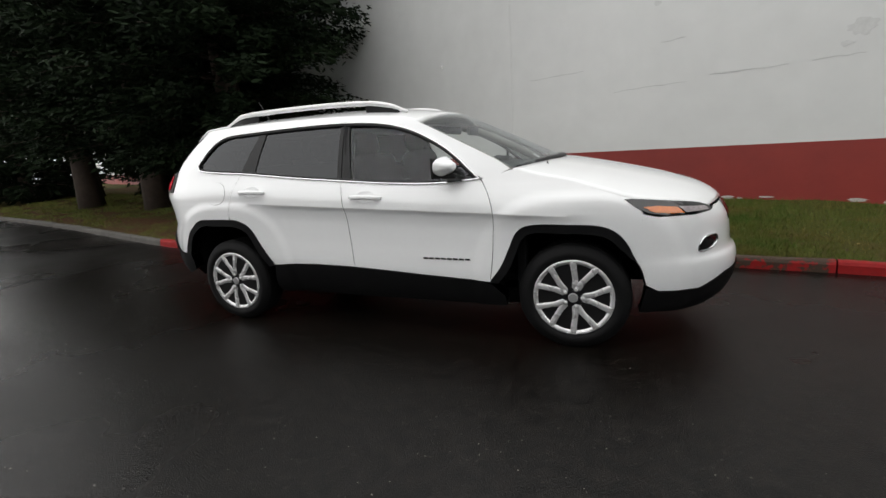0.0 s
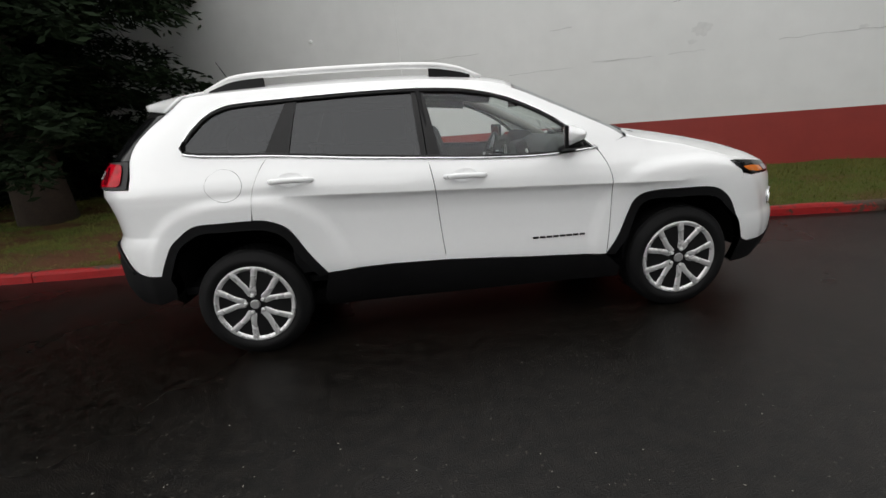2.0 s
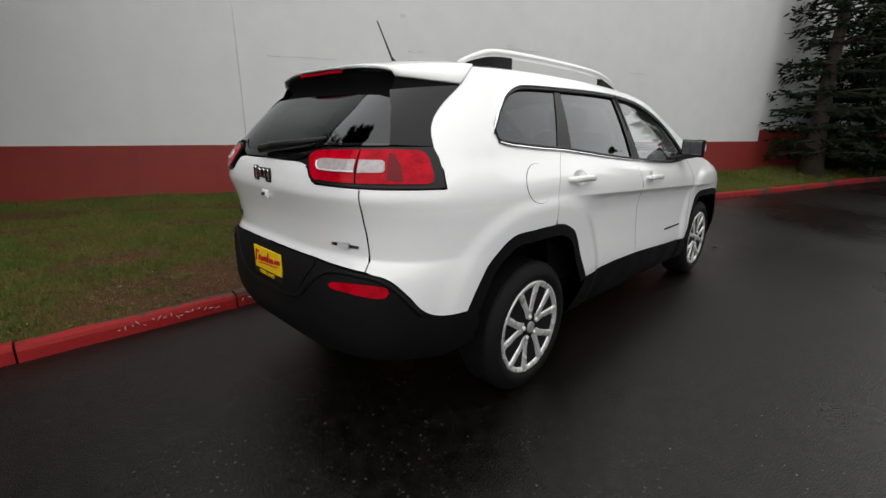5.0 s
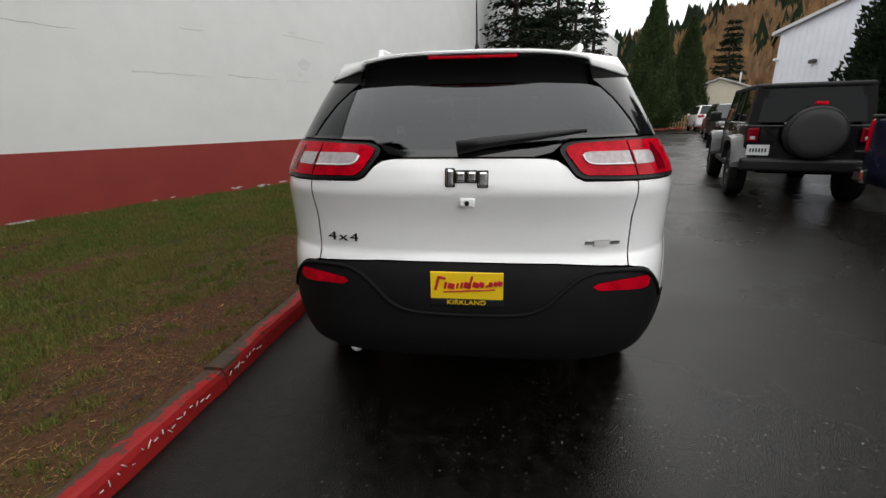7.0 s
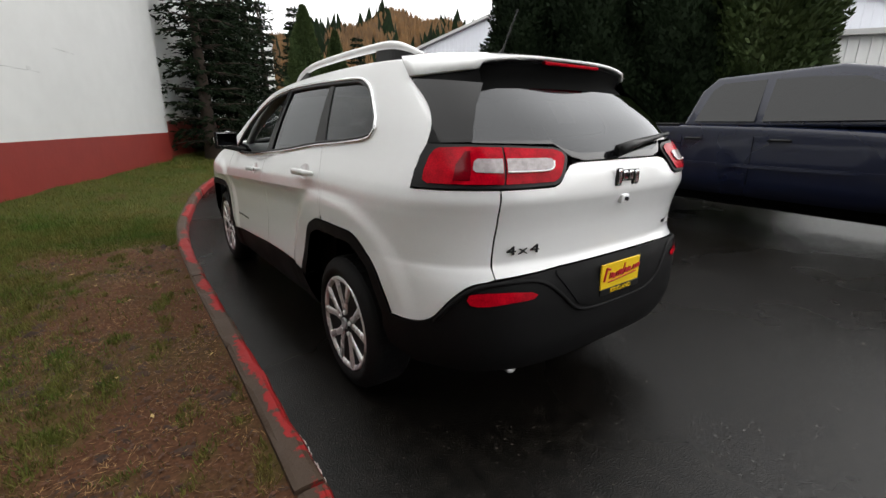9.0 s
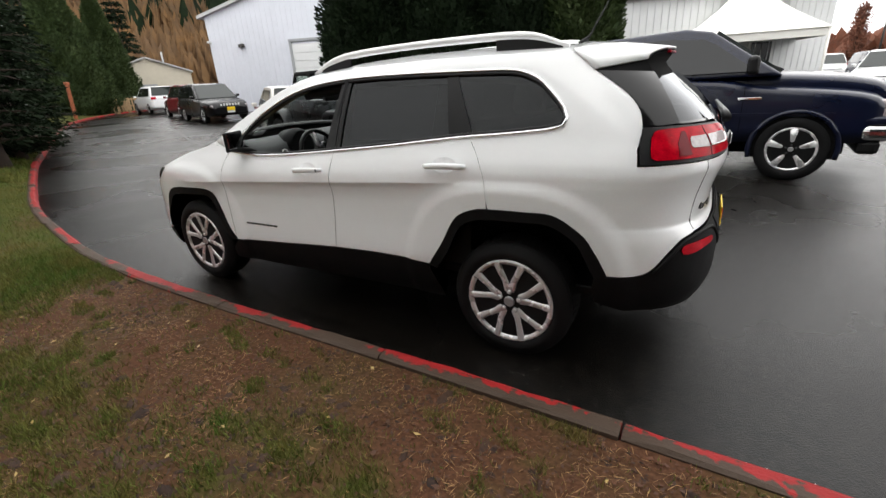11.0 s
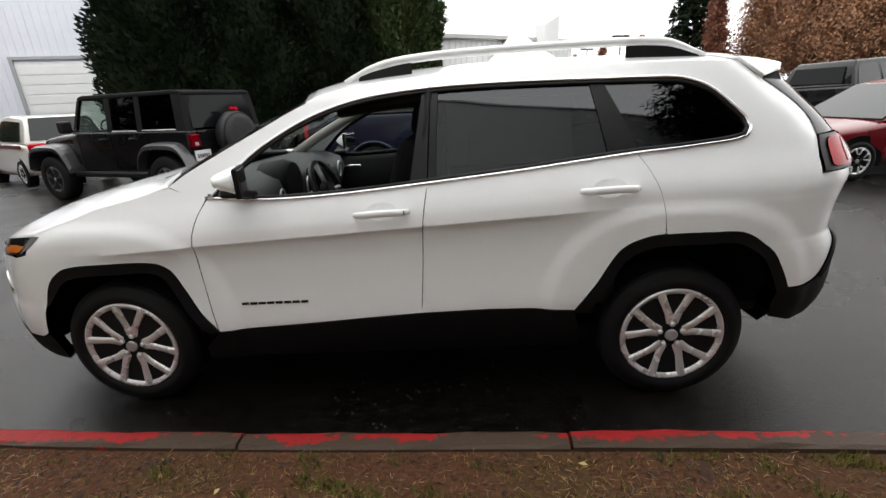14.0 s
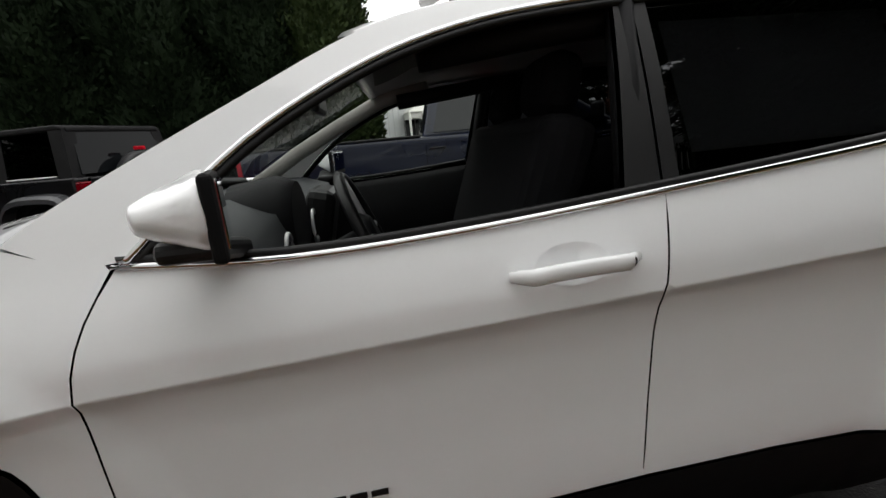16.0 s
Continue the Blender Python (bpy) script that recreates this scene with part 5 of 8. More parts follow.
for sgn in (-1, 1):
    rail = curve2([(-1.53, 1.592), (-1.44, 1.626), (-1.34, 1.654), (-1.15, 1.665), (-0.6, 1.664), (-0.15, 1.646), (0.02, 1.617), (0.12, 1.580), (0.17, 1.556)], 40)
    yy = lambda x: sgn * (0.525 - 0.025 * smooth01((x + 0.4) / 0.5) - 0.03 * smooth01((-1.3 - x) / 0.2))
    pts = [(x, yy(x), z) for x, z in rail]
    rl = tube("roof_rail", pts, [0.012 + 0.008 * smooth01(min(k, 39 - k) / 5) for k in range(40)], SATIN_SILVER, suv, segs=10, flat=0.9, label="bright silver roof rail")
    for x0, x1 in ((-1.50, -1.16), (-0.16, 0.10)):
        # a black web fills the space between rail and roof near each end
        xs_ = np.linspace(x0, x1, 14)
        tops = [float(np.interp(x, [p[0] for p in rail], [p[1] for p in rail])) - 0.008 for x in xs_]
        lows = [roof_z(x, abs(yy(x))) - 0.004 for x in xs_]
        vv = [(x, yy(x) + d, z) for d in (-0.008, 0.008) for zz in (tops, lows) for x, z in zip(xs_, zz)]
        ff = [(i, i + 1, 14 + i + 1, 14 + i) for i in range(13)] + [(28 + i, 42 + i, 42 + i + 1, 28 + i + 1) for i in range(13)]
        from_arrays("rail_foot", vv, ff, SATIN_BLACK, rl)

# door mirrors: turned a little toward the driver
MIRROR_SILVER = make_mat("mirror_silver", (0.55, 0.56, 0.57), 0.03, metal=1.0)
for sgn in (-1, 1):
    def place(bm):
        bmesh.ops.rotate(bm, cent=(0, 0, 0), matrix=Matrix.Rotation(sgn * radians(17), 3, "Z"), verts=bm.verts)
        bmesh.ops.translate(bm, vec=(0.580, sgn * 0.958, 1.174), verts=bm.verts)
        return bm
    bm = bmesh.new()
    bmesh.ops.create_icosphere(bm, subdivisions=4, radius=1.0)
    for v in bm.verts:
        x, y, z = v.co
        sq = 1 / max(abs(y) ** 3 + abs(z) ** 3, 0.001) ** (1 / 3) if abs(y) + abs(z) > 0.05 else 1
        f = min(sq, 1.25)
        h = 0.058 - 0.012 * y * sgn
        taper = min(1.0, (1 - 0.72 * x) / max(math.sqrt(max(1 - x * x, 0)), 0.05)) if x > 0 else 1.0
        y, z = y * taper, z * taper
        v.co = (0.092 * x * (1 - 0.2 * abs(y)) if x > 0 else 0.020 * x, y * 0.086 * (f if x < 0.3 else 1 + (f - 1) * 0.6), z * h * (f if x < 0.3 else 1 + (f - 1) * 0.6))
    for f in bm.faces:
        f.smooth = True
    mi = part("door_mirror", place(bm), WHITE_PAINT, suv, "white door mirror with black foot")
    part("mirror_bezel", place(box_bm((0.022, 0.176, 0.126), (-0.020, 0, -0.005), 0.009, segs=3)), BLACK_PLASTIC, mi)
    part("mirror_glass", place(box_bm((0.006, 0.152, 0.098), (-0.031, 0, 0), 0.002)), MIRROR_SILVER, mi)
    part("mirror_base", box_bm((0.105, 0.16, 0.038), (0.610, sgn * 0.885, 1.102), 0.015, turn=(sgn * 12, 0, 0), segs=3), SATIN_BLACK, mi)

# ---- wheels ----
def wheel(x, side, parent, radius=0.338, rim=0.241, spokes=10, width=0.225, mat_rim=ALLOY, y=0.88, phase=90, fine=True):
    """Tyre, rim with five split Y-spokes, hub with nuts, brake disc. The outer face looks along +side*y."""
    w = new("wheel")
    w.parent = parent
    w.matrix_world = parent.matrix_world @ Matrix.Translation((x, side * y, radius - 0.004)) @ (Matrix.Rotation(math.pi, 4, "Z") if side < 0 else Matrix.Identity(4))
    R, r = radius, rim
    prof = [(-width, r), (-width - 0.004, r + 0.03), (-width + 0.002, R - 0.05), (-width + 0.016, R - 0.014), (-width + 0.035, R - 0.002), (-0.035, R - 0.002), (-0.016, R - 0.014), (0.0, R - 0.05), (0.004, r + 0.035), (-0.006, r + 0.006), (-0.016, r)]
    segs = 64 if fine else 28
    ty = part("tyre", lathe_bm(prof, segs, "y"), RUBBER, w)
    ty.parent = w
    tv, tf = [], []
    for k in range(60):
        for row, off in ((-width + 0.066, 0.0), (-width * 0.5, 0.5), (-0.066, 0.0)):
            a = 2 * math.pi * (k + off) / 60
            da = 0.040
            b = len(tv)
            for aa, yy, rr in ((a - da, row - 0.028, R - 0.004), (a + da, row - 0.028, R - 0.004), (a + da, row + 0.028, R - 0.004), (a - da, row + 0.028, R - 0.004), (a - da, row - 0.026, R + 0.0008), (a + da, row - 0.026, R + 0.0008), (a + da, row + 0.026, R + 0.0008), (a - da, row + 0.026, R + 0.0008)):
                tv.append((math.cos(aa) * rr, yy, math.sin(aa) * rr))
            tf += [(b + 4, b + 5, b + 6, b + 7), (b, b + 1, b + 5, b + 4), (b + 1, b + 2, b + 6, b + 5), (b + 2, b + 3, b + 7, b + 6), (b + 3, b, b + 4, b + 7)]
    if fine:
        from_arrays("tread", tv, tf, RUBBER, w)
    part("rim", lathe_bm([(-0.014, r + 0.002), (-0.004, r - 0.001), (-0.003, r - 0.011), (-0.008, r - 0.018), (-0.012, r - 0.026), (-0.045, r - 0.036), (-0.060, r - 0.040), (-0.070, r - 0.046), (-0.16, r - 0.050), (-0.16, r - 0.055), (-0.065, r - 0.051)], segs, "y", close=True), mat_rim, w)
    part("brake_disc", lathe_bm([(-0.115, 0.150), (-0.095, 0.150), (-0.095, 0.07), (-0.06, 0.07)], segs, "y"), DARK_METAL, w)
    part("wheel_back", lathe_bm([(-0.18, r - 0.03), (-0.15, r - 0.03)], 32, "y"), UNDERBODY, w)
    part("hub", lathe_bm([(-0.10, 0.082), (-0.030, 0.080), (-0.0215, 0.076), (-0.0175, 0.066), (-0.0165, 0.030)], 30, "y"), mat_rim, w)
    part("hub_cap", lathe_bm([(-0.014, 0.030), (-0.006, 0.029), (-0.003, 0.024)], 24, "y"), HUB_GREY, w)
    for k in range(5):
        a = 2 * math.pi * k / 5 + radians(phase)
        part("wheel_nut", lathe_bm([(-0.024, 0.011), (-0.006, 0.0105), (-0.004, 0.007)], 8, "y", (math.cos(a) * 0.057, 0.0, math.sin(a) * 0.057)), SATIN_SILVER if fine else DARK_METAL, w)
        if fine:
            part("nut_pocket", lathe_bm([(-0.020, 0.0145), (-0.0105, 0.0145), (-0.0105, 0.010)], 14, "y", (math.cos(a) * 0.057, 0.0, math.sin(a) * 0.057)), HUB_GREY, w)
    if fine:
        stations = [(0.030, 0.10, 0.026, -0.020, 0.034), (0.060, 0.16, 0.0270, -0.015, 0.033), (0.082, 0.165, 0.0235, -0.012, 0.032), (0.100, 0.175, 0.0205, -0.010, 0.030), (0.120, 0.205, 0.0190, -0.0085, 0.030), (0.145, 0.246, 0.0182, -0.007, 0.028), (0.17, 0.276, 0.0184, -0.005, 0.027), (0.20, 0.300, 0.0194, -0.0035, 0.026), (r - 0.020, 0.312, 0.0205, -0.003, 0.024), (r - 0.006, 0.318, 0.0260, -0.004, 0.022)]
    elif spokes == 10:
        stations = [(0.030, 0.04, 0.022, -0.018, 0.034), (0.090, 0.10, 0.0180, -0.012, 0.030), (0.148, 0.255, 0.0160, -0.008, 0.026), (r - 0.008, 0.32, 0.0210, -0.003, 0.022)]
    else:
        stations = [(0.030, 0.0, 0.034, -0.022, 0.034), (0.090, 0.0, 0.030, -0.016, 0.032), (0.15, 0.0, 0.032, -0.010, 0.030), (r - 0.008, 0.0, 0.046, -0.004, 0.026)]
    for k in range(spokes):
        pair = 1 if k % 2 else -1
        a0 = 2 * math.pi * (k // 2 if spokes == 10 else k) / 5 + radians(phase)
        vv, ff = [], []
        sect = ((-1.0, 1.0), (-1.0, 0.40), (-0.90, 0.17), (-0.62, 0.03), (0.0, 0.0), (0.62, 0.03), (0.90, 0.17), (1.0, 0.40), (1.0, 1.0))
        for rad, turn, hw, front, dep in stations:
            a = a0 + pair * turn
            c, s = math.cos(a), math.sin(a)
            for dx, dd in sect:
                vv.append((c * rad - s * dx * hw, front + 0.0004 * (k % 2) - dd * dep, s * rad + c * dx * hw))
        m = len(sect)
        for i in range(len(stations) - 1):
            ff += [(i * m + j, i * m + (j + 1) % m, (i + 1) * m + (j + 1) % m, (i + 1) * m + j) for j in range(m)]
        ff += [tuple(range(m))[::-1], tuple(range((len(stations) - 1) * m, len(stations) * m))]
        sp_ = from_arrays("spoke", vv, ff, mat_rim, w, smooth=True)
        bm = bmesh.new()
        bm.from_mesh(sp_.data)
        bmesh.ops.recalc_face_normals(bm, faces=bm.faces[:])
        bm.to_mesh(sp_.data)
        bm.free()
    return w


for x in (-1.36, 1.34):
    for sd in (-1, 1):
        wheel(x, sd, suv, phase=(81 if x < 0 else 108) if sd < 0 else (90 if x < 0 else 100))

# dark tub: wheel wells, floor and underside
part("floor_pan", box_bm((3.3, 1.50, 0.10), (0.0, 0, 0.28), 0.03), UNDERBODY, suv)
for x in (-1.36, 1.34):
    for sd in (-1, 1):
        vv, ff = [], []
        for k, a in enumerate(np.linspace(-0.16, math.pi + 0.16, 24)):
            for yy, rr in ((0.50, 0.02), (0.50, 0.445), (0.775, 0.455), (0.79, 0.52)):
                zz = 0.36 + math.sin(a) * rr
                vv.append((x + math.cos(a) * rr, sd * yy, max(zz, 0.42 if rr > 0.5 else 0.35)))
        for k in range(23):
            ff += [(k * 4 + j, k * 4 + j + 1, (k + 1) * 4 + j + 1, (k + 1) * 4 + j) for j in range(3)]
        from_arrays("wheel_well", vv, ff, UNDERBODY, suv, smooth=True)

# ---- cabin ----
part("cabin_floor", box_bm((2.9, 1.5, 0.05), (-0.35, 0, 0.42), 0.01), INTERIOR, suv)
part("bulkhead", box_bm((0.06, 1.6, 0.75), (1.02, 0, 0.72), 0.01), INTERIOR, suv)
bm = bmesh.new()
dv = []
dash_prof = [(1.10, 1.10), (0.92, 1.125), (0.72, 1.115), (0.60, 1.075), (0.57, 1.00), (0.60, 0.86), (0.66, 0.70)]
for y in np.linspace(-0.76, 0.76, 25):
    hump = 0.035 * math.exp(-((y - 0.37) / 0.20) ** 2)
    dv.append([bm.verts.new((x - 0.5 * hump, y, z + hump * (x < 0.9))) for x, z in dash_prof])
for a, b in zip(dv, dv[1:]):
    for k in range(len(dash_prof) - 1):
        bm.faces.new((a[k], a[k + 1], b[k + 1], b[k])).smooth = True
dash = part("dashboard", bm, DASH, suv, "dark grey moulded dashboard")
part("instrument_hood", lathe_bm([(0.55, 0.115), (0.60, 0.135), (0.72, 0.12)], 30, "x", (0, 0.37, 1.055)), INTERIOR, dash)
part("console", box_bm((0.10, 0.24, 0.40), (0.57, 0, 0.92), 0.03, turn=(0, -14, 0)), SATIN_BLACK, dash)
part("screen", box_bm((0.012, 0.17, 0.10), (0.528, 0, 1.00), 0.004, turn=(0, -14, 0)), GLOSS_BLACK, dash)
for y in (0.14, -0.14, 0.55, -0.55):
    tube("vent_rim", [(0.555 + 0.0, y + 0.035 * math.cos(t), 1.0 + 0.055 * math.sin(t)) for t in np.linspace(0, 2 * math.pi, 18, endpoint=False)], 0.006, SATIN_SILVER, dash, segs=6, closed=True)
sw = new("steering_wheel")
sw.parent = suv
sw.matrix_world = pose(0.36, 0.37, 0.995, 0, -68, 0)
tube("wheel_rim", [(0.185 * math.cos(t), 0.185 * math.sin(t), 0) for t in np.linspace(0, 2 * math.pi, 40, endpoint=False)], 0.016, SATIN_BLACK, None, segs=10, closed=True).parent = sw
tube("column", [(0, 0, -0.02), (0, 0, -0.22)], 0.035, INTERIOR, None).parent = sw
part("wheel_hub", lathe_bm([(-0.03, 0.06), (0.0, 0.075), (0.02, 0.05)], 24, "z"), INTERIOR, sw)
for a, m_ in ((0.0, SATIN_SILVER), (math.pi, SATIN_SILVER), (1.5 * math.pi, SATIN_SILVER), (0.5 * math.pi, INTERIOR)):
    aa = a + math.pi / 2
    if m_ is INTERIOR:
        continue
    tube("wheel_spoke", [(0.05 * math.cos(aa), 0.05 * math.sin(aa), 0), (0.18 * math.cos(aa), 0.18 * math.sin(aa), 0)], 0.014, m_, None, segs=8).parent = sw


def seat(x, y, w, back_h=0.62):
    s = new("seat")
    s.parent = suv
    part("cushion", box_bm((0.52, w, 0.16), (x, y, 0.62), 0.06, segs=3), FABRIC, s)
    part("backrest", box_bm((0.16, w, back_h), (x - 0.30, y, 0.95), 0.06, turn=(0, -18, 0), segs=3), FABRIC, s)
    n = 1 if w < 0.7 else 3
    for k in range(n):
        yy = y + (k - (n - 1) / 2) * 0.45
        part("headrest", box_bm((0.11, 0.26, 0.17), (x - 0.43, yy, 1.36), 0.05, turn=(0, -10, 0), segs=3), FABRIC, s)
    return s


seat(0.24, 0.37, 0.54, 0.68)
seat(0.16, -0.37, 0.54, 0.68)
seat(-0.88, 0.0, 1.30, 0.56)
for sd in (-1, 1):
    for x0, x1 in ((-0.15, 0.74), (-1.10, -0.27)):
        vv = []
        for x in np.linspace(x0, x1, 8):
            zb = float(np.interp(x, [b[0] for b in BELT], [b[1] for b in BELT])) - 0.012
            vv += [(x, sd * 0.80, 0.48), (x, sd * 0.765, 0.80), (x, sd * 0.79, zb - 0.03), (x, sd * 0.835, zb)]
        ff = [(i * 4 + j, i * 4 + j + 1, (i + 1) * 4 + j + 1, (i + 1) * 4 + j) for i in range(7) for j in range(3)]
        dpn = from_arrays("inner_door_trim", vv, ff, INTERIOR, suv, smooth=True)
        tube("inner_handle", [(x1 - 0.30, sd * 0.765, 0.985), (x1 - 0.22, sd * 0.755, 0.99), (x1 - 0.16, sd * 0.765, 0.985)], 0.011, CHROME, dpn, segs=8)
    tube("pillar_lining", [(0.95, sd * 0.70, 1.10), (0.72, sd * 0.685, 1.235), (0.50, sd * 0.66, 1.345), (0.28, sd * 0.62, 1.445), (0.05, sd * 0.60, 1.51)], 0.035, GREY_TRIM, suv, segs=8, flat=0.8, label="pale grey windscreen pillar lining")
    tube("pillar_lining", [(-0.20, sd * 0.79, 1.08), (-0.22, sd * 0.73, 1.30), (-0.25, sd * 0.64, 1.50)], 0.045, INTERIOR, suv, segs=8, flat=0.6)
    tube("roof_side_lining", [(0.20, sd * 0.58, 1.43), (-0.3, sd * 0.60, 1.485), (-1.0, sd * 0.60, 1.49), (-1.45, sd * 0.57, 1.45)], 0.035, INTERIOR, suv, segs=8)
lining = [(x, y, float(np.interp(x, rL[:, 0], rL[:, 2])) + 0.012 + 0.03 * (1 - (y / 0.6) ** 2)) for x in np.linspace(-1.5, 0.30, 12) for y in np.linspace(-0.6, 0.6, 9)]
from_arrays("headlining", lining, [(i * 9 + k, i * 9 + k + 1, (i + 1) * 9 + k + 1, (i + 1) * 9 + k) for i in range(11) for k in range(8)], GREY_TRIM, suv, smooth=True)
part("rear_view_mirror", box_bm((0.03, 0.24, 0.07), (0.50, 0.0, 1.40), 0.015), SATIN_BLACK, suv)
part("luggage_cover", box_bm((0.75, 1.36, 0.02), (-1.62, 0, 1.02), 0.005), INTERIOR, suv)
part("window_sticker", box_bm((0.56, 0.003, 0.30), (-0.60, 0.735, 1.31), 0.001, turn=(24, 0, 2)), PAPER, suv, "printed paper price sheet inside the rear window")
part("rear_sticker", box_bm((0.003, 0.11, 0.11), (-1.93, 0.02, 1.35), 0.001, turn=(0, 38, 0)), PAPER, suv)
part("windscreen_tag", box_bm((0.003, 0.10, 0.06), (0.93, 0.45, 1.16), 0.001, turn=(0, -55, 0)), PAPER, suv)

# ---- trees ----
def trunk_mesh(height, r0, lean=(0, 0), seed=0, segs=12):
    rnd = random.Random(seed)
    pts = [(lean[0] * t + 0.06 * math.sin(5 * t + seed), lean[1] * t + 0.06 * math.cos(4 * t + seed), height * t - 0.1) for t in np.linspace(0, 1, 12)]
    rad = [r0 * (1.35 if k == 0 else 1.08 if k == 1 else 1 - 0.085 * k) for k in range(12)]
    return pts, rad


def leaf_quads(centres, dirs, size, rnd, droop=0.0, aspect=0.42):
    """Many small pointed sprays: a kite of two triangles each, about its own direction."""
    n = len(centres)
    d = dirs + rnd.normal(0, 0.35, (n, 3))
    d[:, 2] -= droop
    d /= np.linalg.norm(d, axis=1, keepdims=True)
    side = np.cross(d, rnd.normal(0, 1, (n, 3)))
    side /= np.linalg.norm(side, axis=1, keepdims=True) + 1e-9
    s = size * rnd.uniform(0.6, 1.35, (n, 1))
    tip, left, right = centres + d * s, centres + d * s * 0.4 + side * s * aspect * 0.5, centres + d * s * 0.4 - side * s * aspect * 0.5
    v = np.stack([centres, left, tip, right], 1).reshape(-1, 3)
    f = np.arange(4 * n).reshape(n, 4)
    return v, f


def fast_mesh(name, v, f, material, parent):
    me = bpy.data.meshes.new(name)
    n, k = f.shape
    me.vertices.add(len(v))
    me.vertices.foreach_set("co", np.asarray(v, np.float32).ravel())
    me.loops.add(n * k)
    me.loops.foreach_set("vertex_index", f.astype(np.int32).ravel())
    me.polygons.add(n)
    me.polygons.foreach_set("loop_start", np.arange(0, n * k, k, dtype=np.int32))
    me.update(calc_edges=True)
    me.materials.append(material)
    ob = new(name, me)
    ob.parent = parent
    return ob


def conifer(name, x, y, height, radius, seed, leaf=CONIFER, low=1.2, sprays=9000, size=0.30, label="", z=0.0, layers=18, ragged=0.35, power=0.8):
    """A conifer: tapered trunk, whorls of drooping limbs, and sprays of needles along each limb."""
    t = thing(name, x, y, z, label=label, category="tree")
    rnd = np.random.RandomState(seed)
    pts, rad = trunk_mesh(height, 0.05 + height * 0.02, seed=seed)
    trunk = tube("trunk", pts, rad, BARK, t, segs=12)
    lv, lf, cen, dr = [], [], [], []
    per = 9
    for k in range(layers):
        h = low + (height - low) * (k + rnd.uniform(-0.3, 0.3)) / layers
        h = max(low * 0.9, h)
        reach = radius * (1 - (h - low) / (height - low + 0.5)) ** power * (0.72 + 0.28 * min(1.0, max(0.0, h - low) / 2.2))
        for j in range(per):
            a = 2 * math.pi * (j + rnd.uniform(-0.4, 0.4)) / per + k * 0.7
            r = reach * (1 - ragged * rnd.uniform(0, 1)) + 0.15
            d = np.array([math.cos(a), math.sin(a), 0])
            sag = rnd.uniform(0.10, 0.32)
            limb = [np.array([0, 0, h]) + d * r * s + np.array([0, 0, r * (0.18 * s - sag * s * s)]) for s in np.linspace(0, 1, 5)]
            v, f = tube_arrays([tuple(p) for p in limb], [0.035 + 0.008 * r, 0.03, 0.022, 0.014, 0.005], 5)
            b = len(lv)
            lv += v
            lf += [tuple(i + b for i in q) for q in f]
            m = max(6, int(sprays / (layers * per) * (0.25 + 1.5 * r / radius)))
            s = rnd.uniform(0.12, 1.03, m) ** 0.75
            base = np.array([np.interp(s, np.linspace(0, 1, 5), [p[i] for p in limb]) for i in range(3)]).T
            off = rnd.normal(0, 1, (m, 3)) * np.array([0.10, 0.10, 0.07]) * (0.5 + r * 0.35)
            cen.append(base + off)
            sidew = np.cross(d, [0, 0, 1]) * rnd.choice([-1, 1], (m, 1)) * 0.8
            dr.append(d * 0.7 + sidew)
    tagged(from_arrays("limb_work", lv, lf, BARK, t), kind="stuff")
    v, f = leaf_quads(np.concatenate(cen), np.concatenate(dr), size, rnd, droop=0.25, aspect=0.30)
    fast_mesh("crown", v, f, leaf, t)
    return t


def column_tree(name, x, y, height, radius, seed, leaf=CYPRESS, label="", z=0.0, sprays=9000, size=0.22, tip=0.35, fat=0.28, group=""):
    """A dense clipped-looking cypress: a lumpy dark heart with upright sprays over it."""
    t = thing(name, x, y, z, label=label, category="tree", group=group)
    rnd = np.random.RandomState(seed)
    tube("trunk", [(0, 0, -0.1), (0, 0, height * 0.3)], [0.16, 0.12], BARK, t, segs=10)

    def rad(h):
        s = np.clip(h / height, 0, 1)
        return radius * np.clip(np.minimum((s + 0.06) / fat, 1) ** 0.5, 0, 1) * np.clip((1 - s), 0, 1) ** tip

    lump = lambda a, h: 1 + 0.10 * np.sin(3 * a + 1.7 * h + seed) + 0.08 * np.sin(5 * a - 2.3 * h) + 0.05 * np.sin(9 * a + 4.1 * h)
    n, m = 40, 36
    hs = np.linspace(0.12, height * 0.985, n)
    core = [(math.cos(a) * rad(h) * 0.86 * lump(a, h), math.sin(a) * rad(h) * 0.86 * lump(a, h), h) for h in hs for a in np.linspace(0, 2 * math.pi, m, endpoint=False)]
    faces = [(i * m + k, i * m + (k + 1) % m, (i + 1) * m + (k + 1) % m, (i + 1) * m + k) for i in range(n - 1) for k in range(m)]
    from_arrays("inner_foliage", core, faces, leaf, t, smooth=True)
    h = height * rnd.uniform(0.01, 0.99, sprays) ** 1.15
    a = rnd.uniform(0, 2 * math.pi, sprays)
    r = rad(h) * lump(a, h) * rnd.uniform(0.80, 1.03, sprays)
    cen = np.stack([np.cos(a) * r, np.sin(a) * r, h], -1)
    d = np.stack([np.cos(a) * 0.75, np.sin(a) * 0.75, np.full(sprays, 0.75)], -1)
    v, f = leaf_quads(cen, d, size, rnd, aspect=0.5)
    fast_mesh("crown", v, f, leaf, t)
    return t


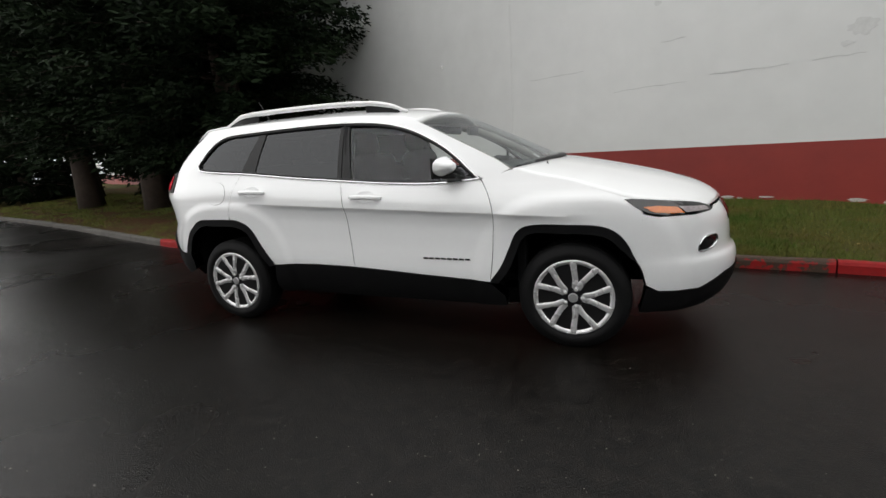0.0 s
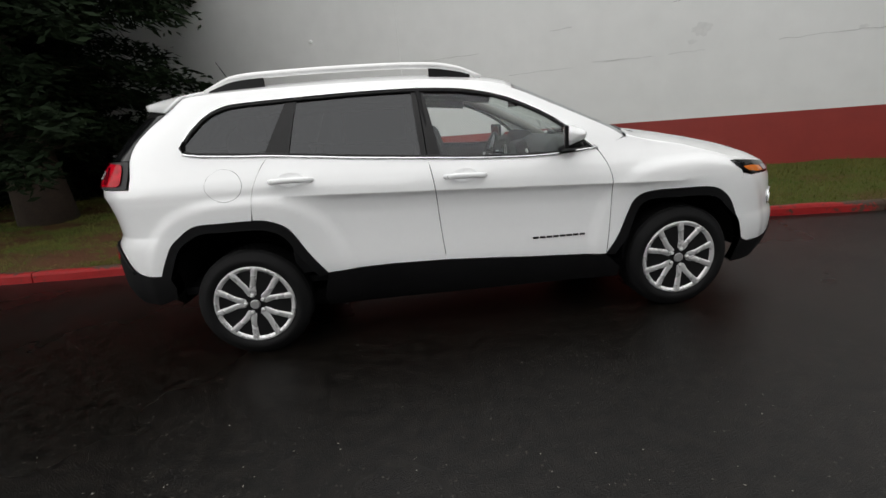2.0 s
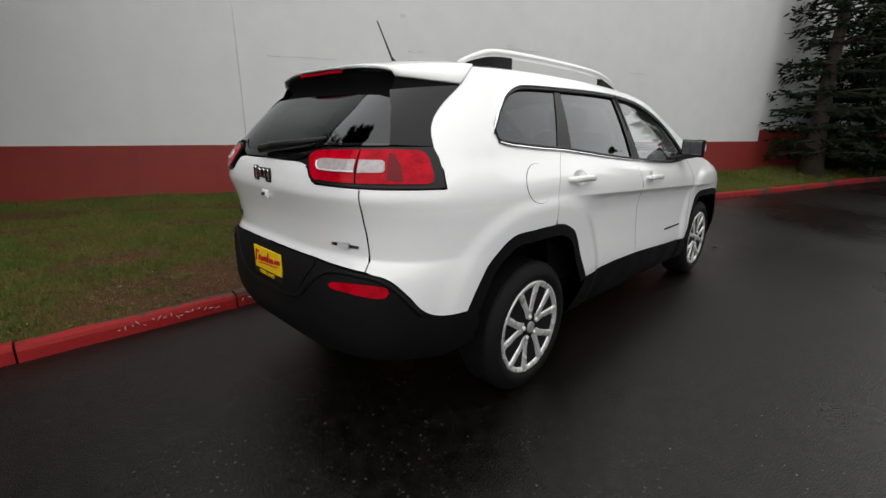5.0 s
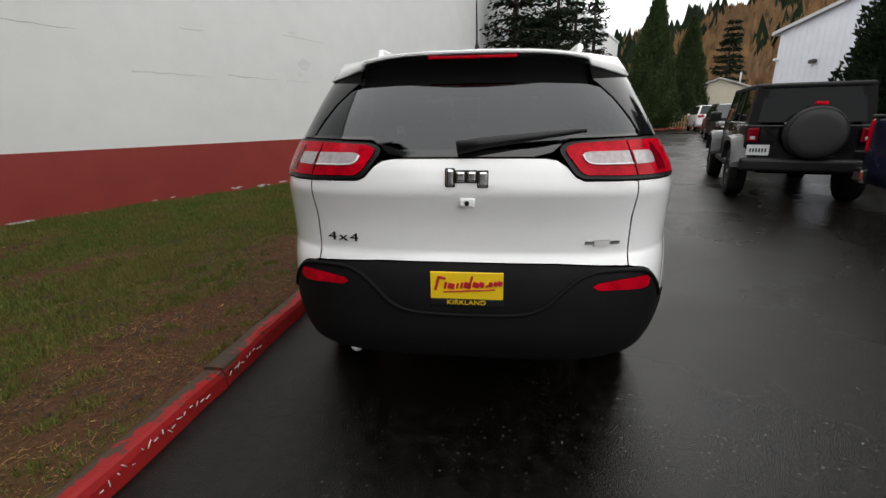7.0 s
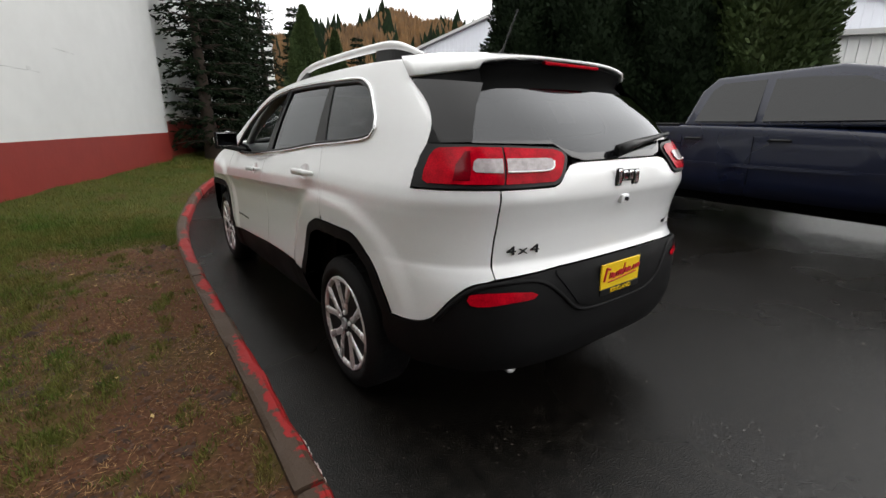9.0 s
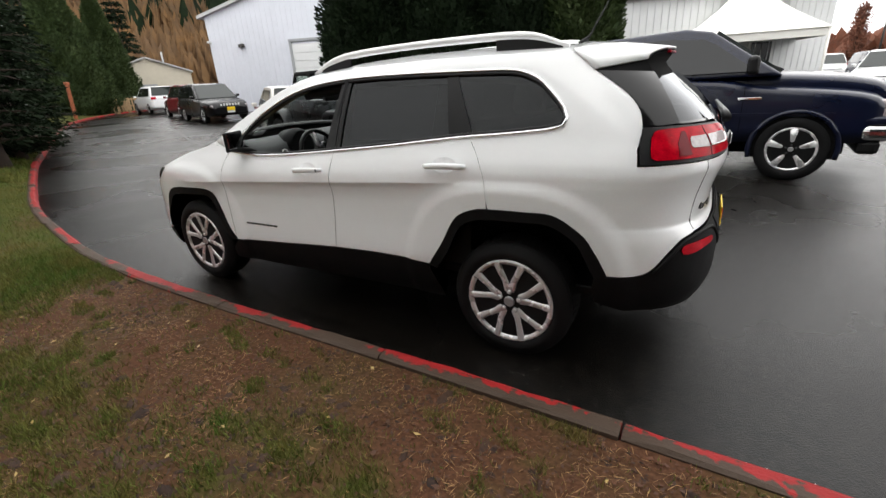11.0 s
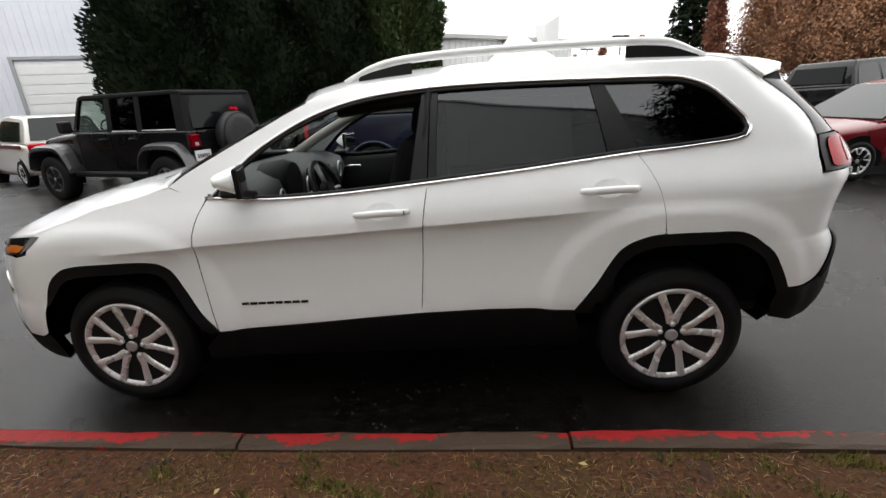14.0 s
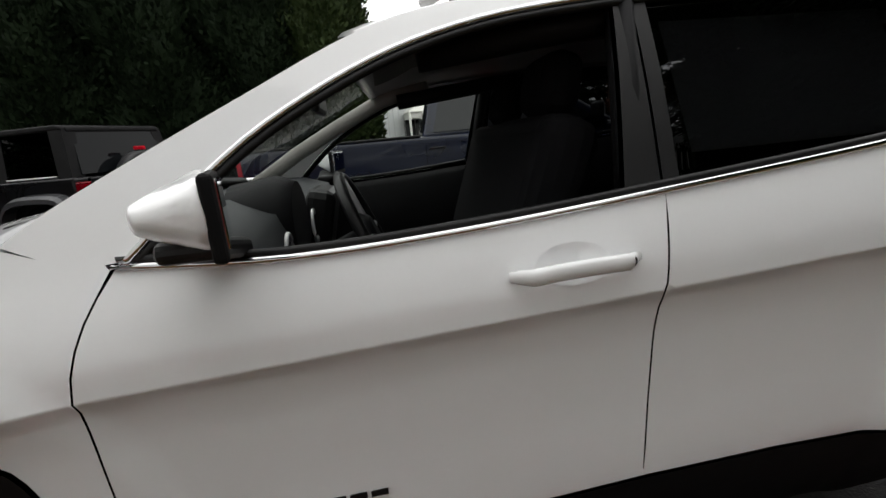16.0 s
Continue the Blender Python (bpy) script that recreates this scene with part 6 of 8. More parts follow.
def leafy_tree(name, x, y, height, radius, seed, leaf=RUST_LEAF, label="", z=0.0, leaves=5000, slim=False, group=""):
    t = thing(name, x, y, z, label=label, category="tree", group=group)
    rnd = np.random.RandomState(seed)
    tube("trunk", [(0, 0, -0.1), (0.05, 0, height * 0.35), (0, 0.05, height * 0.9)], [0.14, 0.10, 0.03], BARK, t, segs=8)
    lv, lf, cen = [], [], []
    for k in range(26):
        h = height * (0.22 + 0.70 * k / 26)
        a = k * 2.4
        up = 0.9 if slim else 0.55
        r = radius * (1 - (0.85 if slim else 0.55) * k / 26) * rnd.uniform(0.7, 1.1)
        e = np.array([math.cos(a) * r, math.sin(a) * r, h + r * up])
        b = len(lv)
        v, f = tube_arrays([(0, 0, h), tuple(e * 0.5 + np.array([0, 0, h * 0.5])), tuple(e)], [0.04, 0.025, 0.008], 4)
        lv += v
        lf += [tuple(i + b for i in q) for q in f]
        m = leaves // 26
        s = rnd.uniform(0.3, 1.1, (m, 1))
        cen.append(np.array([0, 0, h]) * (1 - s) + e * s + rnd.normal(0, 0.16 if slim else 0.42, (m, 3)))
    from_arrays("limb_work", lv, lf, BARK, t)
    c = np.concatenate(cen)
    v, f = leaf_quads(c, rnd.normal(0, 1, c.shape), 0.135, rnd, aspect=0.7)
    fast_mesh("crown", v, f, leaf, t)
    return t


ORANGE_LEAF = make_mat("orange_brown_leaves", (0.32, 0.15, 0.07), 0.7, vary=0.6, scale=1.5, second=(0.19, 0.10, 0.055))
AUTUMN = ((-20.6, -30.2, 8.6, 2.1), (-21.4, -27.0, 8.2, 2.1), (-23.5, -30.5, 9.0, 2.6), (-22.0, -23.6, 8.0, 2.3), (-25.5, -26.0, 8.6, 2.7), (-25.0, -20.0, 7.8, 2.6), (-29.0, -30.0, 9.4, 3.2))
TREE_L = "dark evergreen conifer with low drooping boughs beside the wall"
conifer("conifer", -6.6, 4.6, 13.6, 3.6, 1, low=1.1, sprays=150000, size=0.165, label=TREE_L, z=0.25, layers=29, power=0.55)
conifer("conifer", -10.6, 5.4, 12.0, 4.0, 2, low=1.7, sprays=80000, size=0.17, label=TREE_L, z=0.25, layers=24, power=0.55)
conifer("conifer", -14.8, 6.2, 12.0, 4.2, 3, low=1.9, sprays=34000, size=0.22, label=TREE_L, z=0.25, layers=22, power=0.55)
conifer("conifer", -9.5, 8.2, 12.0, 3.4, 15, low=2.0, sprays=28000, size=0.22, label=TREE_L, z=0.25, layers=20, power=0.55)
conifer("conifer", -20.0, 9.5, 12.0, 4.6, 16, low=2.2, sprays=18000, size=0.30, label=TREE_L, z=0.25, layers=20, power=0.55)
for k, (x, y, h, r) in enumerate(((11.3, -0.7, 7.6, 1.55), (14.7, -2.3, 7.4, 1.35), (17.2, -3.35, 7.0, 1.3), (20.2, -4.75, 7.4, 1.5))):
    conifer("spruce", x, y, h, r, 30 + k, low=0.5, sprays=5500, size=0.20, label="ragged young spruce on the lawn past the wall", z=0.2, layers=20, ragged=0.55, power=0.9)
conifer("spruce", 12.9, -1.55, 4.6, 1.25, 41, low=0.3, sprays=26000, size=0.12, label="low dark evergreen beside the kerb", z=0.2, layers=16, power=0.6)
CYP = "tall dense green cypress on the lawn"
column_tree("cypress", 33.9, -11.9, 9.6, 2.35, 5, label=CYP, z=0.4, sprays=30000, size=0.17, group="cypresses by the drive", tip=0.75, fat=0.16)
column_tree("cypress", 36.8, -15.7, 8.6, 2.0, 6, label=CYP, z=0.45, sprays=22000, size=0.17, group="cypresses by the drive", tip=0.8, fat=0.14)
HEDGE = "massive dark green arborvitae standing in a tall hedge"
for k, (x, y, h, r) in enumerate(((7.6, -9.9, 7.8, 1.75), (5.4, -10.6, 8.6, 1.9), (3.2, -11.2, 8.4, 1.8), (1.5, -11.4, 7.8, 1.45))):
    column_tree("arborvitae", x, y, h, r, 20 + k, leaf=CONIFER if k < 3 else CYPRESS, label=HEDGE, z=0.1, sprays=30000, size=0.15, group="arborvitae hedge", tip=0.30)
for k, (x, y, h, r) in enumerate(((-10.5, -41.0, 4.9, 0.6), (-12.8, -40.4, 5.5, 0.65), (-15.8, -39.6, 6.2, 0.75), (-15.95, -27.8, 8.2, 0.75))):
    leafy_tree("columnar_tree", x, y, h, r, 50 + k, label="slim columnar tree with rust-red autumn leaves", z=0, leaves=4000 if k < 3 else 14000, slim=True, group="slim autumn trees")
for k, (x, y, h, r) in enumerate(AUTUMN):
    leafy_tree("autumn_tree", x, y, h, r, 60 + k, label="autumn tree with rust and orange leaves", leaves=36000, group="autumn trees", leaf=(ORANGE_LEAF, ORANGE_LEAF, RUST_LEAF)[k % 3])
conifer("fir", -17.4, -33.6, 12.5, 2.6, 70, low=0.6, sprays=24000, size=0.34, label="tall dark fir behind the car lot", layers=26, power=0.7)
conifer("fir", 58.0, -19.5, 15.0, 3.4, 71, low=1.0, sprays=5000, size=0.6, label="pointed fir rising behind the cypresses", z=0.5, layers=20)
conifer("fir", 66.0, -32.0, 14.0, 3.2, 72, low=1.0, sprays=4000, size=0.6, label="pointed fir rising behind the cypresses", z=0.5, layers=18)

# ---- buildings ----
def gable_building(name, left, right, depth, eave, peak, wall_mat, label, base=0.0, ribs=True):
    """A shed whose gable end runs from left to right as seen from the yard."""
    t = thing(name, left[0], left[1], base, math.degrees(math.atan2(right[1] - left[1], right[0] - left[0])), label=label, category="building")
    w = math.hypot(right[0] - left[0], right[1] - left[1])
    bm = bmesh.new()
    ring = [(0, -0.5), (w, -0.5), (w, eave), (w / 2, peak), (0, eave)]
    a = [bm.verts.new((x, 0, z)) for x, z in ring]
    b = [bm.verts.new((x, depth, z)) for x, z in ring]
    bm.faces.new(a)
    bm.faces.new(b[::-1])
    for i in range(5):
        if i != 2 and i != 3:
            bm.faces.new((a[i], b[i], b[(i + 1) % 5], a[(i + 1) % 5]))
    bmesh.ops.recalc_face_normals(bm, faces=bm.faces[:])
    part("wall", bm, wall_mat, t)
    for (x0, z0), (x1, z1) in (((-0.3, eave - 0.3 * (peak - eave) / (w / 2)), (w / 2, peak)), ((w / 2, peak), (w + 0.3, eave - 0.3 * (peak - eave) / (w / 2)))):
        bm = bmesh.new()
        q = [bm.verts.new(p) for p in ((x0, -0.25, z0), (x1, -0.25, z1), (x1, depth, z1), (x0, depth, z0), (x0, -0.25, z0 + 0.16), (x1, -0.25, z1 + 0.16), (x1, depth, z1 + 0.16), (x0, depth, z0 + 0.16))]
        for f in ((0, 1, 2, 3), (4, 5, 6, 7), (0, 1, 5, 4), (1, 2, 6, 5), (2, 3, 7, 6), (3, 0, 4, 7)):
            bm.faces.new([q[i] for i in f])
        bmesh.ops.recalc_face_normals(bm, faces=bm.faces[:])
        part("roof", bm, ROOF_METAL, t)
    if ribs:
        vv, ff = [], []
        for x in np.arange(0.3, w, 0.3):
            zt = eave + (peak - eave) * (1 - abs(x - w / 2) / (w / 2)) - 0.05
            b0 = len(vv)
            vv += [(x - 0.02, 0.0, 0), (x - 0.012, -0.022, 0), (x + 0.012, -0.022, 0), (x + 0.02, 0.0, 0), (x - 0.02, 0.0, zt), (x - 0.012, -0.022, zt), (x + 0.012, -0.022, zt), (x + 0.02, 0.0, zt)]
            ff += [(b0 + i, b0 + i + 1, b0 + i + 5, b0 + i + 4) for i in range(3)]
        ob = from_arrays("siding_ribs", vv, ff, wall_mat, t)
        tagged(ob, kind="stuff")
    return t


# positions along the gable wall run from its corner by the parked cars to its corner by the tent
shed = gable_building("metal_shed", (23.3, -14.9), (0.6, -23.9), 18, 5.3, 8.6, METAL_SIDING, "pale blue-white metal-clad building with a roller door", base=0.25)
shed.matrix_world = Matrix.Translation((0.6, -23.9, 0.2)) @ Matrix.Rotation(math.atan2(-14.9 + 23.9, 23.3 - 0.6), 4, "Z") @ Matrix.Diagonal((1, -1, 1, 1))
SH_W = math.hypot(22.7, 9.0)


def on_shed(s):
    return SH_W - s


def shed_part(name, size, s, z, material, parent=None, out=0.0, bevel=0.0, label=""):
    return part(name, box_bm(size, (on_shed(s), -out, z), bevel), material, parent or shed, label)


door = shed_part("roller_door", (3.9, 0.06, 3.7), 6.95, 1.75, WHITE_SIDING, out=0.02, label="white panelled roller door")
for k in range(9):
    part("door_panel", box_bm((3.7, 0.04, 0.36), (on_shed(6.95), -0.06, 0.10 + 0.40 * k), 0.012), WHITE_SIDING, door)
for x in (-2.02, 2.02):
    part("door_jamb", box_bm((0.14, 0.12, 3.85), (on_shed(6.95) + x, -0.05, 1.82), 0.01), GREY_DOOR, door)
part("door_lintel", box_bm((4.2, 0.12, 0.14), (on_shed(6.95), -0.05, 3.78), 0.01), GREY_DOOR, door)
for s in (2.0, 23.6):
    lamp = shed_part("wall_lamp", (0.34, 0.16, 0.18), s, 3.7, POLE, out=0.12, bevel=0.03, label="small dark floodlight")
    part("lamp_bracket", box_bm((0.08, 0.14, 0.08), (on_shed(s), -0.03, 3.78)), POLE, lamp)
shed_part("wall_camera", (0.12, 0.3, 0.12), 0.1, 4.0, WHITE_SIDING, out=0.16, bevel=0.03)
shed_part("wall_sign", (0.4, 0.03, 0.5), 22.6, 4.0, POLE, out=0.03)

hall = gable_building("white_hall", (-0.2, -27.5), (-9.4, -34.5), 12, 3.85, 3.9, WHITE_SIDING, "long low white building behind the tent", base=0.0)
hall.matrix_world = Matrix.Translation((-6.1, -22.6, 0.0)) @ Matrix.Rotation(math.atan2(7.0, 9.2), 4, "Z") @ Matrix.Diagonal((1, -1, 1, 1))
bm = box_bm((0.95, 0.7, 1.2), (2.35, -0.45, 4.36), 0.03)
for v in bm.verts:
    if v.co.z > 4.5:
        v.co.z -= 0.40 * (v.co.x - 1.87) / 0.95
part("roof_box", bm, WHITE_SIDING, hall)
part("roof_trim", box_bm((11.9, 0.1, 0.22), (5.9, 0.1, 3.78)), ROOF_METAL, hall)
part("side_canopy", box_bm((1.6, 0.5, 0.14), (0.7, 0.3, 3.55), 0.02), ROOF_METAL, hall)
lamp = part("wall_lamp", box_bm((0.26, 0.14, 0.16), (0.5, 0.12, 3.2), 0.03), POLE, hall)
for k, x in enumerate((3.0, 4.6, 6.2)):
    part("window", box_bm((0.9, 0.05, 0.8), (x, 0.02, 1.75), 0.01), DARK_GLASS, hall)

beige = thing("beige_garage", 35.9, -17.9, 0.5, 60, label="small beige garage with a grey roller door", category="building")
bm = bmesh.new()
ring = [(-2.9, -0.5), (2.9, -0.5), (2.9, 2.7), (0, 3.75), (-2.9, 2.7)]
a = [bm.verts.new((x, 0, z)) for x, z in ring]
b = [bm.verts.new((x, -7, z)) for x, z in ring]
bm.faces.new(a)
bm.faces.new(b)
for i in range(5):
    bm.faces.new((a[i], b[i], b[(i + 1) % 5], a[(i + 1) % 5]))
bmesh.ops.recalc_face_normals(bm, faces=bm.faces[:])
part("wall", bm, BEIGE_WALL, beige)
part("garage_door", box_bm((2.3, 0.1, 2.0), (0.75, 0.03, 0.9)), GREY_DOOR, beige)
for k in range(5):
    part("door_panel", box_bm((2.2, 0.03, 0.36), (0.75, 0.09, 0.12 + 0.39 * k), 0.01), GREY_DOOR, beige)
for sx in (-1, 1):
    part("roof", box_bm((3.25, 7.5, 0.10), (sx * 1.56, -3.5, 3.27), turn=(0, sx * 19.9, 0)), ROOF_METAL, beige)
part("vent_pipe", lathe_bm([(2.9, 0.06), (4.3, 0.06)], 10, "z", (-1.2, -1.5, 0)), ROOF_METAL, beige)

tent = thing("white_tent", -2.9, -20.0, 0.0, 8, label="white peaked canvas canopy on posts", category="tent")
tv, tf = [], []
for i, t in enumerate(np.linspace(0, 1, 9)):
    r = 2.42 * (1 - t) ** 1.7 + 0.05
    for k in range(4):
        for j in range(6):
            a0, a1 = math.pi / 4 + k * math.pi / 2, math.pi / 4 + (k + 1) * math.pi / 2
            f = j / 6
            tv.append((r * 1.3 * (math.cos(a0) * (1 - f) + math.cos(a1) * f), r * 1.3 * (math.sin(a0) * (1 - f) + math.sin(a1) * f), 2.40 + 2.45 * t))
for i in range(8):
    for k in range(24):
        tf.append((i * 24 + k, i * 24 + (k + 1) % 24, (i + 1) * 24 + (k + 1) % 24, (i + 1) * 24 + k))
from_arrays("canopy", tv, tf, TENT, tent, smooth=False)
for k in range(4):
    a = math.pi / 4 + k * math.pi / 2
    c, s_ = 3.12 * math.cos(a), 3.12 * math.sin(a)
    tube("post", [(c, s_, -0.05), (c, s_, 2.42)], 0.05, TENT, tent)
    a1 = a + math.pi / 2
    mid = ((c + 3.12 * math.cos(a1)) / 2, (s_ + 3.12 * math.sin(a1)) / 2, 2.27)
    part("valance", box_bm((4.42, 0.03, 0.28), mid, turn=(0, 0, math.degrees(a) + 135)), TENT, tent)

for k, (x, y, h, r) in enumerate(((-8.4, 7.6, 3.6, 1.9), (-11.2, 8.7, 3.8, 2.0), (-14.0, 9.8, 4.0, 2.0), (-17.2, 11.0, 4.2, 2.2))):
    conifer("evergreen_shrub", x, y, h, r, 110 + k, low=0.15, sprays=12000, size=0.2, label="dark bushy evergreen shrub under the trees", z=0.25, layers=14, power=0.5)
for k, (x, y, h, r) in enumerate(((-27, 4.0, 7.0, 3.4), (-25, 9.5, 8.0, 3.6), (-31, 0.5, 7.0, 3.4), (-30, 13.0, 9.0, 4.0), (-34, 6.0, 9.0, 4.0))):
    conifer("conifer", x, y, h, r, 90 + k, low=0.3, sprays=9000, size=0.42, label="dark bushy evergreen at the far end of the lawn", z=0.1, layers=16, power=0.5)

# brown wooded hillside
HILL_R, HILL_H = [70, 85, 110, 150, 190, 240], [0, 5, 14, 27, 37, 38]


def hill_z(a, r):
    """Height of the hillside at a bearing (degrees) and a distance."""
    a, r = np.asarray(a, float), np.asarray(r, float)
    w = 1 + 0.07 * np.sin(a * 0.35) + 0.04 * np.sin(a * 0.9 + r * 0.02)
    fall = smooth01((-4 - a) / 24) * 0.55 + 0.45
    return np.interp(r, HILL_R, HILL_H) * w * fall * smooth01((a + 66) / 12) * smooth01((22 - a) / 14) - 0.2


hv, hf = [], []
az = np.linspace(-66, 22, 90)
for a in az:
    for r in HILL_R:
        hv.append((r * math.cos(radians(a)), r * math.sin(radians(a)), float(hill_z(a, r))))
for i in range(len(az) - 1):
    hf += [(i * 6 + k, (i + 1) * 6 + k, (i + 1) * 6 + k + 1, i * 6 + k + 1) for k in range(5)]
tagged(from_arrays("backdrop", hv, hf, HILL_LEAF, smooth=True), "brown autumn hillside behind the yard", "hillside", kind="structure")
rnd = np.random.RandomState(18)
BARE_TWIGS = make_mat("bare_grey_brown_twigs", (0.12, 0.078, 0.048), 0.9, vary=0.7, scale=0.10, second=(0.20, 0.115, 0.052), spec=0.05)
for nm, n, size, asp, mat, lo, words in (("hill_woods", 30000, 4.2, 0.30, BARE_TWIGS, 78, "bare brown trees covering the hillside"), ("hill_evergreens", 1500, 7.5, 0.42, CONIFER, 95, "scattered dark evergreens on the hillside")):
    aa, rr_ = rnd.uniform(-64, 20, n), rnd.uniform(lo, 236, n)
    if nm == "hill_evergreens":
        keep = np.sin(aa * 0.8) + np.sin(rr_ * 0.05 + aa * 0.3) > 0.1
        aa, rr_ = aa[keep], rr_[keep]
    n = len(aa)
    cen = np.stack([np.cos(np.radians(aa)) * rr_, np.sin(np.radians(aa)) * rr_, hill_z(aa, rr_) - 0.5], -1)
    up = np.tile([0, 0, 2.6], (n, 1))
    v, f = leaf_quads(cen, up, size, rnd, aspect=asp)
    tagged(fast_mesh(nm, v, f, mat, None), words, "woods", kind="stuff")
rnd = np.random.RandomState(8)
n = 5000
a = np.radians(rnd.uniform(-118, -70, n))
rr = rnd.uniform(85, 110, n)
cen = np.stack([np.cos(a) * rr - 8, np.sin(a) * rr, rnd.uniform(0, 3.2, n)], -1)
v, f = leaf_quads(cen, np.tile([0, 0, 1.0], (n, 1)), 1.8, rnd, aspect=0.9)
tagged(fast_mesh("far_woods", v, f, RUST_LEAF, None), "low line of rust-coloured trees beyond the lot", "woods", kind="stuff")

# ---- other vehicles ----
def prism(name, profile, half, material, parent, inset=None, bevel=0.03, y0=None):
    """A body of the given side outline (x, z), with a narrower upper part where inset is given per corner."""
    bm = bmesh.new()
    ins = inset or [0] * len(profile)
    l = [bm.verts.new((x, half - i, z)) for (x, z), i in zip(profile, ins)]
    r = [bm.verts.new((x, -(half - i), z)) for (x, z), i in zip(profile, ins)]
    bm.faces.new(l)
    bm.faces.new(r[::-1])
    for i in range(len(profile)):
        j = (i + 1) % len(profile)
        bm.faces.new((l[i], l[j], r[j], r[i]))
    bmesh.ops.recalc_face_normals(bm, faces=bm.faces[:])
    if bevel:
        bmesh.ops.bevel(bm, geom=bm.edges[:], offset=bevel, segments=3, affect="EDGES", profile=0.6, clamp_overlap=True)
        for f in bm.faces:
            f.smooth = True
    return part(name, bm, material, parent)


def loft_body(name, stations, material, parent, samples=44):
    """A smooth body along x from (x, half width, lower z, shoulder z, top z, squareness)."""
    st = np.array(stations, float)
    xs_ = np.linspace(st[0, 0], st[-1, 0], samples)
    cur = [hermite(st[:, 0], st[:, k])(xs_) for k in range(1, 6)]
    verts, m = [], None
    for i, x in enumerate(xs_):
        w, z0, zs, zt, n = (c[i] for c in cur)
        half = [(w * 0.975, z0), (w * 0.995, z0 + 0.3 * (zs - z0)), (w, z0 + 0.7 * (zs - z0))]
        half += [(w * math.cos(t) ** (2 / n), zs + (zt - zs) * math.sin(t) ** (2 / n)) for t in np.linspace(0.0, math.pi / 2, 10)]
        ring = half + [(-y, z) for y, z in half[-2::-1]]
        m = len(ring)
        verts += [(x, y, z) for y, z in ring]
    faces = [(i * m + k, (i + 1) * m + k, (i + 1) * m + k + 1, i * m + k + 1) for i in range(samples - 1) for k in range(m - 1)]
    faces += [tuple(range(m)), tuple(range((samples - 1) * m, samples * m))[::-1]]
    faces += [(i * m, i * m + m - 1, (i + 1) * m + m - 1, (i + 1) * m) for i in range(samples - 1)]
    bm = bmesh.new()
    bv = [bm.verts.new(v) for v in verts]
    for f in faces:
        bm.faces.new([bv[k] for k in f])
    bmesh.ops.recalc_face_normals(bm, faces=bm.faces[:])
    for f in bm.faces:
        f.smooth = len(f.verts) == 4
    return part(name, bm, material, parent)


def pane(name, outline, half, parent, material=DARK_GLASS, side=1, out=0.006, lean=0.0, z0=0.0):
    """A flat window let into a side: outline in (x, z); lean narrows it with height above z0."""
    bm = bmesh.new()
    v = [bm.verts.new((x, side * (half + out - lean * (z - z0)), z)) for x, z in outline]
    w = [bm.verts.new((x, side * (half - 0.012 - lean * (z - z0)), z)) for x, z in outline]
    bm.faces.new(v)
    bm.faces.new(w[::-1])
    for i in range(len(v)):
        j = (i + 1) % len(v)
        bm.faces.new((v[i], v[j], w[j], w[i]))
    bmesh.ops.recalc_face_normals(bm, faces=bm.faces[:])
    return part(name, bm, material, parent)


def cross_pane(name, x0, z0, x1, z1, w0, w1, parent, material=DARK_GLASS, out=0.006):
    """A windscreen or rear window between two cross lines."""
    d = Vector((x1 - x0, 0, z1 - z0)).normalized()
    nrm = Vector((d.z, 0, -d.x)) * out
    bm = bmesh.new()
    q = [Vector((x0, w0, z0)), Vector((x0, -w0, z0)), Vector((x1, -w1, z1)), Vector((x1, w1, z1))]
    a = [bm.verts.new(p + nrm) for p in q]
    b = [bm.verts.new(p - nrm) for p in q]
    bm.faces.new(a)
    bm.faces.new(b[::-1])
    for i in range(4):
        bm.faces.new((a[i], a[(i + 1) % 4], b[(i + 1) % 4], b[i]))
    bmesh.ops.recalc_face_normals(bm, faces=bm.faces[:])
    return part(name, bm, material, parent)


def round_arch(name, x, r, half, z, parent, material=UNDERBODY, out=0.004, flare=0.0, flare_mat=None):
    """A dark pane for a wheel opening's shade, both sides, with an optional flare."""
    for sd in (-1, 1):
        pts = [(x + r * math.cos(t), z + r * math.sin(t)) for t in np.linspace(math.pi * 1.08, -0.08 * math.pi, 22)]
        pane(name, pts, half, parent, material, sd, out)
        if flare:
            tube("wheel_flare", [(px, sd * (half + flare * 0.4), pz) for px, pz in pts], flare, flare_mat or material, parent, segs=8)


def simple_wheels(parent, axles, half, radius, rim, mat_rim=ALLOY, spokes=10, width=0.22):
    for x in axles:
        for sd in (-1, 1):
            wheel(x, sd, parent, radius=radius, rim=rim, mat_rim=mat_rim, spokes=spokes, width=width, y=half, fine=False)


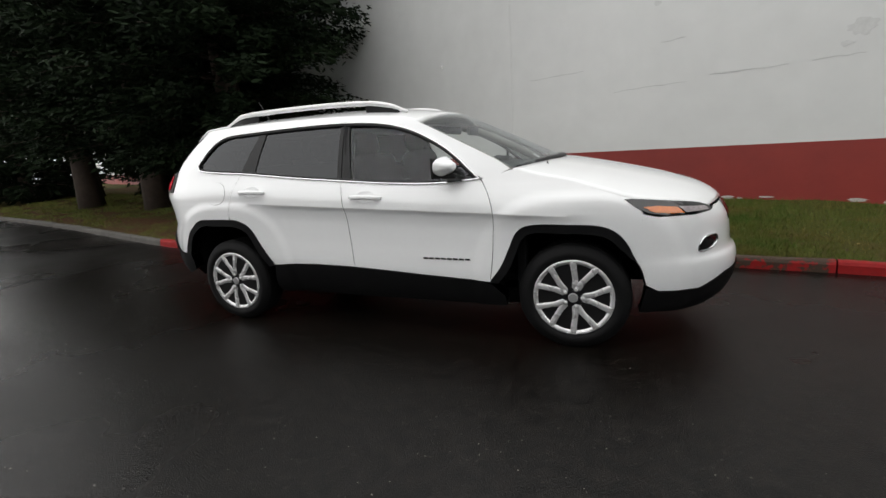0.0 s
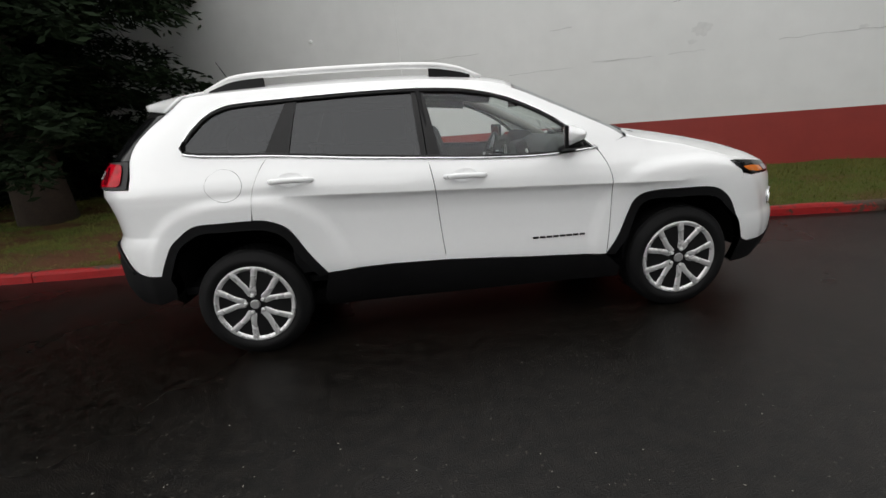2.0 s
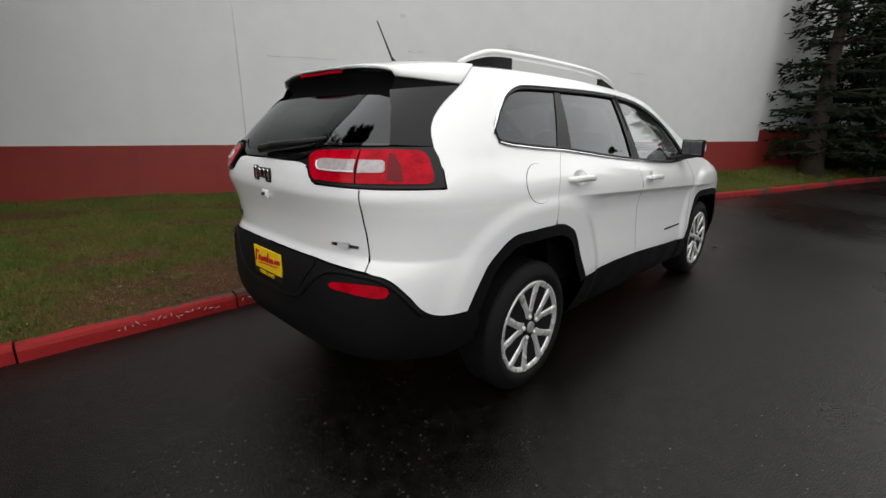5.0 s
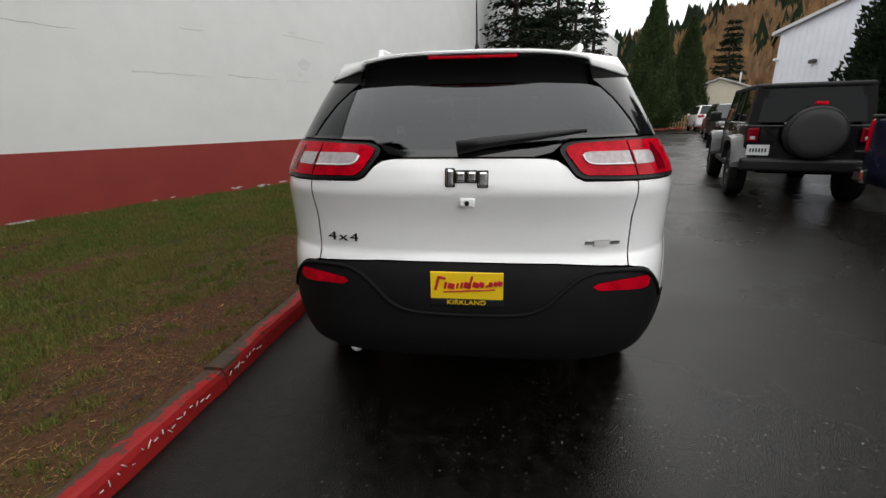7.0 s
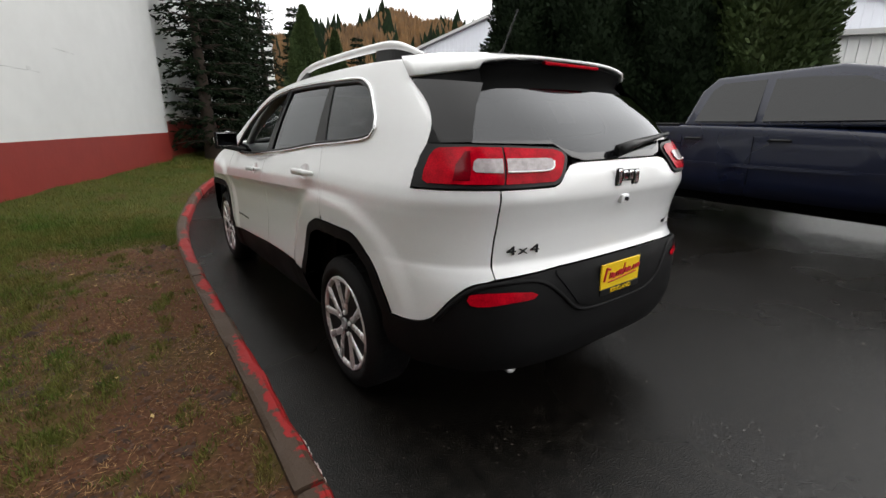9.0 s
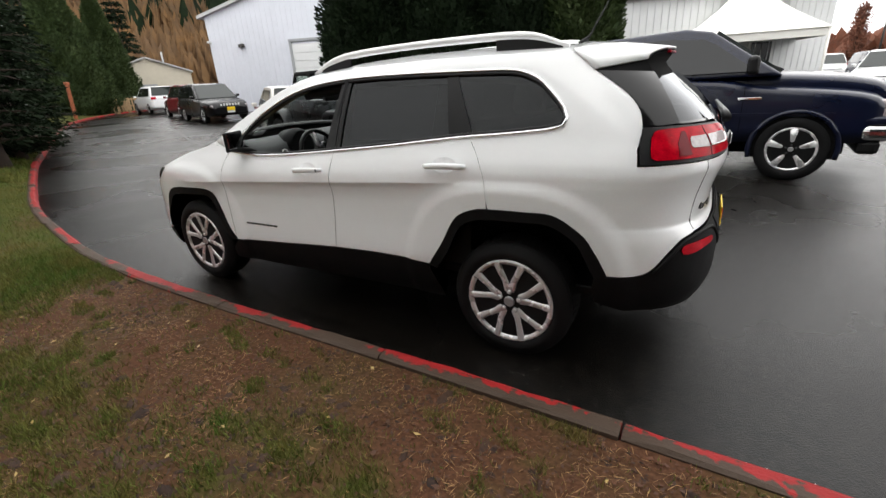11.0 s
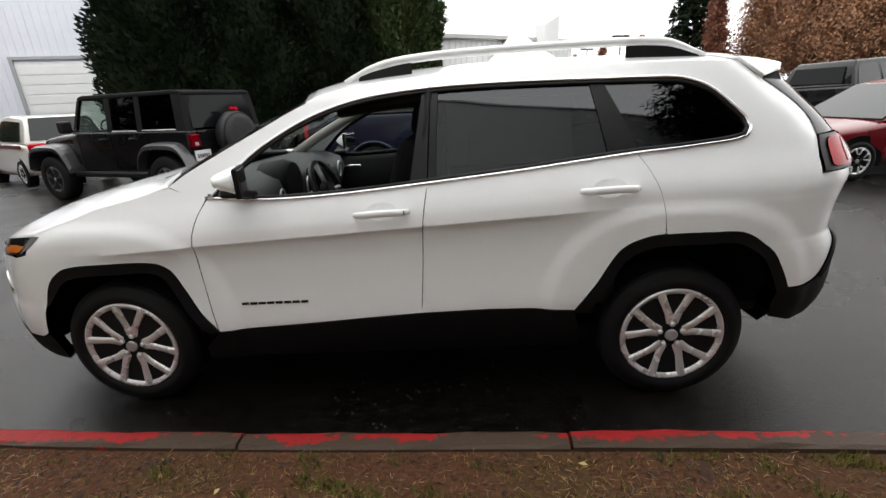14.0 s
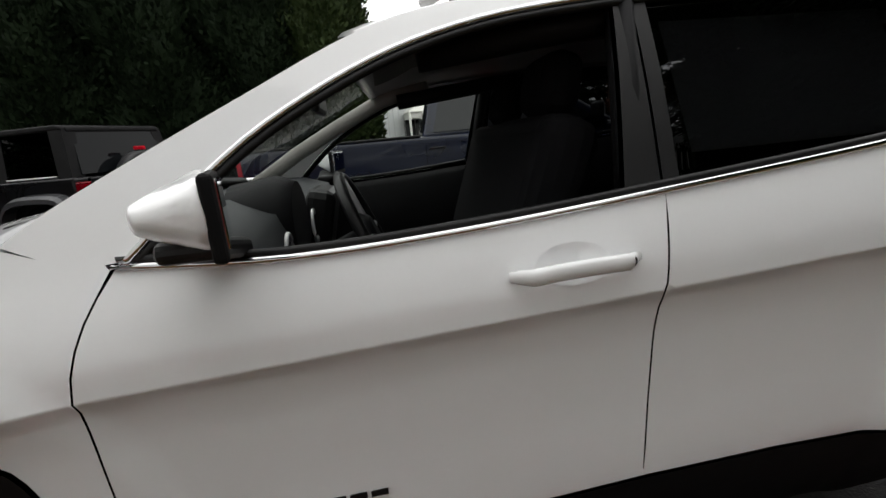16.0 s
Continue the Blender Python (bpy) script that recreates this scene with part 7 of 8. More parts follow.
def pickup(name, x, y, rz, paint, label, z=0.0):
    t = thing(name, x, y, z, rz, label=label, category="pickup")
    h = 0.98
    loft_body("body", [(-3.52, 0.95, 0.55, 1.18, 1.27, 9), (-3.3, h, 0.5, 1.20, 1.29, 9), (-1.05, h, 0.46, 1.20, 1.30, 8), (0.95, h, 0.46, 1.14, 1.27, 5), (1.4, h, 0.48, 1.06, 1.19, 4.2), (2.0, 0.985, 0.48, 1.00, 1.14, 4), (2.45, 0.96, 0.48, 0.94, 1.08, 4), (2.62, 0.92, 0.50, 0.88, 1.02, 4), (2.70, 0.86, 0.55, 0.82, 0.94, 4)], paint, t)
    loft_body("bonnet", [(0.98, 0.82, 1.08, 1.22, 1.33, 3.4), (1.5, 0.80, 1.05, 1.20, 1.325, 3.4), (2.1, 0.74, 1.00, 1.15, 1.285, 3.2), (2.5, 0.69, 0.96, 1.08, 1.225, 3.2), (2.66, 0.65, 0.92, 1.02, 1.16, 3.2), (2.73, 0.60, 0.88, 0.96, 1.06, 3.2)], paint, t)
    prism("cab", [(-1.03, 1.26), (-0.92, 1.70), (-0.78, 1.86), (0.45, 1.92), (0.78, 1.86), (1.64, 1.28)], h - 0.02, paint, t, bevel=0.05, inset=[0, 0.16, 0.24, 0.26, 0.22, 0.03])
    # near-black sheet on the closed body stands in for the bed's shaded hollow
    bed = part("bed_shade_sheet", box_bm((2.30, 1.60, 0.02), (-2.28, 0, 1.305)), UNDERBODY, t)
    part("bed_rail", box_bm((2.44, 1.96, 0.03), (-2.28, 0, 1.298), 0.012), SATIN_BLACK, t)
    for sd in (-1, 1):
        pane("rear_door_window", [(-0.88, 1.33), (-0.78, 1.70), (-0.68, 1.78), (-0.20, 1.80), (-0.18, 1.33)], h - 0.02, t, SIDE_GLASS, sd, lean=0.42, z0=1.29)
        pane("front_door_window", [(-0.10, 1.33), (-0.11, 1.80), (0.62, 1.80), (0.84, 1.70), (1.34, 1.35)], h - 0.02, t, SIDE_GLASS, sd, lean=0.42, z0=1.29)
        for xa in (-0.14, 1.25, -1.0):
            pane("door_gap", [(xa, 0.60), (xa, 1.16), (xa + 0.008, 1.16), (xa + 0.008, 0.60)], h, t, UNDERBODY, sd, out=0.002)
        pane("side_strip", [(-1.7, 0.80), (-1.7, 0.84), (2.2, 0.84), (2.2, 0.80)], h, t, NAVY_PAINT if paint is NAVY_PAINT else BLACK_PAINT, sd, out=0.016)
        for xa in (-0.95, 0.02):
            tube("door_handle", [(xa, sd * (h + 0.005), 1.12), (xa + 0.06, sd * (h + 0.03), 1.125), (xa + 0.18, sd * (h + 0.03), 1.125), (xa + 0.22, sd * (h + 0.005), 1.12)], 0.016, SATIN_BLACK, t, segs=6)
        mi = part("door_mirror", box_bm((0.13, 0.24, 0.22), (1.30, sd * 1.14, 1.42), 0.05, segs=3), SATIN_BLACK, t)
        part("mirror_arm", box_bm((0.08, 0.16, 0.06), (1.33, sd * 1.0, 1.36), 0.02), SATIN_BLACK, mi)
        part("headlamp", box_bm((0.24, 0.24, 0.23), (2.58, sd * 0.775, 0.86), 0.05, segs=3), CLEAR_LENS, t)
        part("indicator", box_bm((0.20, 0.07, 0.22), (2.48, sd * 0.905, 0.86), 0.03, turn=(0, 0, -sd * 12)), AMBER_LENS, t)
        part("tail_lamp", box_bm((0.10, 0.20, 0.40), (-3.49, sd * 0.86, 1.06), 0.03), RED_LENS, t)
        part("door_badge", box_bm((0.26, 0.008, 0.03), (1.32, sd * (h + 0.004), 1.02), 0.003), CHROME, t)
    cross_pane("windscreen", 1.60, 1.32, 0.83, 1.85, 0.80, 0.63, t, SCREEN_GLASS, out=0.02)
    tube("wiper", [(1.62, -0.6, 1.345), (1.50, -0.1, 1.40), (1.46, 0.0, 1.43)], 0.012, SATIN_BLACK, t, segs=6)
    cross_pane("rear_window", -1.035, 1.34, -0.93, 1.72, 0.70, 0.62, t, out=-0.02)
    round_arch("arch_shade_pane", 1.85, 0.455, h - 0.0, 0.40, t, flare=0.03, flare_mat=paint)
    round_arch("arch_shade_pane", -2.38, 0.455, h - 0.0, 0.40, t, flare=0.03, flare_mat=paint)
    part("front_bumper", box_bm((0.30, 1.94, 0.20), (2.62, 0, 0.60), 0.08, segs=4), CHROME, t)
    part("bumper_cover", box_bm((0.28, 1.90, 0.10), (2.60, 0, 0.735), 0.04, segs=3), paint, t)
    part("bumper_skirt", box_bm((0.22, 1.84, 0.17), (2.58, 0, 0.43), 0.05), SATIN_BLACK, t)
    gr = part("grille", box_bm((0.08, 1.02, 0.34), (2.72, 0, 0.96), 0.035, segs=3), CHROME, t)
    for gy in (-0.25, 0.25):
        for gz in (0.885, 1.035):
            part("grille_mesh", box_bm((0.02, 0.40, 0.11), (2.758, gy, gz), 0.01), SATIN_BLACK, gr)
    part("rear_bumper", box_bm((0.22, 1.90, 0.20), (-3.57, 0, 0.58), 0.05), CHROME, t)
    part("tailgate", box_bm((0.03, 1.56, 0.60), (-3.525, 0, 0.98), 0.02), paint, t)
    part("chassis", box_bm((5.6, 1.3, 0.22), (-0.4, 0, 0.40), 0.03), UNDERBODY, t)
    simple_wheels(t, (1.85, -2.38), 1.0, 0.40, 0.272, spokes=5, width=0.27)
    return t


pickup("pickup_truck", -1.354, -5.327, 176, NAVY_PAINT, "dark navy blue crew-cab pickup with chrome front bumper")
blk = pickup("pickup_truck", -10.4, -10.0, 195, BLACK_PAINT, "black pickup parked tail out in the lot")
part("plate", box_bm((0.01, 0.3, 0.16), (-3.69, 0.0, 0.60), 0.002), YELLOW, blk)


def off_roader(name, x, y, rz, label, z=0.0):
    """A boxy four-door off-roader: tub, narrow bonnet, flat wings, see-through hard top on pillars, spare wheel."""
    t = thing(name, x, y, z, rz, label=label, category="car")
    h = 0.79
    prism("body", [(-2.05, 0.60), (-2.06, 1.19), (0.62, 1.21), (0.66, 1.16), (0.66, 0.56), (-1.0, 0.54)], h, BLACK_PAINT, t, bevel=0.04)
    loft_body("bonnet", [(0.60, 0.76, 0.66, 1.10, 1.235, 5), (1.0, 0.72, 0.66, 1.08, 1.215, 5), (1.6, 0.66, 0.66, 1.02, 1.165, 5), (1.84, 0.63, 0.66, 0.98, 1.13, 5), (1.92, 0.61, 0.68, 0.94, 1.08, 5)], BLACK_PAINT, t, 24)
    for k in range(7):
        part("grille_slot", box_bm((0.02, 0.05, 0.26), (1.925, (k - 3) * 0.088, 0.86), 0.008), UNDERBODY, t)
    rf = prism("hard_top", [(-2.00, 1.735), (-1.99, 1.775), (-1.90, 1.80), (0.30, 1.815), (0.42, 1.79), (0.45, 1.745), (0.40, 1.735)], h - 0.075, BLACK_PLASTIC, t, bevel=0.02)

    def post(nm, xb, xt, w, mat=BLACK_PLASTIC, zb=1.19, zt=1.745, deep=0.05):
        for sd in (-1, 1):
            v = []
            for xx, zz, yy in ((xb, zb, h - 0.012), (xt, zt, h - 0.080)):
                v += [(xx - w / 2, sd * yy, zz), (xx + w / 2, sd * yy, zz), (xx + w / 2, sd * (yy - deep), zz), (xx - w / 2, sd * (yy - deep), zz)]
            from_arrays("pillar", v, [(0, 1, 5, 4), (1, 2, 6, 5), (2, 3, 7, 6), (3, 0, 4, 7)], mat, t)

    post("front", 0.66, 0.42, 0.07)
    post("middle", -0.29, -0.30, 0.13)
    post("rear", -1.02, -1.02, 0.12)
    post("corner", -1.95, -1.90, 0.20, deep=0.16)
    for sd in (-1, 1):
        for pts, mat in (([(-1.86, 1.21), (-1.81, 1.745), (-1.08, 1.75), (-1.08, 1.21)], TINT_GLASS), ([(-0.96, 1.21), (-0.96, 1.75), (-0.36, 1.755), (-0.35, 1.21)], TINT_GLASS), ([(-0.225, 1.21), (-0.235, 1.755), (0.39, 1.76), (0.62, 1.22)], CLEAR_GLASS)):
            pane("side_window", pts, h - 0.02, t, mat, sd, out=0.0, lean=0.125, z0=1.19).visible_shadow = False
        for xa, xb in ((-1.84, -1.10), (-0.95, -0.37), (-0.21, 0.60)):
            tube("window_strip", [(xa, sd * (h + 0.002), 1.215), (xb, sd * (h + 0.002), 1.22)], 0.010, SATIN_SILVER if xa < -0.5 else SATIN_BLACK, t, segs=6)
        for xa in (-1.02, -0.29, 0.58):
            pane("door_gap", [(xa, 0.62), (xa, 1.17), (xa + 0.010, 1.17), (xa + 0.010, 0.62)], h, t, UNDERBODY, sd, out=0.002)
        for xa in (-0.92, -0.18):
            tube("door_handle", [(xa, sd * (h + 0.004), 1.09), (xa + 0.05, sd * (h + 0.03), 1.095), (xa + 0.14, sd * (h + 0.03), 1.095), (xa + 0.18, sd * (h + 0.004), 1.09)], 0.014, SATIN_BLACK, t, segs=6)
        mi = part("door_mirror", box_bm((0.11, 0.20, 0.20), (0.52, sd * 0.98, 1.32), 0.04, segs=3), SATIN_BLACK, t)
        part("mirror_arm", box_bm((0.05, 0.12, 0.04), (0.54, sd * 0.84, 1.25), 0.012), SATIN_BLACK, mi)
        tl_ = part("tail_lamp", box_bm((0.10, 0.15, 0.21), (-2.08, sd * 0.70, 1.03), 0.018), DARK_RED_LENS, t)
        part("reversing_lens", box_bm((0.02, 0.07, 0.05), (-2.125, sd * 0.70, 0.985), 0.006), CLEAR_LENS, tl_)
        part("rock_rail", box_bm((1.9, 0.10, 0.10), (-0.1, sd * 0.80, 0.50), 0.03), SATIN_BLACK, t)
        part("headlamp", lathe_bm([(1.90, 0.095), (1.945, 0.09), (1.955, 0.06)], 24, "x", (0, sd * 0.44, 0.98)), CLEAR_LENS, t)
        part("hinge", box_bm((0.09, 0.02, 0.05), (0.66, sd * (h - 0.01), 1.03), 0.006), SATIN_BLACK, t)
        for xw in (1.42, -1.53):
            pts = curve2([(xw - 0.60, 0.60), (xw - 0.50, 0.84), (xw - 0.38, 0.965), (xw - 0.22, 1.00), (xw + 0.20, 1.00), (xw + 0.36, 0.965), (xw + 0.47, 0.86), (xw + 0.55, 0.66)], 18)
            v, f = [], []
            for px, pz in pts:
                inn = h - 0.06 if xw < 0 else 0.60
                v += [(px, sd * inn, pz + 0.035), (px, sd * (h + 0.10), pz + 0.012), (px, sd * (h + 0.16), pz - 0.02), (px, sd * (h + 0.16), pz - 0.075), (px, sd * inn, pz - 0.06)]
            for i in range(len(pts) - 1):
                f += [(i * 5 + j, i * 5 + (j + 1) % 5, (i + 1) * 5 + (j + 1) % 5, (i + 1) * 5 + j) for j in range(5)]
            f += [tuple(range(5))[::-1], tuple(range((len(pts) - 1) * 5, len(pts) * 5))]
            fl = from_arrays("wheel_flare", v, f, FLARE_PLASTIC, t)
            if xw > 0:
                part("indicator", box_bm((0.05, 0.12, 0.05), (xw + 0.42, sd * (h + 0.04), 0.945), 0.012), AMBER_LENS, fl)
    round_arch("arch_shade_pane", 1.42, 0.46, 0.655, 0.42, t)
    round_arch("arch_shade_pane", -1.53, 0.48, h, 0.42, t)
    cross_pane("windscreen", 0.70, 1.22, 0.44, 1.76, 0.73, 0.67, t, CLEAR_GLASS, out=0.008).visible_shadow = False
    cross_pane("rear_window", -2.055, 1.22, -1.985, 1.74, 0.66, 0.60, t, DARK_GLASS, out=-0.008)
    part("rear_header", box_bm((0.06, 1.34, 0.06), (-1.985, 0, 1.745), 0.02), BLACK_PLASTIC, t)
    for sx in (-0.12, -0.95):
        for sy in (-0.36, 0.36):
            st = part("seat", box_bm((0.14, 0.48, 0.66), (sx - 0.12, sy, 1.10), 0.05, turn=(0, -12, 0), segs=3), FABRIC, t)
            part("headrest", box_bm((0.09, 0.26, 0.16), (sx - 0.22, sy, 1.50), 0.04, segs=3), FABRIC, st)
    for xx in (-0.30, -1.30):
        tube("roll_bar", [(xx, -0.62, 1.15), (xx, -0.60, 1.62), (xx, -0.5, 1.69), (xx, 0.5, 1.69), (xx, 0.60, 1.62), (xx, 0.62, 1.15)], 0.035, INTERIOR, t, segs=8)
    sw_ = tube("steering_wheel", [(0.26 + 0.07 * math.sin(q), 0.36 + 0.18 * math.cos(q), 1.24 + 0.17 * math.sin(q)) for q in np.linspace(0, 2 * math.pi, 24, endpoint=False)], 0.016, INTERIOR, t, segs=6, closed=True)
    part("tailgate", box_bm((0.03, 1.20, 0.56), (-2.075, 0, 0.90), 0.02), BLACK_PAINT, t)
    part("rear_bumper", box_bm((0.20, 1.66, 0.20), (-2.16, 0, 0.58), 0.05, segs=3), SATIN_BLACK, t)
    part("front_bumper", box_bm((0.24, 1.66, 0.18), (2.10, 0, 0.62), 0.05, segs=3), SATIN_BLACK, t)
    np_ = part("number_plate", box_bm((0.012, 0.30, 0.16), (-2.10, 0.60, 0.80), 0.003), PAPER, t, "white number plate with dark bars")
    for k in range(6):
        part("plate_bar", box_bm((0.004, 0.024, 0.06), (-2.107, 0.50 + 0.04 * k, 0.795), 0.001), SATIN_BLACK, np_)
    sp = part("spare_wheel", lathe_bm([(-2.335, 0.02), (-2.345, 0.25), (-2.335, 0.33), (-2.30, 0.375), (-2.25, 0.392), (-2.17, 0.39), (-2.12, 0.36), (-2.08, 0.10)], 48, "x", (0, -0.05, 1.06)), COVER_VINYL, t, "spare wheel in a black vinyl cover")
    part("cover_seam", lathe_bm([(-2.322, 0.352), (-2.316, 0.362), (-2.308, 0.368)], 48, "x", (0, -0.05, 1.06)), RUBBER, sp)
    part("high_brake_lamp", box_bm((0.04, 0.16, 0.05), (-2.24, -0.05, 1.485), 0.01), RED_LENS, t)
    part("chassis", box_bm((3.8, 1.1, 0.16), (0, 0, 0.50), 0.03), UNDERBODY, t)
    simple_wheels(t, (1.42, -1.53), 0.90, 0.41, 0.23, mat_rim=DARK_METAL, spokes=5, width=0.25)
    return t


off_roader("off_roader", 5.59, -5.47, -18.5, "black boxy four-door off-roader with a covered spare wheel")


def hatch(name, x, y, rz, paint, label, length=4.5, width=1.82, height=1.66, suv_like=True, z=0.0, group="", mat_rim=ALLOY):
    """An ordinary car: rounded body, narrower cabin, windows, lamps and wheels."""
    t = thing(name, x, y, z, rz, label=label, category="car", group=group)
    L, h, H = length / 2, width / 2, height
    b = 0.60 * H
    loft_body("body", [(-L, h - 0.16, 0.26 * H, b - 0.18, b - 0.06, 4), (-L + 0.12, h - 0.05, 0.20 * H, b - 0.10, b + 0.02, 4), (-0.5 * L, h, 0.16 * H, b - 0.06, b + 0.05, 5), (0.30 * L, h, 0.16 * H, b - 0.10, b + 0.03, 4), (0.62 * L, h - 0.01, 0.16 * H, b - 0.17, b - 0.04, 3), (0.86 * L, h - 0.07, 0.16 * H, b - 0.26, b - 0.13, 3), (0.97 * L, h - 0.17, 0.18 * H, b - 0.36, b - 0.25, 3), (L, h - 0.28, 0.22 * H, b - 0.46, b - 0.38, 3)], paint, t, 36)
    rear = -L + 0.12 if suv_like else -L + 0.55
    prism("cabin", [(rear, b), (rear + (0.13 if suv_like else 0.3), H - 0.20), (rear + (0.26 if suv_like else 0.58), H - 0.05), (-0.30 * L, H), (-0.06 * L, H - 0.015), (0.08 * L, H - 0.07), (0.46 * L, b - 0.02)], h - 0.03, paint, t, bevel=0.05, inset=[0.02, 0.13, 0.20, 0.22, 0.215, 0.19, 0.02])
    ln = 0.20 / (H - b)
    for sd in (-1, 1):
        pane("side_window", [(rear + 0.28, b + 0.07), (rear + 0.42, H - 0.14), (-0.14 * L, H - 0.10), (-0.12 * L, b + 0.06)], h - 0.03, t, SIDE_GLASS, sd, lean=ln, z0=b)
        pane("side_window", [(-0.08 * L, b + 0.06), (-0.10 * L, H - 0.10), (0.0, H - 0.12), (0.30 * L, b + 0.06)], h - 0.03, t, SIDE_GLASS, sd, lean=ln, z0=b)
        part("headlamp", box_bm((0.18, 0.26, 0.10), (0.925 * L, sd * (h - 0.245), b - 0.335), 0.045, turn=(0, 10, sd * -24), segs=3), CLEAR_LENS, t)
        part("tail_lamp", box_bm((0.12, 0.30, 0.16), (-L + 0.05, sd * (h - 0.22), b - 0.06), 0.04), RED_LENS, t)
        part("door_mirror", box_bm((0.10, 0.16, 0.12), (0.30 * L, sd * (h + 0.08), b + 0.08), 0.03), paint, t)
    cross_pane("windscreen", 0.45 * L, b + 0.01, 0.085 * L, H - 0.085, h - 0.12, h - 0.25, t, SCREEN_GLASS, out=0.016)
    cross_pane("rear_window", rear + 0.02, b + 0.08, rear + (0.2 if suv_like else 0.46), H - 0.08, h - 0.16, h - 0.28, t, SCREEN_GLASS, out=-0.025)
    R = 0.33 if height > 1.55 else 0.30
    for xw in (0.60 * L, -0.60 * L):
        round_arch("arch_shade_pane", xw, R + 0.06, h - 0.01, R, t)
    part("front_grille", box_bm((0.05, width * 0.55, 0.14), (L - 0.045, 0, 0.36 * H), 0.02), SATIN_BLACK, t)
    part("number_plate", box_bm((0.02, 0.32, 0.13), (L + 0.0, 0, 0.27 * H), 0.004), PAPER, t)
    simple_wheels(t, (0.60 * L, -0.60 * L), h + 0.006, R, R * 0.66, mat_rim=mat_rim, width=0.20)
    return t


DRIVE = "cars parked by the metal building"
s1 = hatch("parked_suv", 18.4, -10.9, 164, BLACK_PAINT, "black SUV with a yellow front plate", 4.6, 1.86, 1.68, z=0.25, group=DRIVE)
part("front_plate", box_bm((0.02, 0.34, 0.14), (2.32, 0.0, 0.56), 0.004), YELLOW, s1)
for k in range(7):
    part("grille_bar", box_bm((0.03, 0.075, 0.10), (2.285, (k - 3) * 0.125, 0.735), 0.012), SATIN_SILVER, s1)
hatch("parked_suv", 22.9, -12.6, -18, RED_PAINT, "dark red SUV seen from behind", 4.6, 1.86, 1.68, z=0.32, group=DRIVE)
hatch("parked_suv", 29.8, -14.6, -14, WHITE_PAINT, "white SUV parked far up the drive", 4.6, 1.86, 1.68, z=0.44, group=DRIVE)
small = hatch("small_hatchback", 9.62, -7.58, -31, CREAM_PAINT, "small cream hatchback with a red waist stripe", 3.55, 1.63, 1.50, z=0.08)
for sd in (-1, 1):
    pane("waist_stripe", [(-1.5, 0.83), (-1.5, 0.90), (1.3, 0.90), (1.3, 0.83)], 0.815, small, RED_PAINT, sd, out=0.008)
hatch("red_sedan", -7.4, -5.0, 5, RED_PAINT, "dark red sedan parked facing the pickup", 4.5, 1.75, 1.42, suv_like=False)
LOT = "cars in the far lot"
paints = [WHITE_PAINT, BLACK_PAINT, NAVY_PAINT, RED_PAINT, SATIN_SILVER, make_mat("lime_car_paint", (0.25, 0.45, 0.02), 0.3, coat=1.0)]
rl = random.Random(12)
first = {}
for row, (n, x0, y0, dx, dy) in enumerate(((6, -8.2, -22.5, -1.15, -2.3), (7, -10.2, -33.0, -2.6, 0.2), (8, -3.5, -38.0, -2.7, -0.3), (6, -18.0, -18.0, -2.4, -2.6))):
    for k in range(n):
        p = paints[(k * 5 + row * 2 + (k * k) % 3) % 5] if not (row == 2 and k == 6) else paints[5]
        key = p.name
        words = {"white_car_paint": "white", "black_car_paint": "black", "navy_car_paint": "dark blue", "red_car_paint": "dark red", "satin_silver": "silver", "lime_car_paint": "lime green"}[key]
        m = pose(x0 + dx * k, y0 + dy * k, 0.02, 0, 0, (70, 95, 85, 60)[row] + rl.uniform(-3, 3))
        if key in first:
            copy_thing(first[key], m)
        else:
            first[key] = hatch("lot_car", 0, 0, 0, p, f"{words} car parked in a row in the lot", 4.5, 1.8, 1.58, group=LOT)
            first[key].matrix_world = m

# ---- lot details ----
for k, (x, y, h) in enumerate(((-12.7, -35.4, 5.4), (-13.3, -47.6, 5.6), (-21, -40, 6.5), (-8.5, -58, 6.5))):
    lp = thing("street_lamp", x, y, 0, 20, label="tall dark steel lot lamp with twin heads", category="lamp", group="lot lamps")
    tube("pole", [(0, 0, -0.1), (0, 0, h)], [0.09, 0.06], POLE, lp)
    for sx in (-1, 1):
        part("lamp_head", box_bm((0.55, 0.35, 0.14), (sx * 0.45, 0, h - 0.02), 0.03), POLE, lp)
    part("cross_arm", box_bm((0.9, 0.08, 0.08), (0, 0, h)), POLE, lp)
    part("footing", lathe_bm([(-0.1, 0.25), (0.5, 0.24), (0.52, 0.2)], 16, "z"), CONCRETE, lp)

isl = thing("planted_island", -6.6, -9.2, 0, 10, label="grass island with a pale concrete kerb", category="kerb", kind="structure")
ring = [(1.5 * math.cos(t) * (1.0 if math.cos(t) > 0 else 1.3), 2.0 * math.sin(t)) for t in np.linspace(0, 2 * math.pi, 40, endpoint=False)]
vv = [(x * s, y * s, z) for x, y in ring for s, z in ((1, -0.02), (0.99, 0.13), (0.96, 0.15), (0.88, 0.15), (0.87, 0.10))]
ff = [(k * 5 + j, ((k + 1) % 40) * 5 + j, ((k + 1) % 40) * 5 + j + 1, k * 5 + j + 1) for k in range(40) for j in range(4)]
from_arrays("island_kerb", vv, ff, CONCRETE, isl)
from_arrays("island_grass", [(x * 0.88, y * 0.88, 0.125) for x, y in ring], [tuple(range(40))], GRASS, isl)

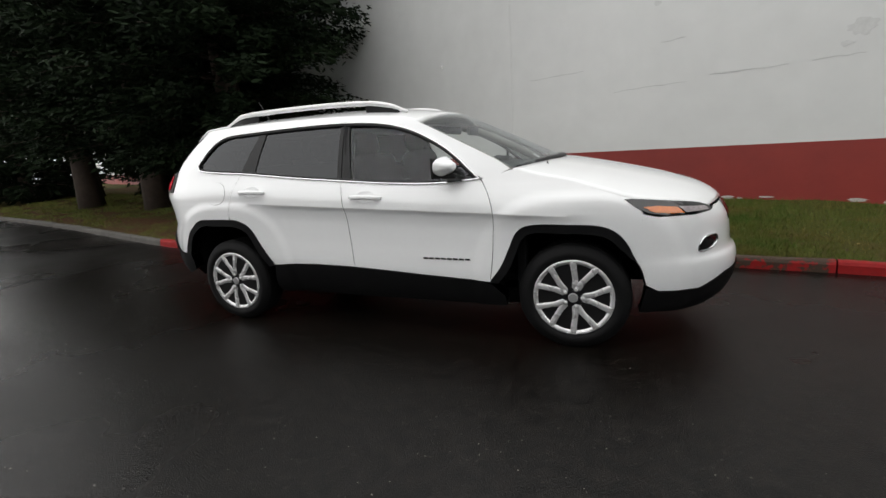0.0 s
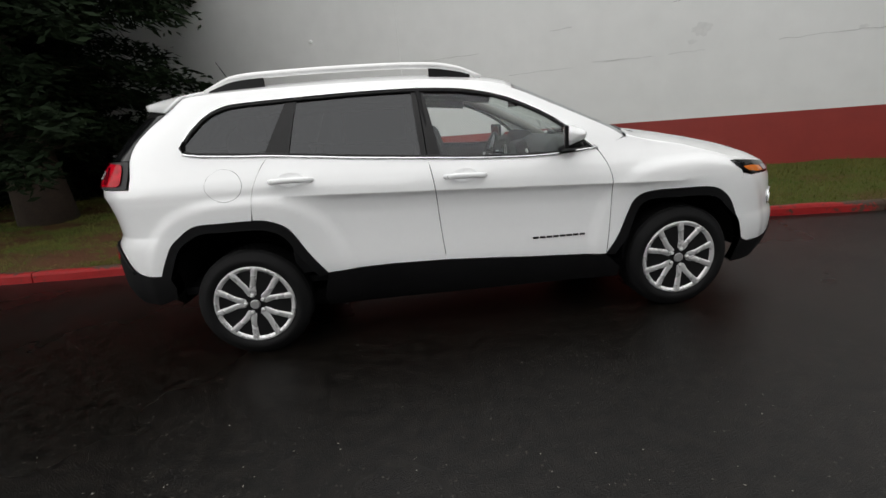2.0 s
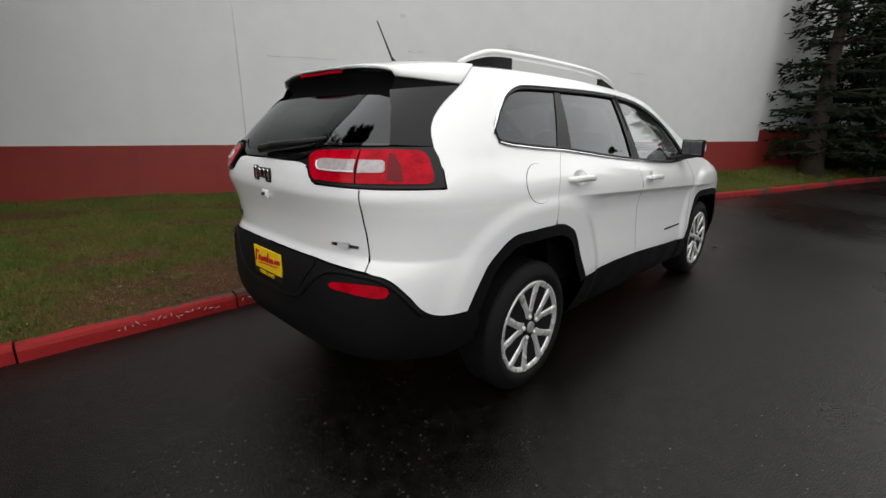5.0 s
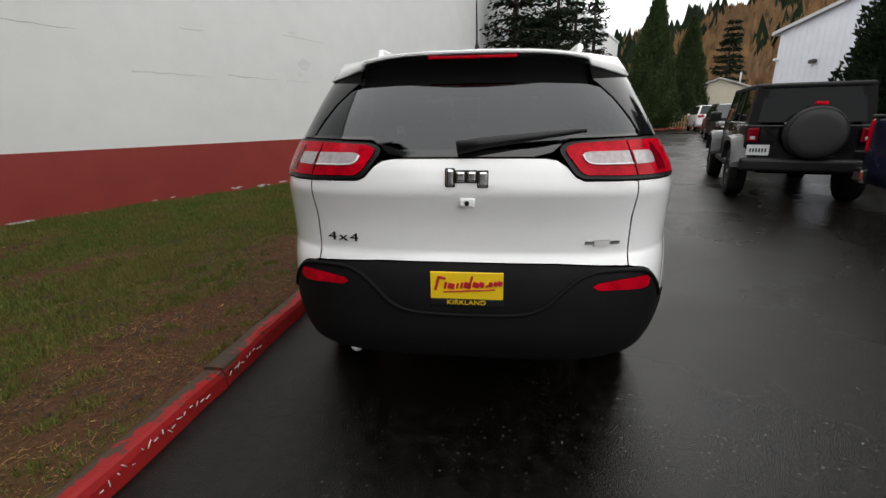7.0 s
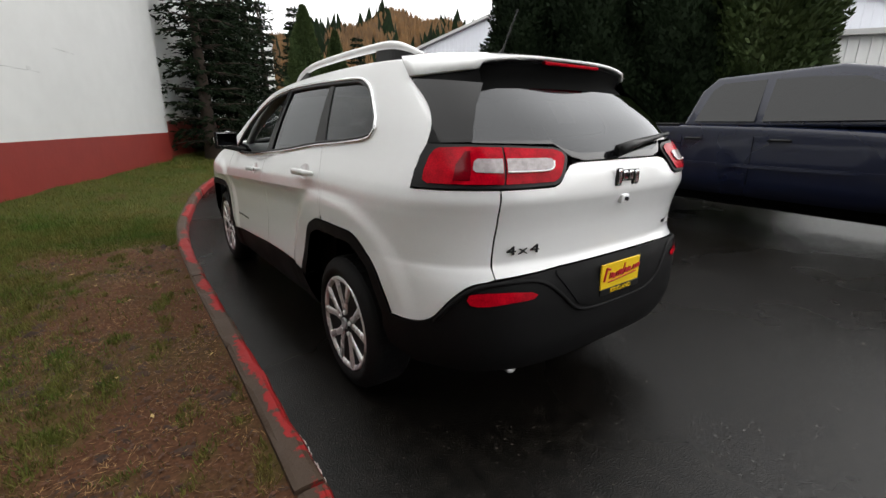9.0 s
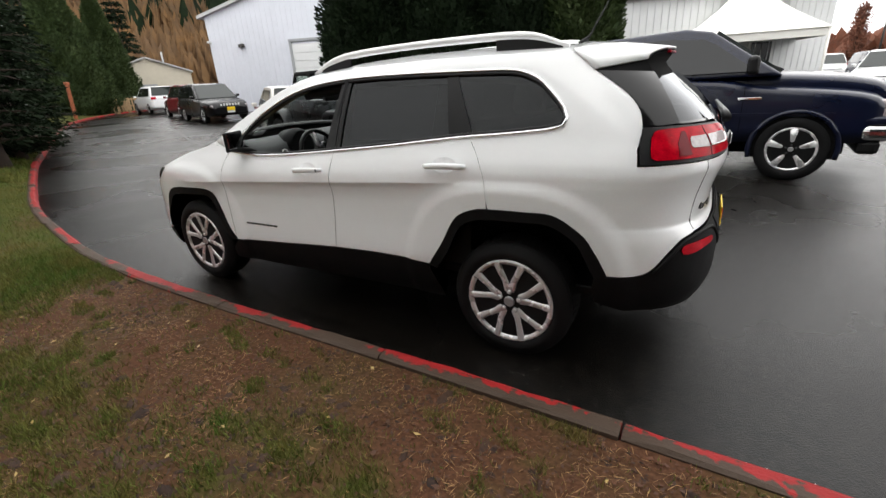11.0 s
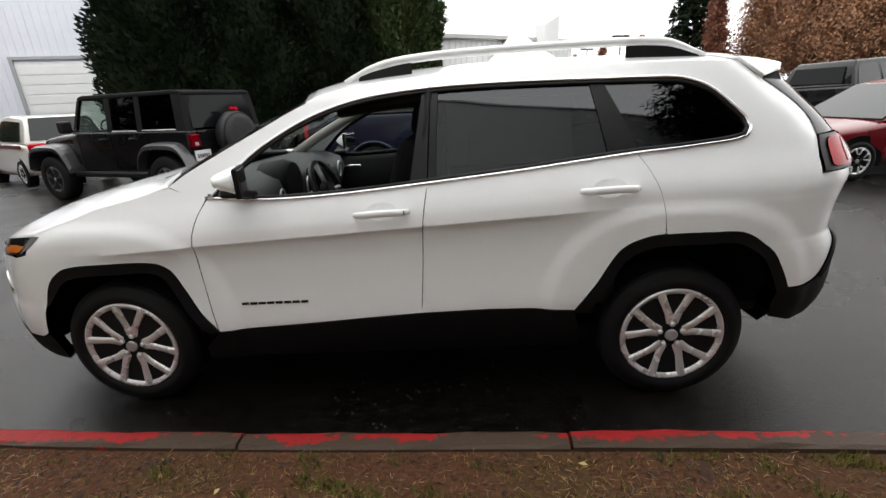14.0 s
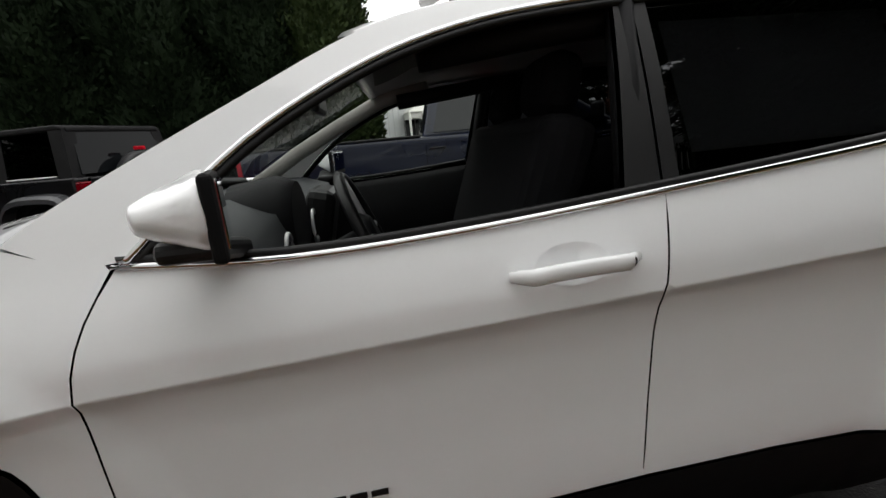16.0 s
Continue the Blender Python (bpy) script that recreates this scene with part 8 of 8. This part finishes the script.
post = thing("marker_post", 29.6, -9.75, 0.45, label="leaning rusty orange marker post", category="post")
part("shaft", box_bm((0.16, 0.16, 2.1), (0, 0, 0.95), 0.02, turn=(0, -8, 0)), RUST_POST, post)
part("cap", box_bm((0.22, 0.22, 0.14), (-0.15, 0, 2.0), 0.02, turn=(0, -8, 0)), RUST_POST, post)
for k in range(3):
    pal = thing("wooden_pallet", 33.2 + 0.75 * k, -13.2 - 1.1 * k, 0.42, 60 + 14 * k, label="pale wooden pallet stood on edge", category="pallet", group="stacked pallets")
    for j in range(6):
        part("board", box_bm((0.10, 0.03, 1.1), (-0.5 + 0.2 * j, 0.05, 0.55)), WOOD, pal)
    for zz in (0.12, 0.55, 1.0):
        part("rail", box_bm((1.15, 0.09, 0.10), (0, 0, zz)), WOOD, pal)

# ---- lawn: grass blades, dead straw, needles and leaves ----
def patch(x, y):
    """How green the lawn is: bare beside the kerb, mixed in the middle, lush at the foot of the wall."""
    ky = kerb_y(x)
    to_wall = (WALL_P[0] - x) * WALL_N[0] + (WALL_P[1] - y) * WALL_N[1]
    n = 0.56 + 0.44 * ripple(x, y, 0.55, 1)
    fine = ripple(x, y, 0.13, 2)
    bare = smooth01((y - ky - 0.32 - 0.50 * (0.5 + 0.5 * ripple(x, y, 0.9, 3))) / 0.75)
    ahead = smooth01((x - 1.5) / 1.2)
    back = smooth01((-1.9 - x) / 0.9)
    lush = smooth01((0.9 - to_wall) / 0.6)
    tuft = smooth01((fine + 0.55 * ripple(x, y, 0.30, 4) - 0.42) / 0.5)
    n = np.clip(n * (1.25 + 0.2 * smooth01((x - 0.5) / 1.5)) - 0.16 * (1 - smooth01((x - 0.5) / 1.5)), 0, 1.4)
    return np.clip(0.42 * tuft + n * np.maximum(bare, np.maximum(ahead * 0.9, back * 0.6)) * (0.85 + 0.45 * fine) + 0.8 * lush + 0.35 * ahead, 0, 1), to_wall


def ripple(x, y, size, seed):
    """Soft irregular blotches of about the given size, from -1 to 1."""
    q = np.random.RandomState(100 + seed)
    out = 0
    for k in range(9):
        a, p, f = q.uniform(0, 6.28), q.uniform(0, 6.28), q.uniform(0.7, 1.9)
        out = out + np.sin((np.cos(a) * x + np.sin(a) * y) * f * 2.6 / size + p)
    return np.clip(out / 4.2, -1, 1)


lv = np.array(lv)
cover = lawn.data.attributes.new("grass_cover", "FLOAT", "POINT")
cover.data.foreach_set("value", patch(lv[:, 0], lv[:, 1])[0].astype(np.float32))
rnd = np.random.RandomState(21)


def scatter(n, x0, x1, depth):
    x = rnd.uniform(x0, x1, n)
    d = depth * rnd.uniform(0, 1, n)
    y = kerb_y(x) + KERB_W + 0.01 + d
    g, w = patch(x, y)
    # thin out softly toward the ends of the strip
    thin = smooth01((x - x0) / 1.2) * smooth01((x1 - x) / 1.2) * smooth01((depth - d) / 0.9)
    ok = ((w > 0.03) | (x > 10.3)) & (rnd.uniform(0, 1, n) < thin)
    return x[ok], y[ok], g[ok]


def blades(name, x, y, h, w, material, label, category, flat=0.0):
    n = len(x)
    a = rnd.uniform(0, 2 * math.pi, n)
    z = lawn_z(x, y) - 0.004
    lean = rnd.uniform(0.15, 0.9, n) + flat
    up = np.stack([np.cos(a) * lean, np.sin(a) * lean, np.ones(n) * (0.05 if flat else 1.0)], -1)
    up /= np.linalg.norm(up, axis=1, keepdims=True)
    b = rnd.uniform(0, 2 * math.pi, n)
    sd = np.stack([np.cos(b), np.sin(b), np.zeros(n)], -1)
    if flat:
        sd = np.stack([-np.sin(a), np.cos(a), rnd.uniform(-0.4, 0.4, n)], -1)
    base = np.stack([x, y, z + (0.012 * rnd.uniform(0.3, 1.6, n) if flat else 0)], -1)
    h, w = np.asarray(h)[:, None], np.asarray(w)[:, None]
    if flat:
        v = np.stack([base - sd * w * 0.5, base + up * h * 0.55 - sd * w * 0.7, base + up * h, base + up * h * 0.5 + sd * w * 0.7], 1)
    else:
        v = np.stack([base - sd * w, base + sd * w, base + up * h * 0.6 + sd * w * 0.6, base + up * h], 1)
    ob = fast_mesh(name, v.reshape(-1, 3), np.arange(4 * n).reshape(n, 4), material, None)
    return tagged(ob, label, category, kind="stuff")


DARK_GRASS = make_mat("deep_green_grass", (0.058, 0.108, 0.013), 0.6, vary=0.5, scale=2.3, second=(0.145, 0.118, 0.032), spec=0.2)
BROWN_LEAF = make_mat("fallen_brown_leaves", (0.10, 0.036, 0.013), 0.6, vary=0.7, scale=9, second=(0.026, 0.012, 0.006), spec=0.3)
PALE_STRAW = make_mat("wet_pale_straw", (0.34, 0.20, 0.075), 0.6, vary=0.8, scale=5, second=(0.06, 0.028, 0.012), spec=0.3)

xs = np.concatenate([scatter(270000, -4.4, 3.8, 3.8), scatter(180000, -8, 10, 5.6), scatter(66000, 8, 25, 6.4), scatter(46000, -23, -6, 5.4)], axis=1)
keep = rnd.uniform(0, 1, xs.shape[1]) < smooth01((xs[2] - 0.05) / 0.42) * 0.95 + 0.05
x, y, g = xs[:, keep]
far = np.abs(x) > 9
blades("grass", x, y, rnd.uniform(0.022, 0.055, len(x)) * (0.7 + 0.6 * g) * (1 + 0.6 * far), rnd.uniform(0.0016, 0.0036, len(x)) * (1 + 2.0 * far), DARK_GRASS, "short wet grass growing in patches on the lawn", "grass")
x, y, g = np.concatenate([scatter(42000, -3.8, 3.4, 3.4), scatter(17000, -7, 8, 4.8)], axis=1)
keep = rnd.uniform(0, 1, len(x)) < (1.15 - 0.55 * g) * (0.30 + 0.70 * smooth01((ripple(x, y, 0.35, 7) + 0.35) / 0.8))
x, y = x[keep], y[keep]
blades("straw", x, y, rnd.uniform(0.015, 0.055, len(x)), rnd.uniform(0.0010, 0.0026, len(x)), PALE_STRAW, "dead straw and needles lying on the bare soil", "straw", flat=2.0)
x, y, g = np.concatenate([scatter(24000, -3.8, 3.4, 3.4), scatter(18000, -7, 8, 4.8)], axis=1)
keep = rnd.uniform(0, 1, len(x)) < 1.1 - g
x, y = x[keep], y[keep]
blades("fallen_leaves", x, y, np.exp(rnd.normal(-4.25, 0.45, len(x))), np.exp(rnd.normal(-5.1, 0.4, len(x))), BROWN_LEAF, "small wet brown leaves and bark scraps on the soil", "leaves", flat=1.2)
x, y, g = np.concatenate([scatter(16000, -3.6, 3.2, 2.6), scatter(9000, -6, 6, 4.2)], axis=1)
keep = rnd.uniform(0, 1, len(x)) < (1.0 - 0.8 * g) * smooth01((ripple(x, y, 0.5, 9) + 0.3) / 0.8)
x, y = x[keep], y[keep]
n = len(x)
s_ = np.exp(rnd.normal(-4.75, 0.55, n))
ball = np.array([(1, 0, 0), (0.3, 0.95, 0), (-0.8, 0.6, 0), (-0.8, -0.6, 0), (0.3, -0.95, 0), (0.1, 0.1, 0.75)])
ang = rnd.uniform(0, 6.28, n)
rot = np.stack([np.stack([np.cos(ang), -np.sin(ang), 0 * ang], -1), np.stack([np.sin(ang), np.cos(ang), 0 * ang], -1), np.tile([0, 0, 1.0], (n, 1))], 1)
form = np.stack([rnd.uniform(0.7, 1.9, n), rnd.uniform(0.5, 1.1, n), rnd.uniform(0.5, 1.1, n)], -1)
cv_ = np.einsum("nij,nkj->nki", rot, ball[None] * form[:, None] * s_[:, None, None]) + np.stack([x, y, lawn_z(x, y) - 0.002], -1)[:, None]
ct_ = (np.array([(0, 1, 5), (1, 2, 5), (2, 3, 5), (3, 4, 5), (4, 0, 5)])[None] + 6 * np.arange(n)[:, None, None]).reshape(-1, 3)
SOIL_CLOD = make_mat("wet_soil_clods", (0.052, 0.025, 0.014), 0.75, vary=0.7, scale=7, second=(0.012, 0.006, 0.004), spec=0.25)
tagged(fast_mesh("soil_clods", cv_.reshape(-1, 3), ct_, SOIL_CLOD, None), "wet clods of soil and bark on the bare lawn", "soil", kind="stuff")
x, y, g = scatter(300, -6, 8, 4.8)
blades("yellow_leaves", x, y, rnd.uniform(0.02, 0.04, len(x)), rnd.uniform(0.007, 0.014, len(x)), make_mat("yellowed_leaves", (0.38, 0.27, 0.07), 0.5, vary=0.5, scale=9, second=(0.30, 0.20, 0.09)), "pale yellow leaf scraps scattered over the lawn", "leaves", flat=1.5)

# ---- kerb: scuffed white paint marks on its face ----
CHALK = make_mat("scuffed_white_paint", (0.62, 0.58, 0.55), 0.7, vary=0.4, scale=60, bump=0.3, bump_scale=200)
rm = random.Random(9)
s_near = float(np.interp(-2.75, KERB_LINE[:, 0], _kd))
for k in range(26):
    s = s_near + 0.036 * k + rm.uniform(-0.01, 0.01) + 0.16 * (k > 16)
    p, nrm = kerb_at(s)
    p = p + nrm * 0.001
    d = np.array([nrm[1], -nrm[0]])
    z0 = rm.uniform(0.035, 0.070)
    ln, an = rm.uniform(0.014, 0.036), rm.choice((0.1, 0.9, 1.57, 2.2, 2.8))
    pts = [(p[0] + d[0] * math.cos(an) * ln * f, p[1] + d[1] * math.cos(an) * ln * f, z0 + math.sin(an) * ln * f) for f in (-0.5, 0.0, 0.5)]
    tube("paint_mark", pts, [0.002, 0.003, 0.002], CHALK, kerb, segs=5)

# ---- marks on the wall ----
REPAIR = make_mat("rough_repair_patch", (0.62, 0.63, 0.62), 0.8, vary=0.12, scale=14, bump=0.4, bump_scale=40)
CRACK = make_mat("dark_hairline_crack", (0.34, 0.34, 0.33), 0.9, vary=0.4, scale=20)


def wall_blob(name, s, z, rs, rz, material, seed, out=0.004, n=22):
    """An uneven flat patch on the wall's face."""
    q = random.Random(seed)
    rim = []
    for k in range(n):
        a = 2 * math.pi * k / n
        f = 1 + q.uniform(-0.22, 0.22)
        rim.append((s + rs * f * math.cos(a), z + rz * f * math.sin(a)))
    v = [(a, -out, b) for a, b in rim] + [(a * 1.0, 0.004, b) for a, b in rim] + [(s, -out * 1.2, z)]
    f = [(k, (k + 1) % n, n + (k + 1) % n, n + k) for k in range(n)] + [(k, (k + 1) % n, 2 * n) for k in range(n)]
    return from_arrays(name, v, f, material, wall)


wall_blob("repair_patch", 6.62, 2.28, 0.13, 0.09, REPAIR, 1)
wall_blob("repair_patch", 6.50, 2.12, 0.06, 0.03, REPAIR, 2)
wall_blob("repair_patch", 6.42, 2.76, 0.07, 0.02, REPAIR, 3)
wall_blob("repair_patch", 4.38, 3.08, 0.06, 0.03, REPAIR, 4)
wall_blob("repair_patch", 8.55, 2.05, 0.05, 0.03, REPAIR, 5)
for s0, s1, z0 in ((3.75, 4.85, 1.945), (5.25, 6.05, 1.985), (6.2, 6.75, 1.99), (4.45, 4.80, 2.54), (5.10, 5.56, 1.99), (6.2, 7.2, 2.70), (9.3, 9.9, 2.42), (2.2, 3.3, 2.34), (7.6, 8.8, 2.02)):
    q = random.Random(int(s0 * 100))
    pts = [(s, -0.001, z0 + q.uniform(-0.012, 0.012)) for s in np.arange(s0, s1, 0.08)]
    tube("crack", pts, [0.0012 + 0.002 * q.random() for _ in pts], CRACK, wall, segs=5)
part("bolt_cap", lathe_bm([(-0.035, 0.02), (-0.03, 0.035), (0.0, 0.04)], 16, "y", (0.0, 0, 2.935)), WALL_WHITE, wall)
tube("cable", [(1.80, -0.006, z) for z in np.linspace(1.05, 5.5, 12)], 0.006, WALL_WHITE, wall, segs=6)
# flaked white paint at the foot of the red band
for k in range(18):
    s = rm.choice((2.6, 3.4, 4.2, 5.0, 5.4, 6.2, 7.0)) + rm.uniform(-0.35, 0.35)
    wall_blob("paint_flake", s, wall_base(s) + rm.uniform(-0.01, 0.05), rm.uniform(0.02, 0.09), rm.uniform(0.006, 0.018), CHALK, 100 + k, out=0.0075, n=9)

# ---- yard: sealed cracks, grit and leaves on the asphalt ----
TAR = make_mat("black_crack_sealer", (0.008, 0.008, 0.008), 0.35, vary=0.3, scale=9, spec=0.35)


def tar_line(points, width, seed):
    q = random.Random(seed)
    pts = spline(points, 40)
    v, f = [], []
    for k, (px, py) in enumerate(pts):
        a, b = pts[max(k - 1, 0)], pts[min(k + 1, 39)]
        d = (b - a) / (np.linalg.norm(b - a) + 1e-9)
        w = width * (0.6 + 0.7 * q.random())
        wob = q.uniform(-0.3, 0.3) * width
        c = np.array([px, py]) + np.array([-d[1], d[0]]) * wob
        for o in (-w / 2, 0, w / 2):
            e = c + np.array([-d[1], d[0]]) * o
            v.append((e[0], e[1], float(rise(*e)) + (0.007 if o == 0 else 0.003)))
    for k in range(39):
        f += [(k * 3 + j, k * 3 + j + 1, k * 3 + j + 4, k * 3 + j + 3) for j in range(2)]
    return tagged(from_arrays("tar_seam", v, f, TAR, smooth=True), "dark sealed crack across the wet asphalt", "crack", group="sealed cracks", kind="")


tar_line([(9.4, -4.5), (13.0, -6.1), (18.2, -8.5)], 0.10, 3)
tar_line([(-5.32, 0.75), (-5.30, -0.05), (-5.43, -0.6), (-5.25, -1.8), (-5.28, -3.0), (-4.95, -4.2), (-5.2, -6.0)], 0.05, 4)
tar_line([(-5.27, -2.5), (-4.6, -2.35), (-4.1, -2.45)], 0.035, 5)
tar_line([(-5.28, -3.2), (-5.9, -2.7), (-6.6, -2.5)], 0.035, 6)

GRIT = make_mat("pale_stone_grit", (0.34, 0.32, 0.28), 0.7, vary=0.5, scale=40)
n = 7000
gx_ = rnd.uniform(-5.5, 5.5, n)
gy_ = rnd.uniform(-6.5, 1.15, n)
ok = ~((np.abs(gx_) < 2.1) & (np.abs(gy_) < 0.85)) & (gy_ < kerb_y(gx_) - 0.03)
ok &= rnd.uniform(0, 1, n) < (0.04 + 0.96 * smooth01((-1.3 - gy_) / 0.9)) * (0.25 + 0.75 * smooth01((0.5 * np.sin(1.1 * gx_ + 0.6) * np.sin(1.4 * gy_) + 0.5)))
gx_, gy_ = gx_[ok], gy_[ok]
n = len(gx_)
s_ = np.exp(rnd.normal(-5.95, 0.42, n))
octa = np.array([(1, 0, 0), (0, 1, 0), (-1, 0, 0), (0, -1, 0), (0, 0, 0.7), (0, 0, -0.3)])
ang = rnd.uniform(0, 6.28, n)
rot = np.stack([np.stack([np.cos(ang), -np.sin(ang), 0 * ang], -1), np.stack([np.sin(ang), np.cos(ang), 0 * ang], -1), np.tile([0, 0, 1.0], (n, 1))], 1)
stretch = np.stack([rnd.uniform(0.8, 1.7, n), rnd.uniform(0.5, 1.0, n), np.ones(n)], -1)
gv_ = np.einsum("nij,nkj->nki", rot, octa[None] * stretch[:, None] * s_[:, None, None]) + np.stack([gx_, gy_, s_ * 0.25], -1)[:, None]
tri = np.array([(0, 1, 4), (1, 2, 4), (2, 3, 4), (3, 0, 4), (1, 0, 5), (2, 1, 5), (3, 2, 5), (0, 3, 5)])
gf_ = (tri[None] + 6 * np.arange(n)[:, None, None]).reshape(-1, 3)
tagged(fast_mesh("grit", gv_.reshape(-1, 3), gf_, GRIT, None), "loose pale stone chips scattered on the wet asphalt", "grit", kind="stuff")
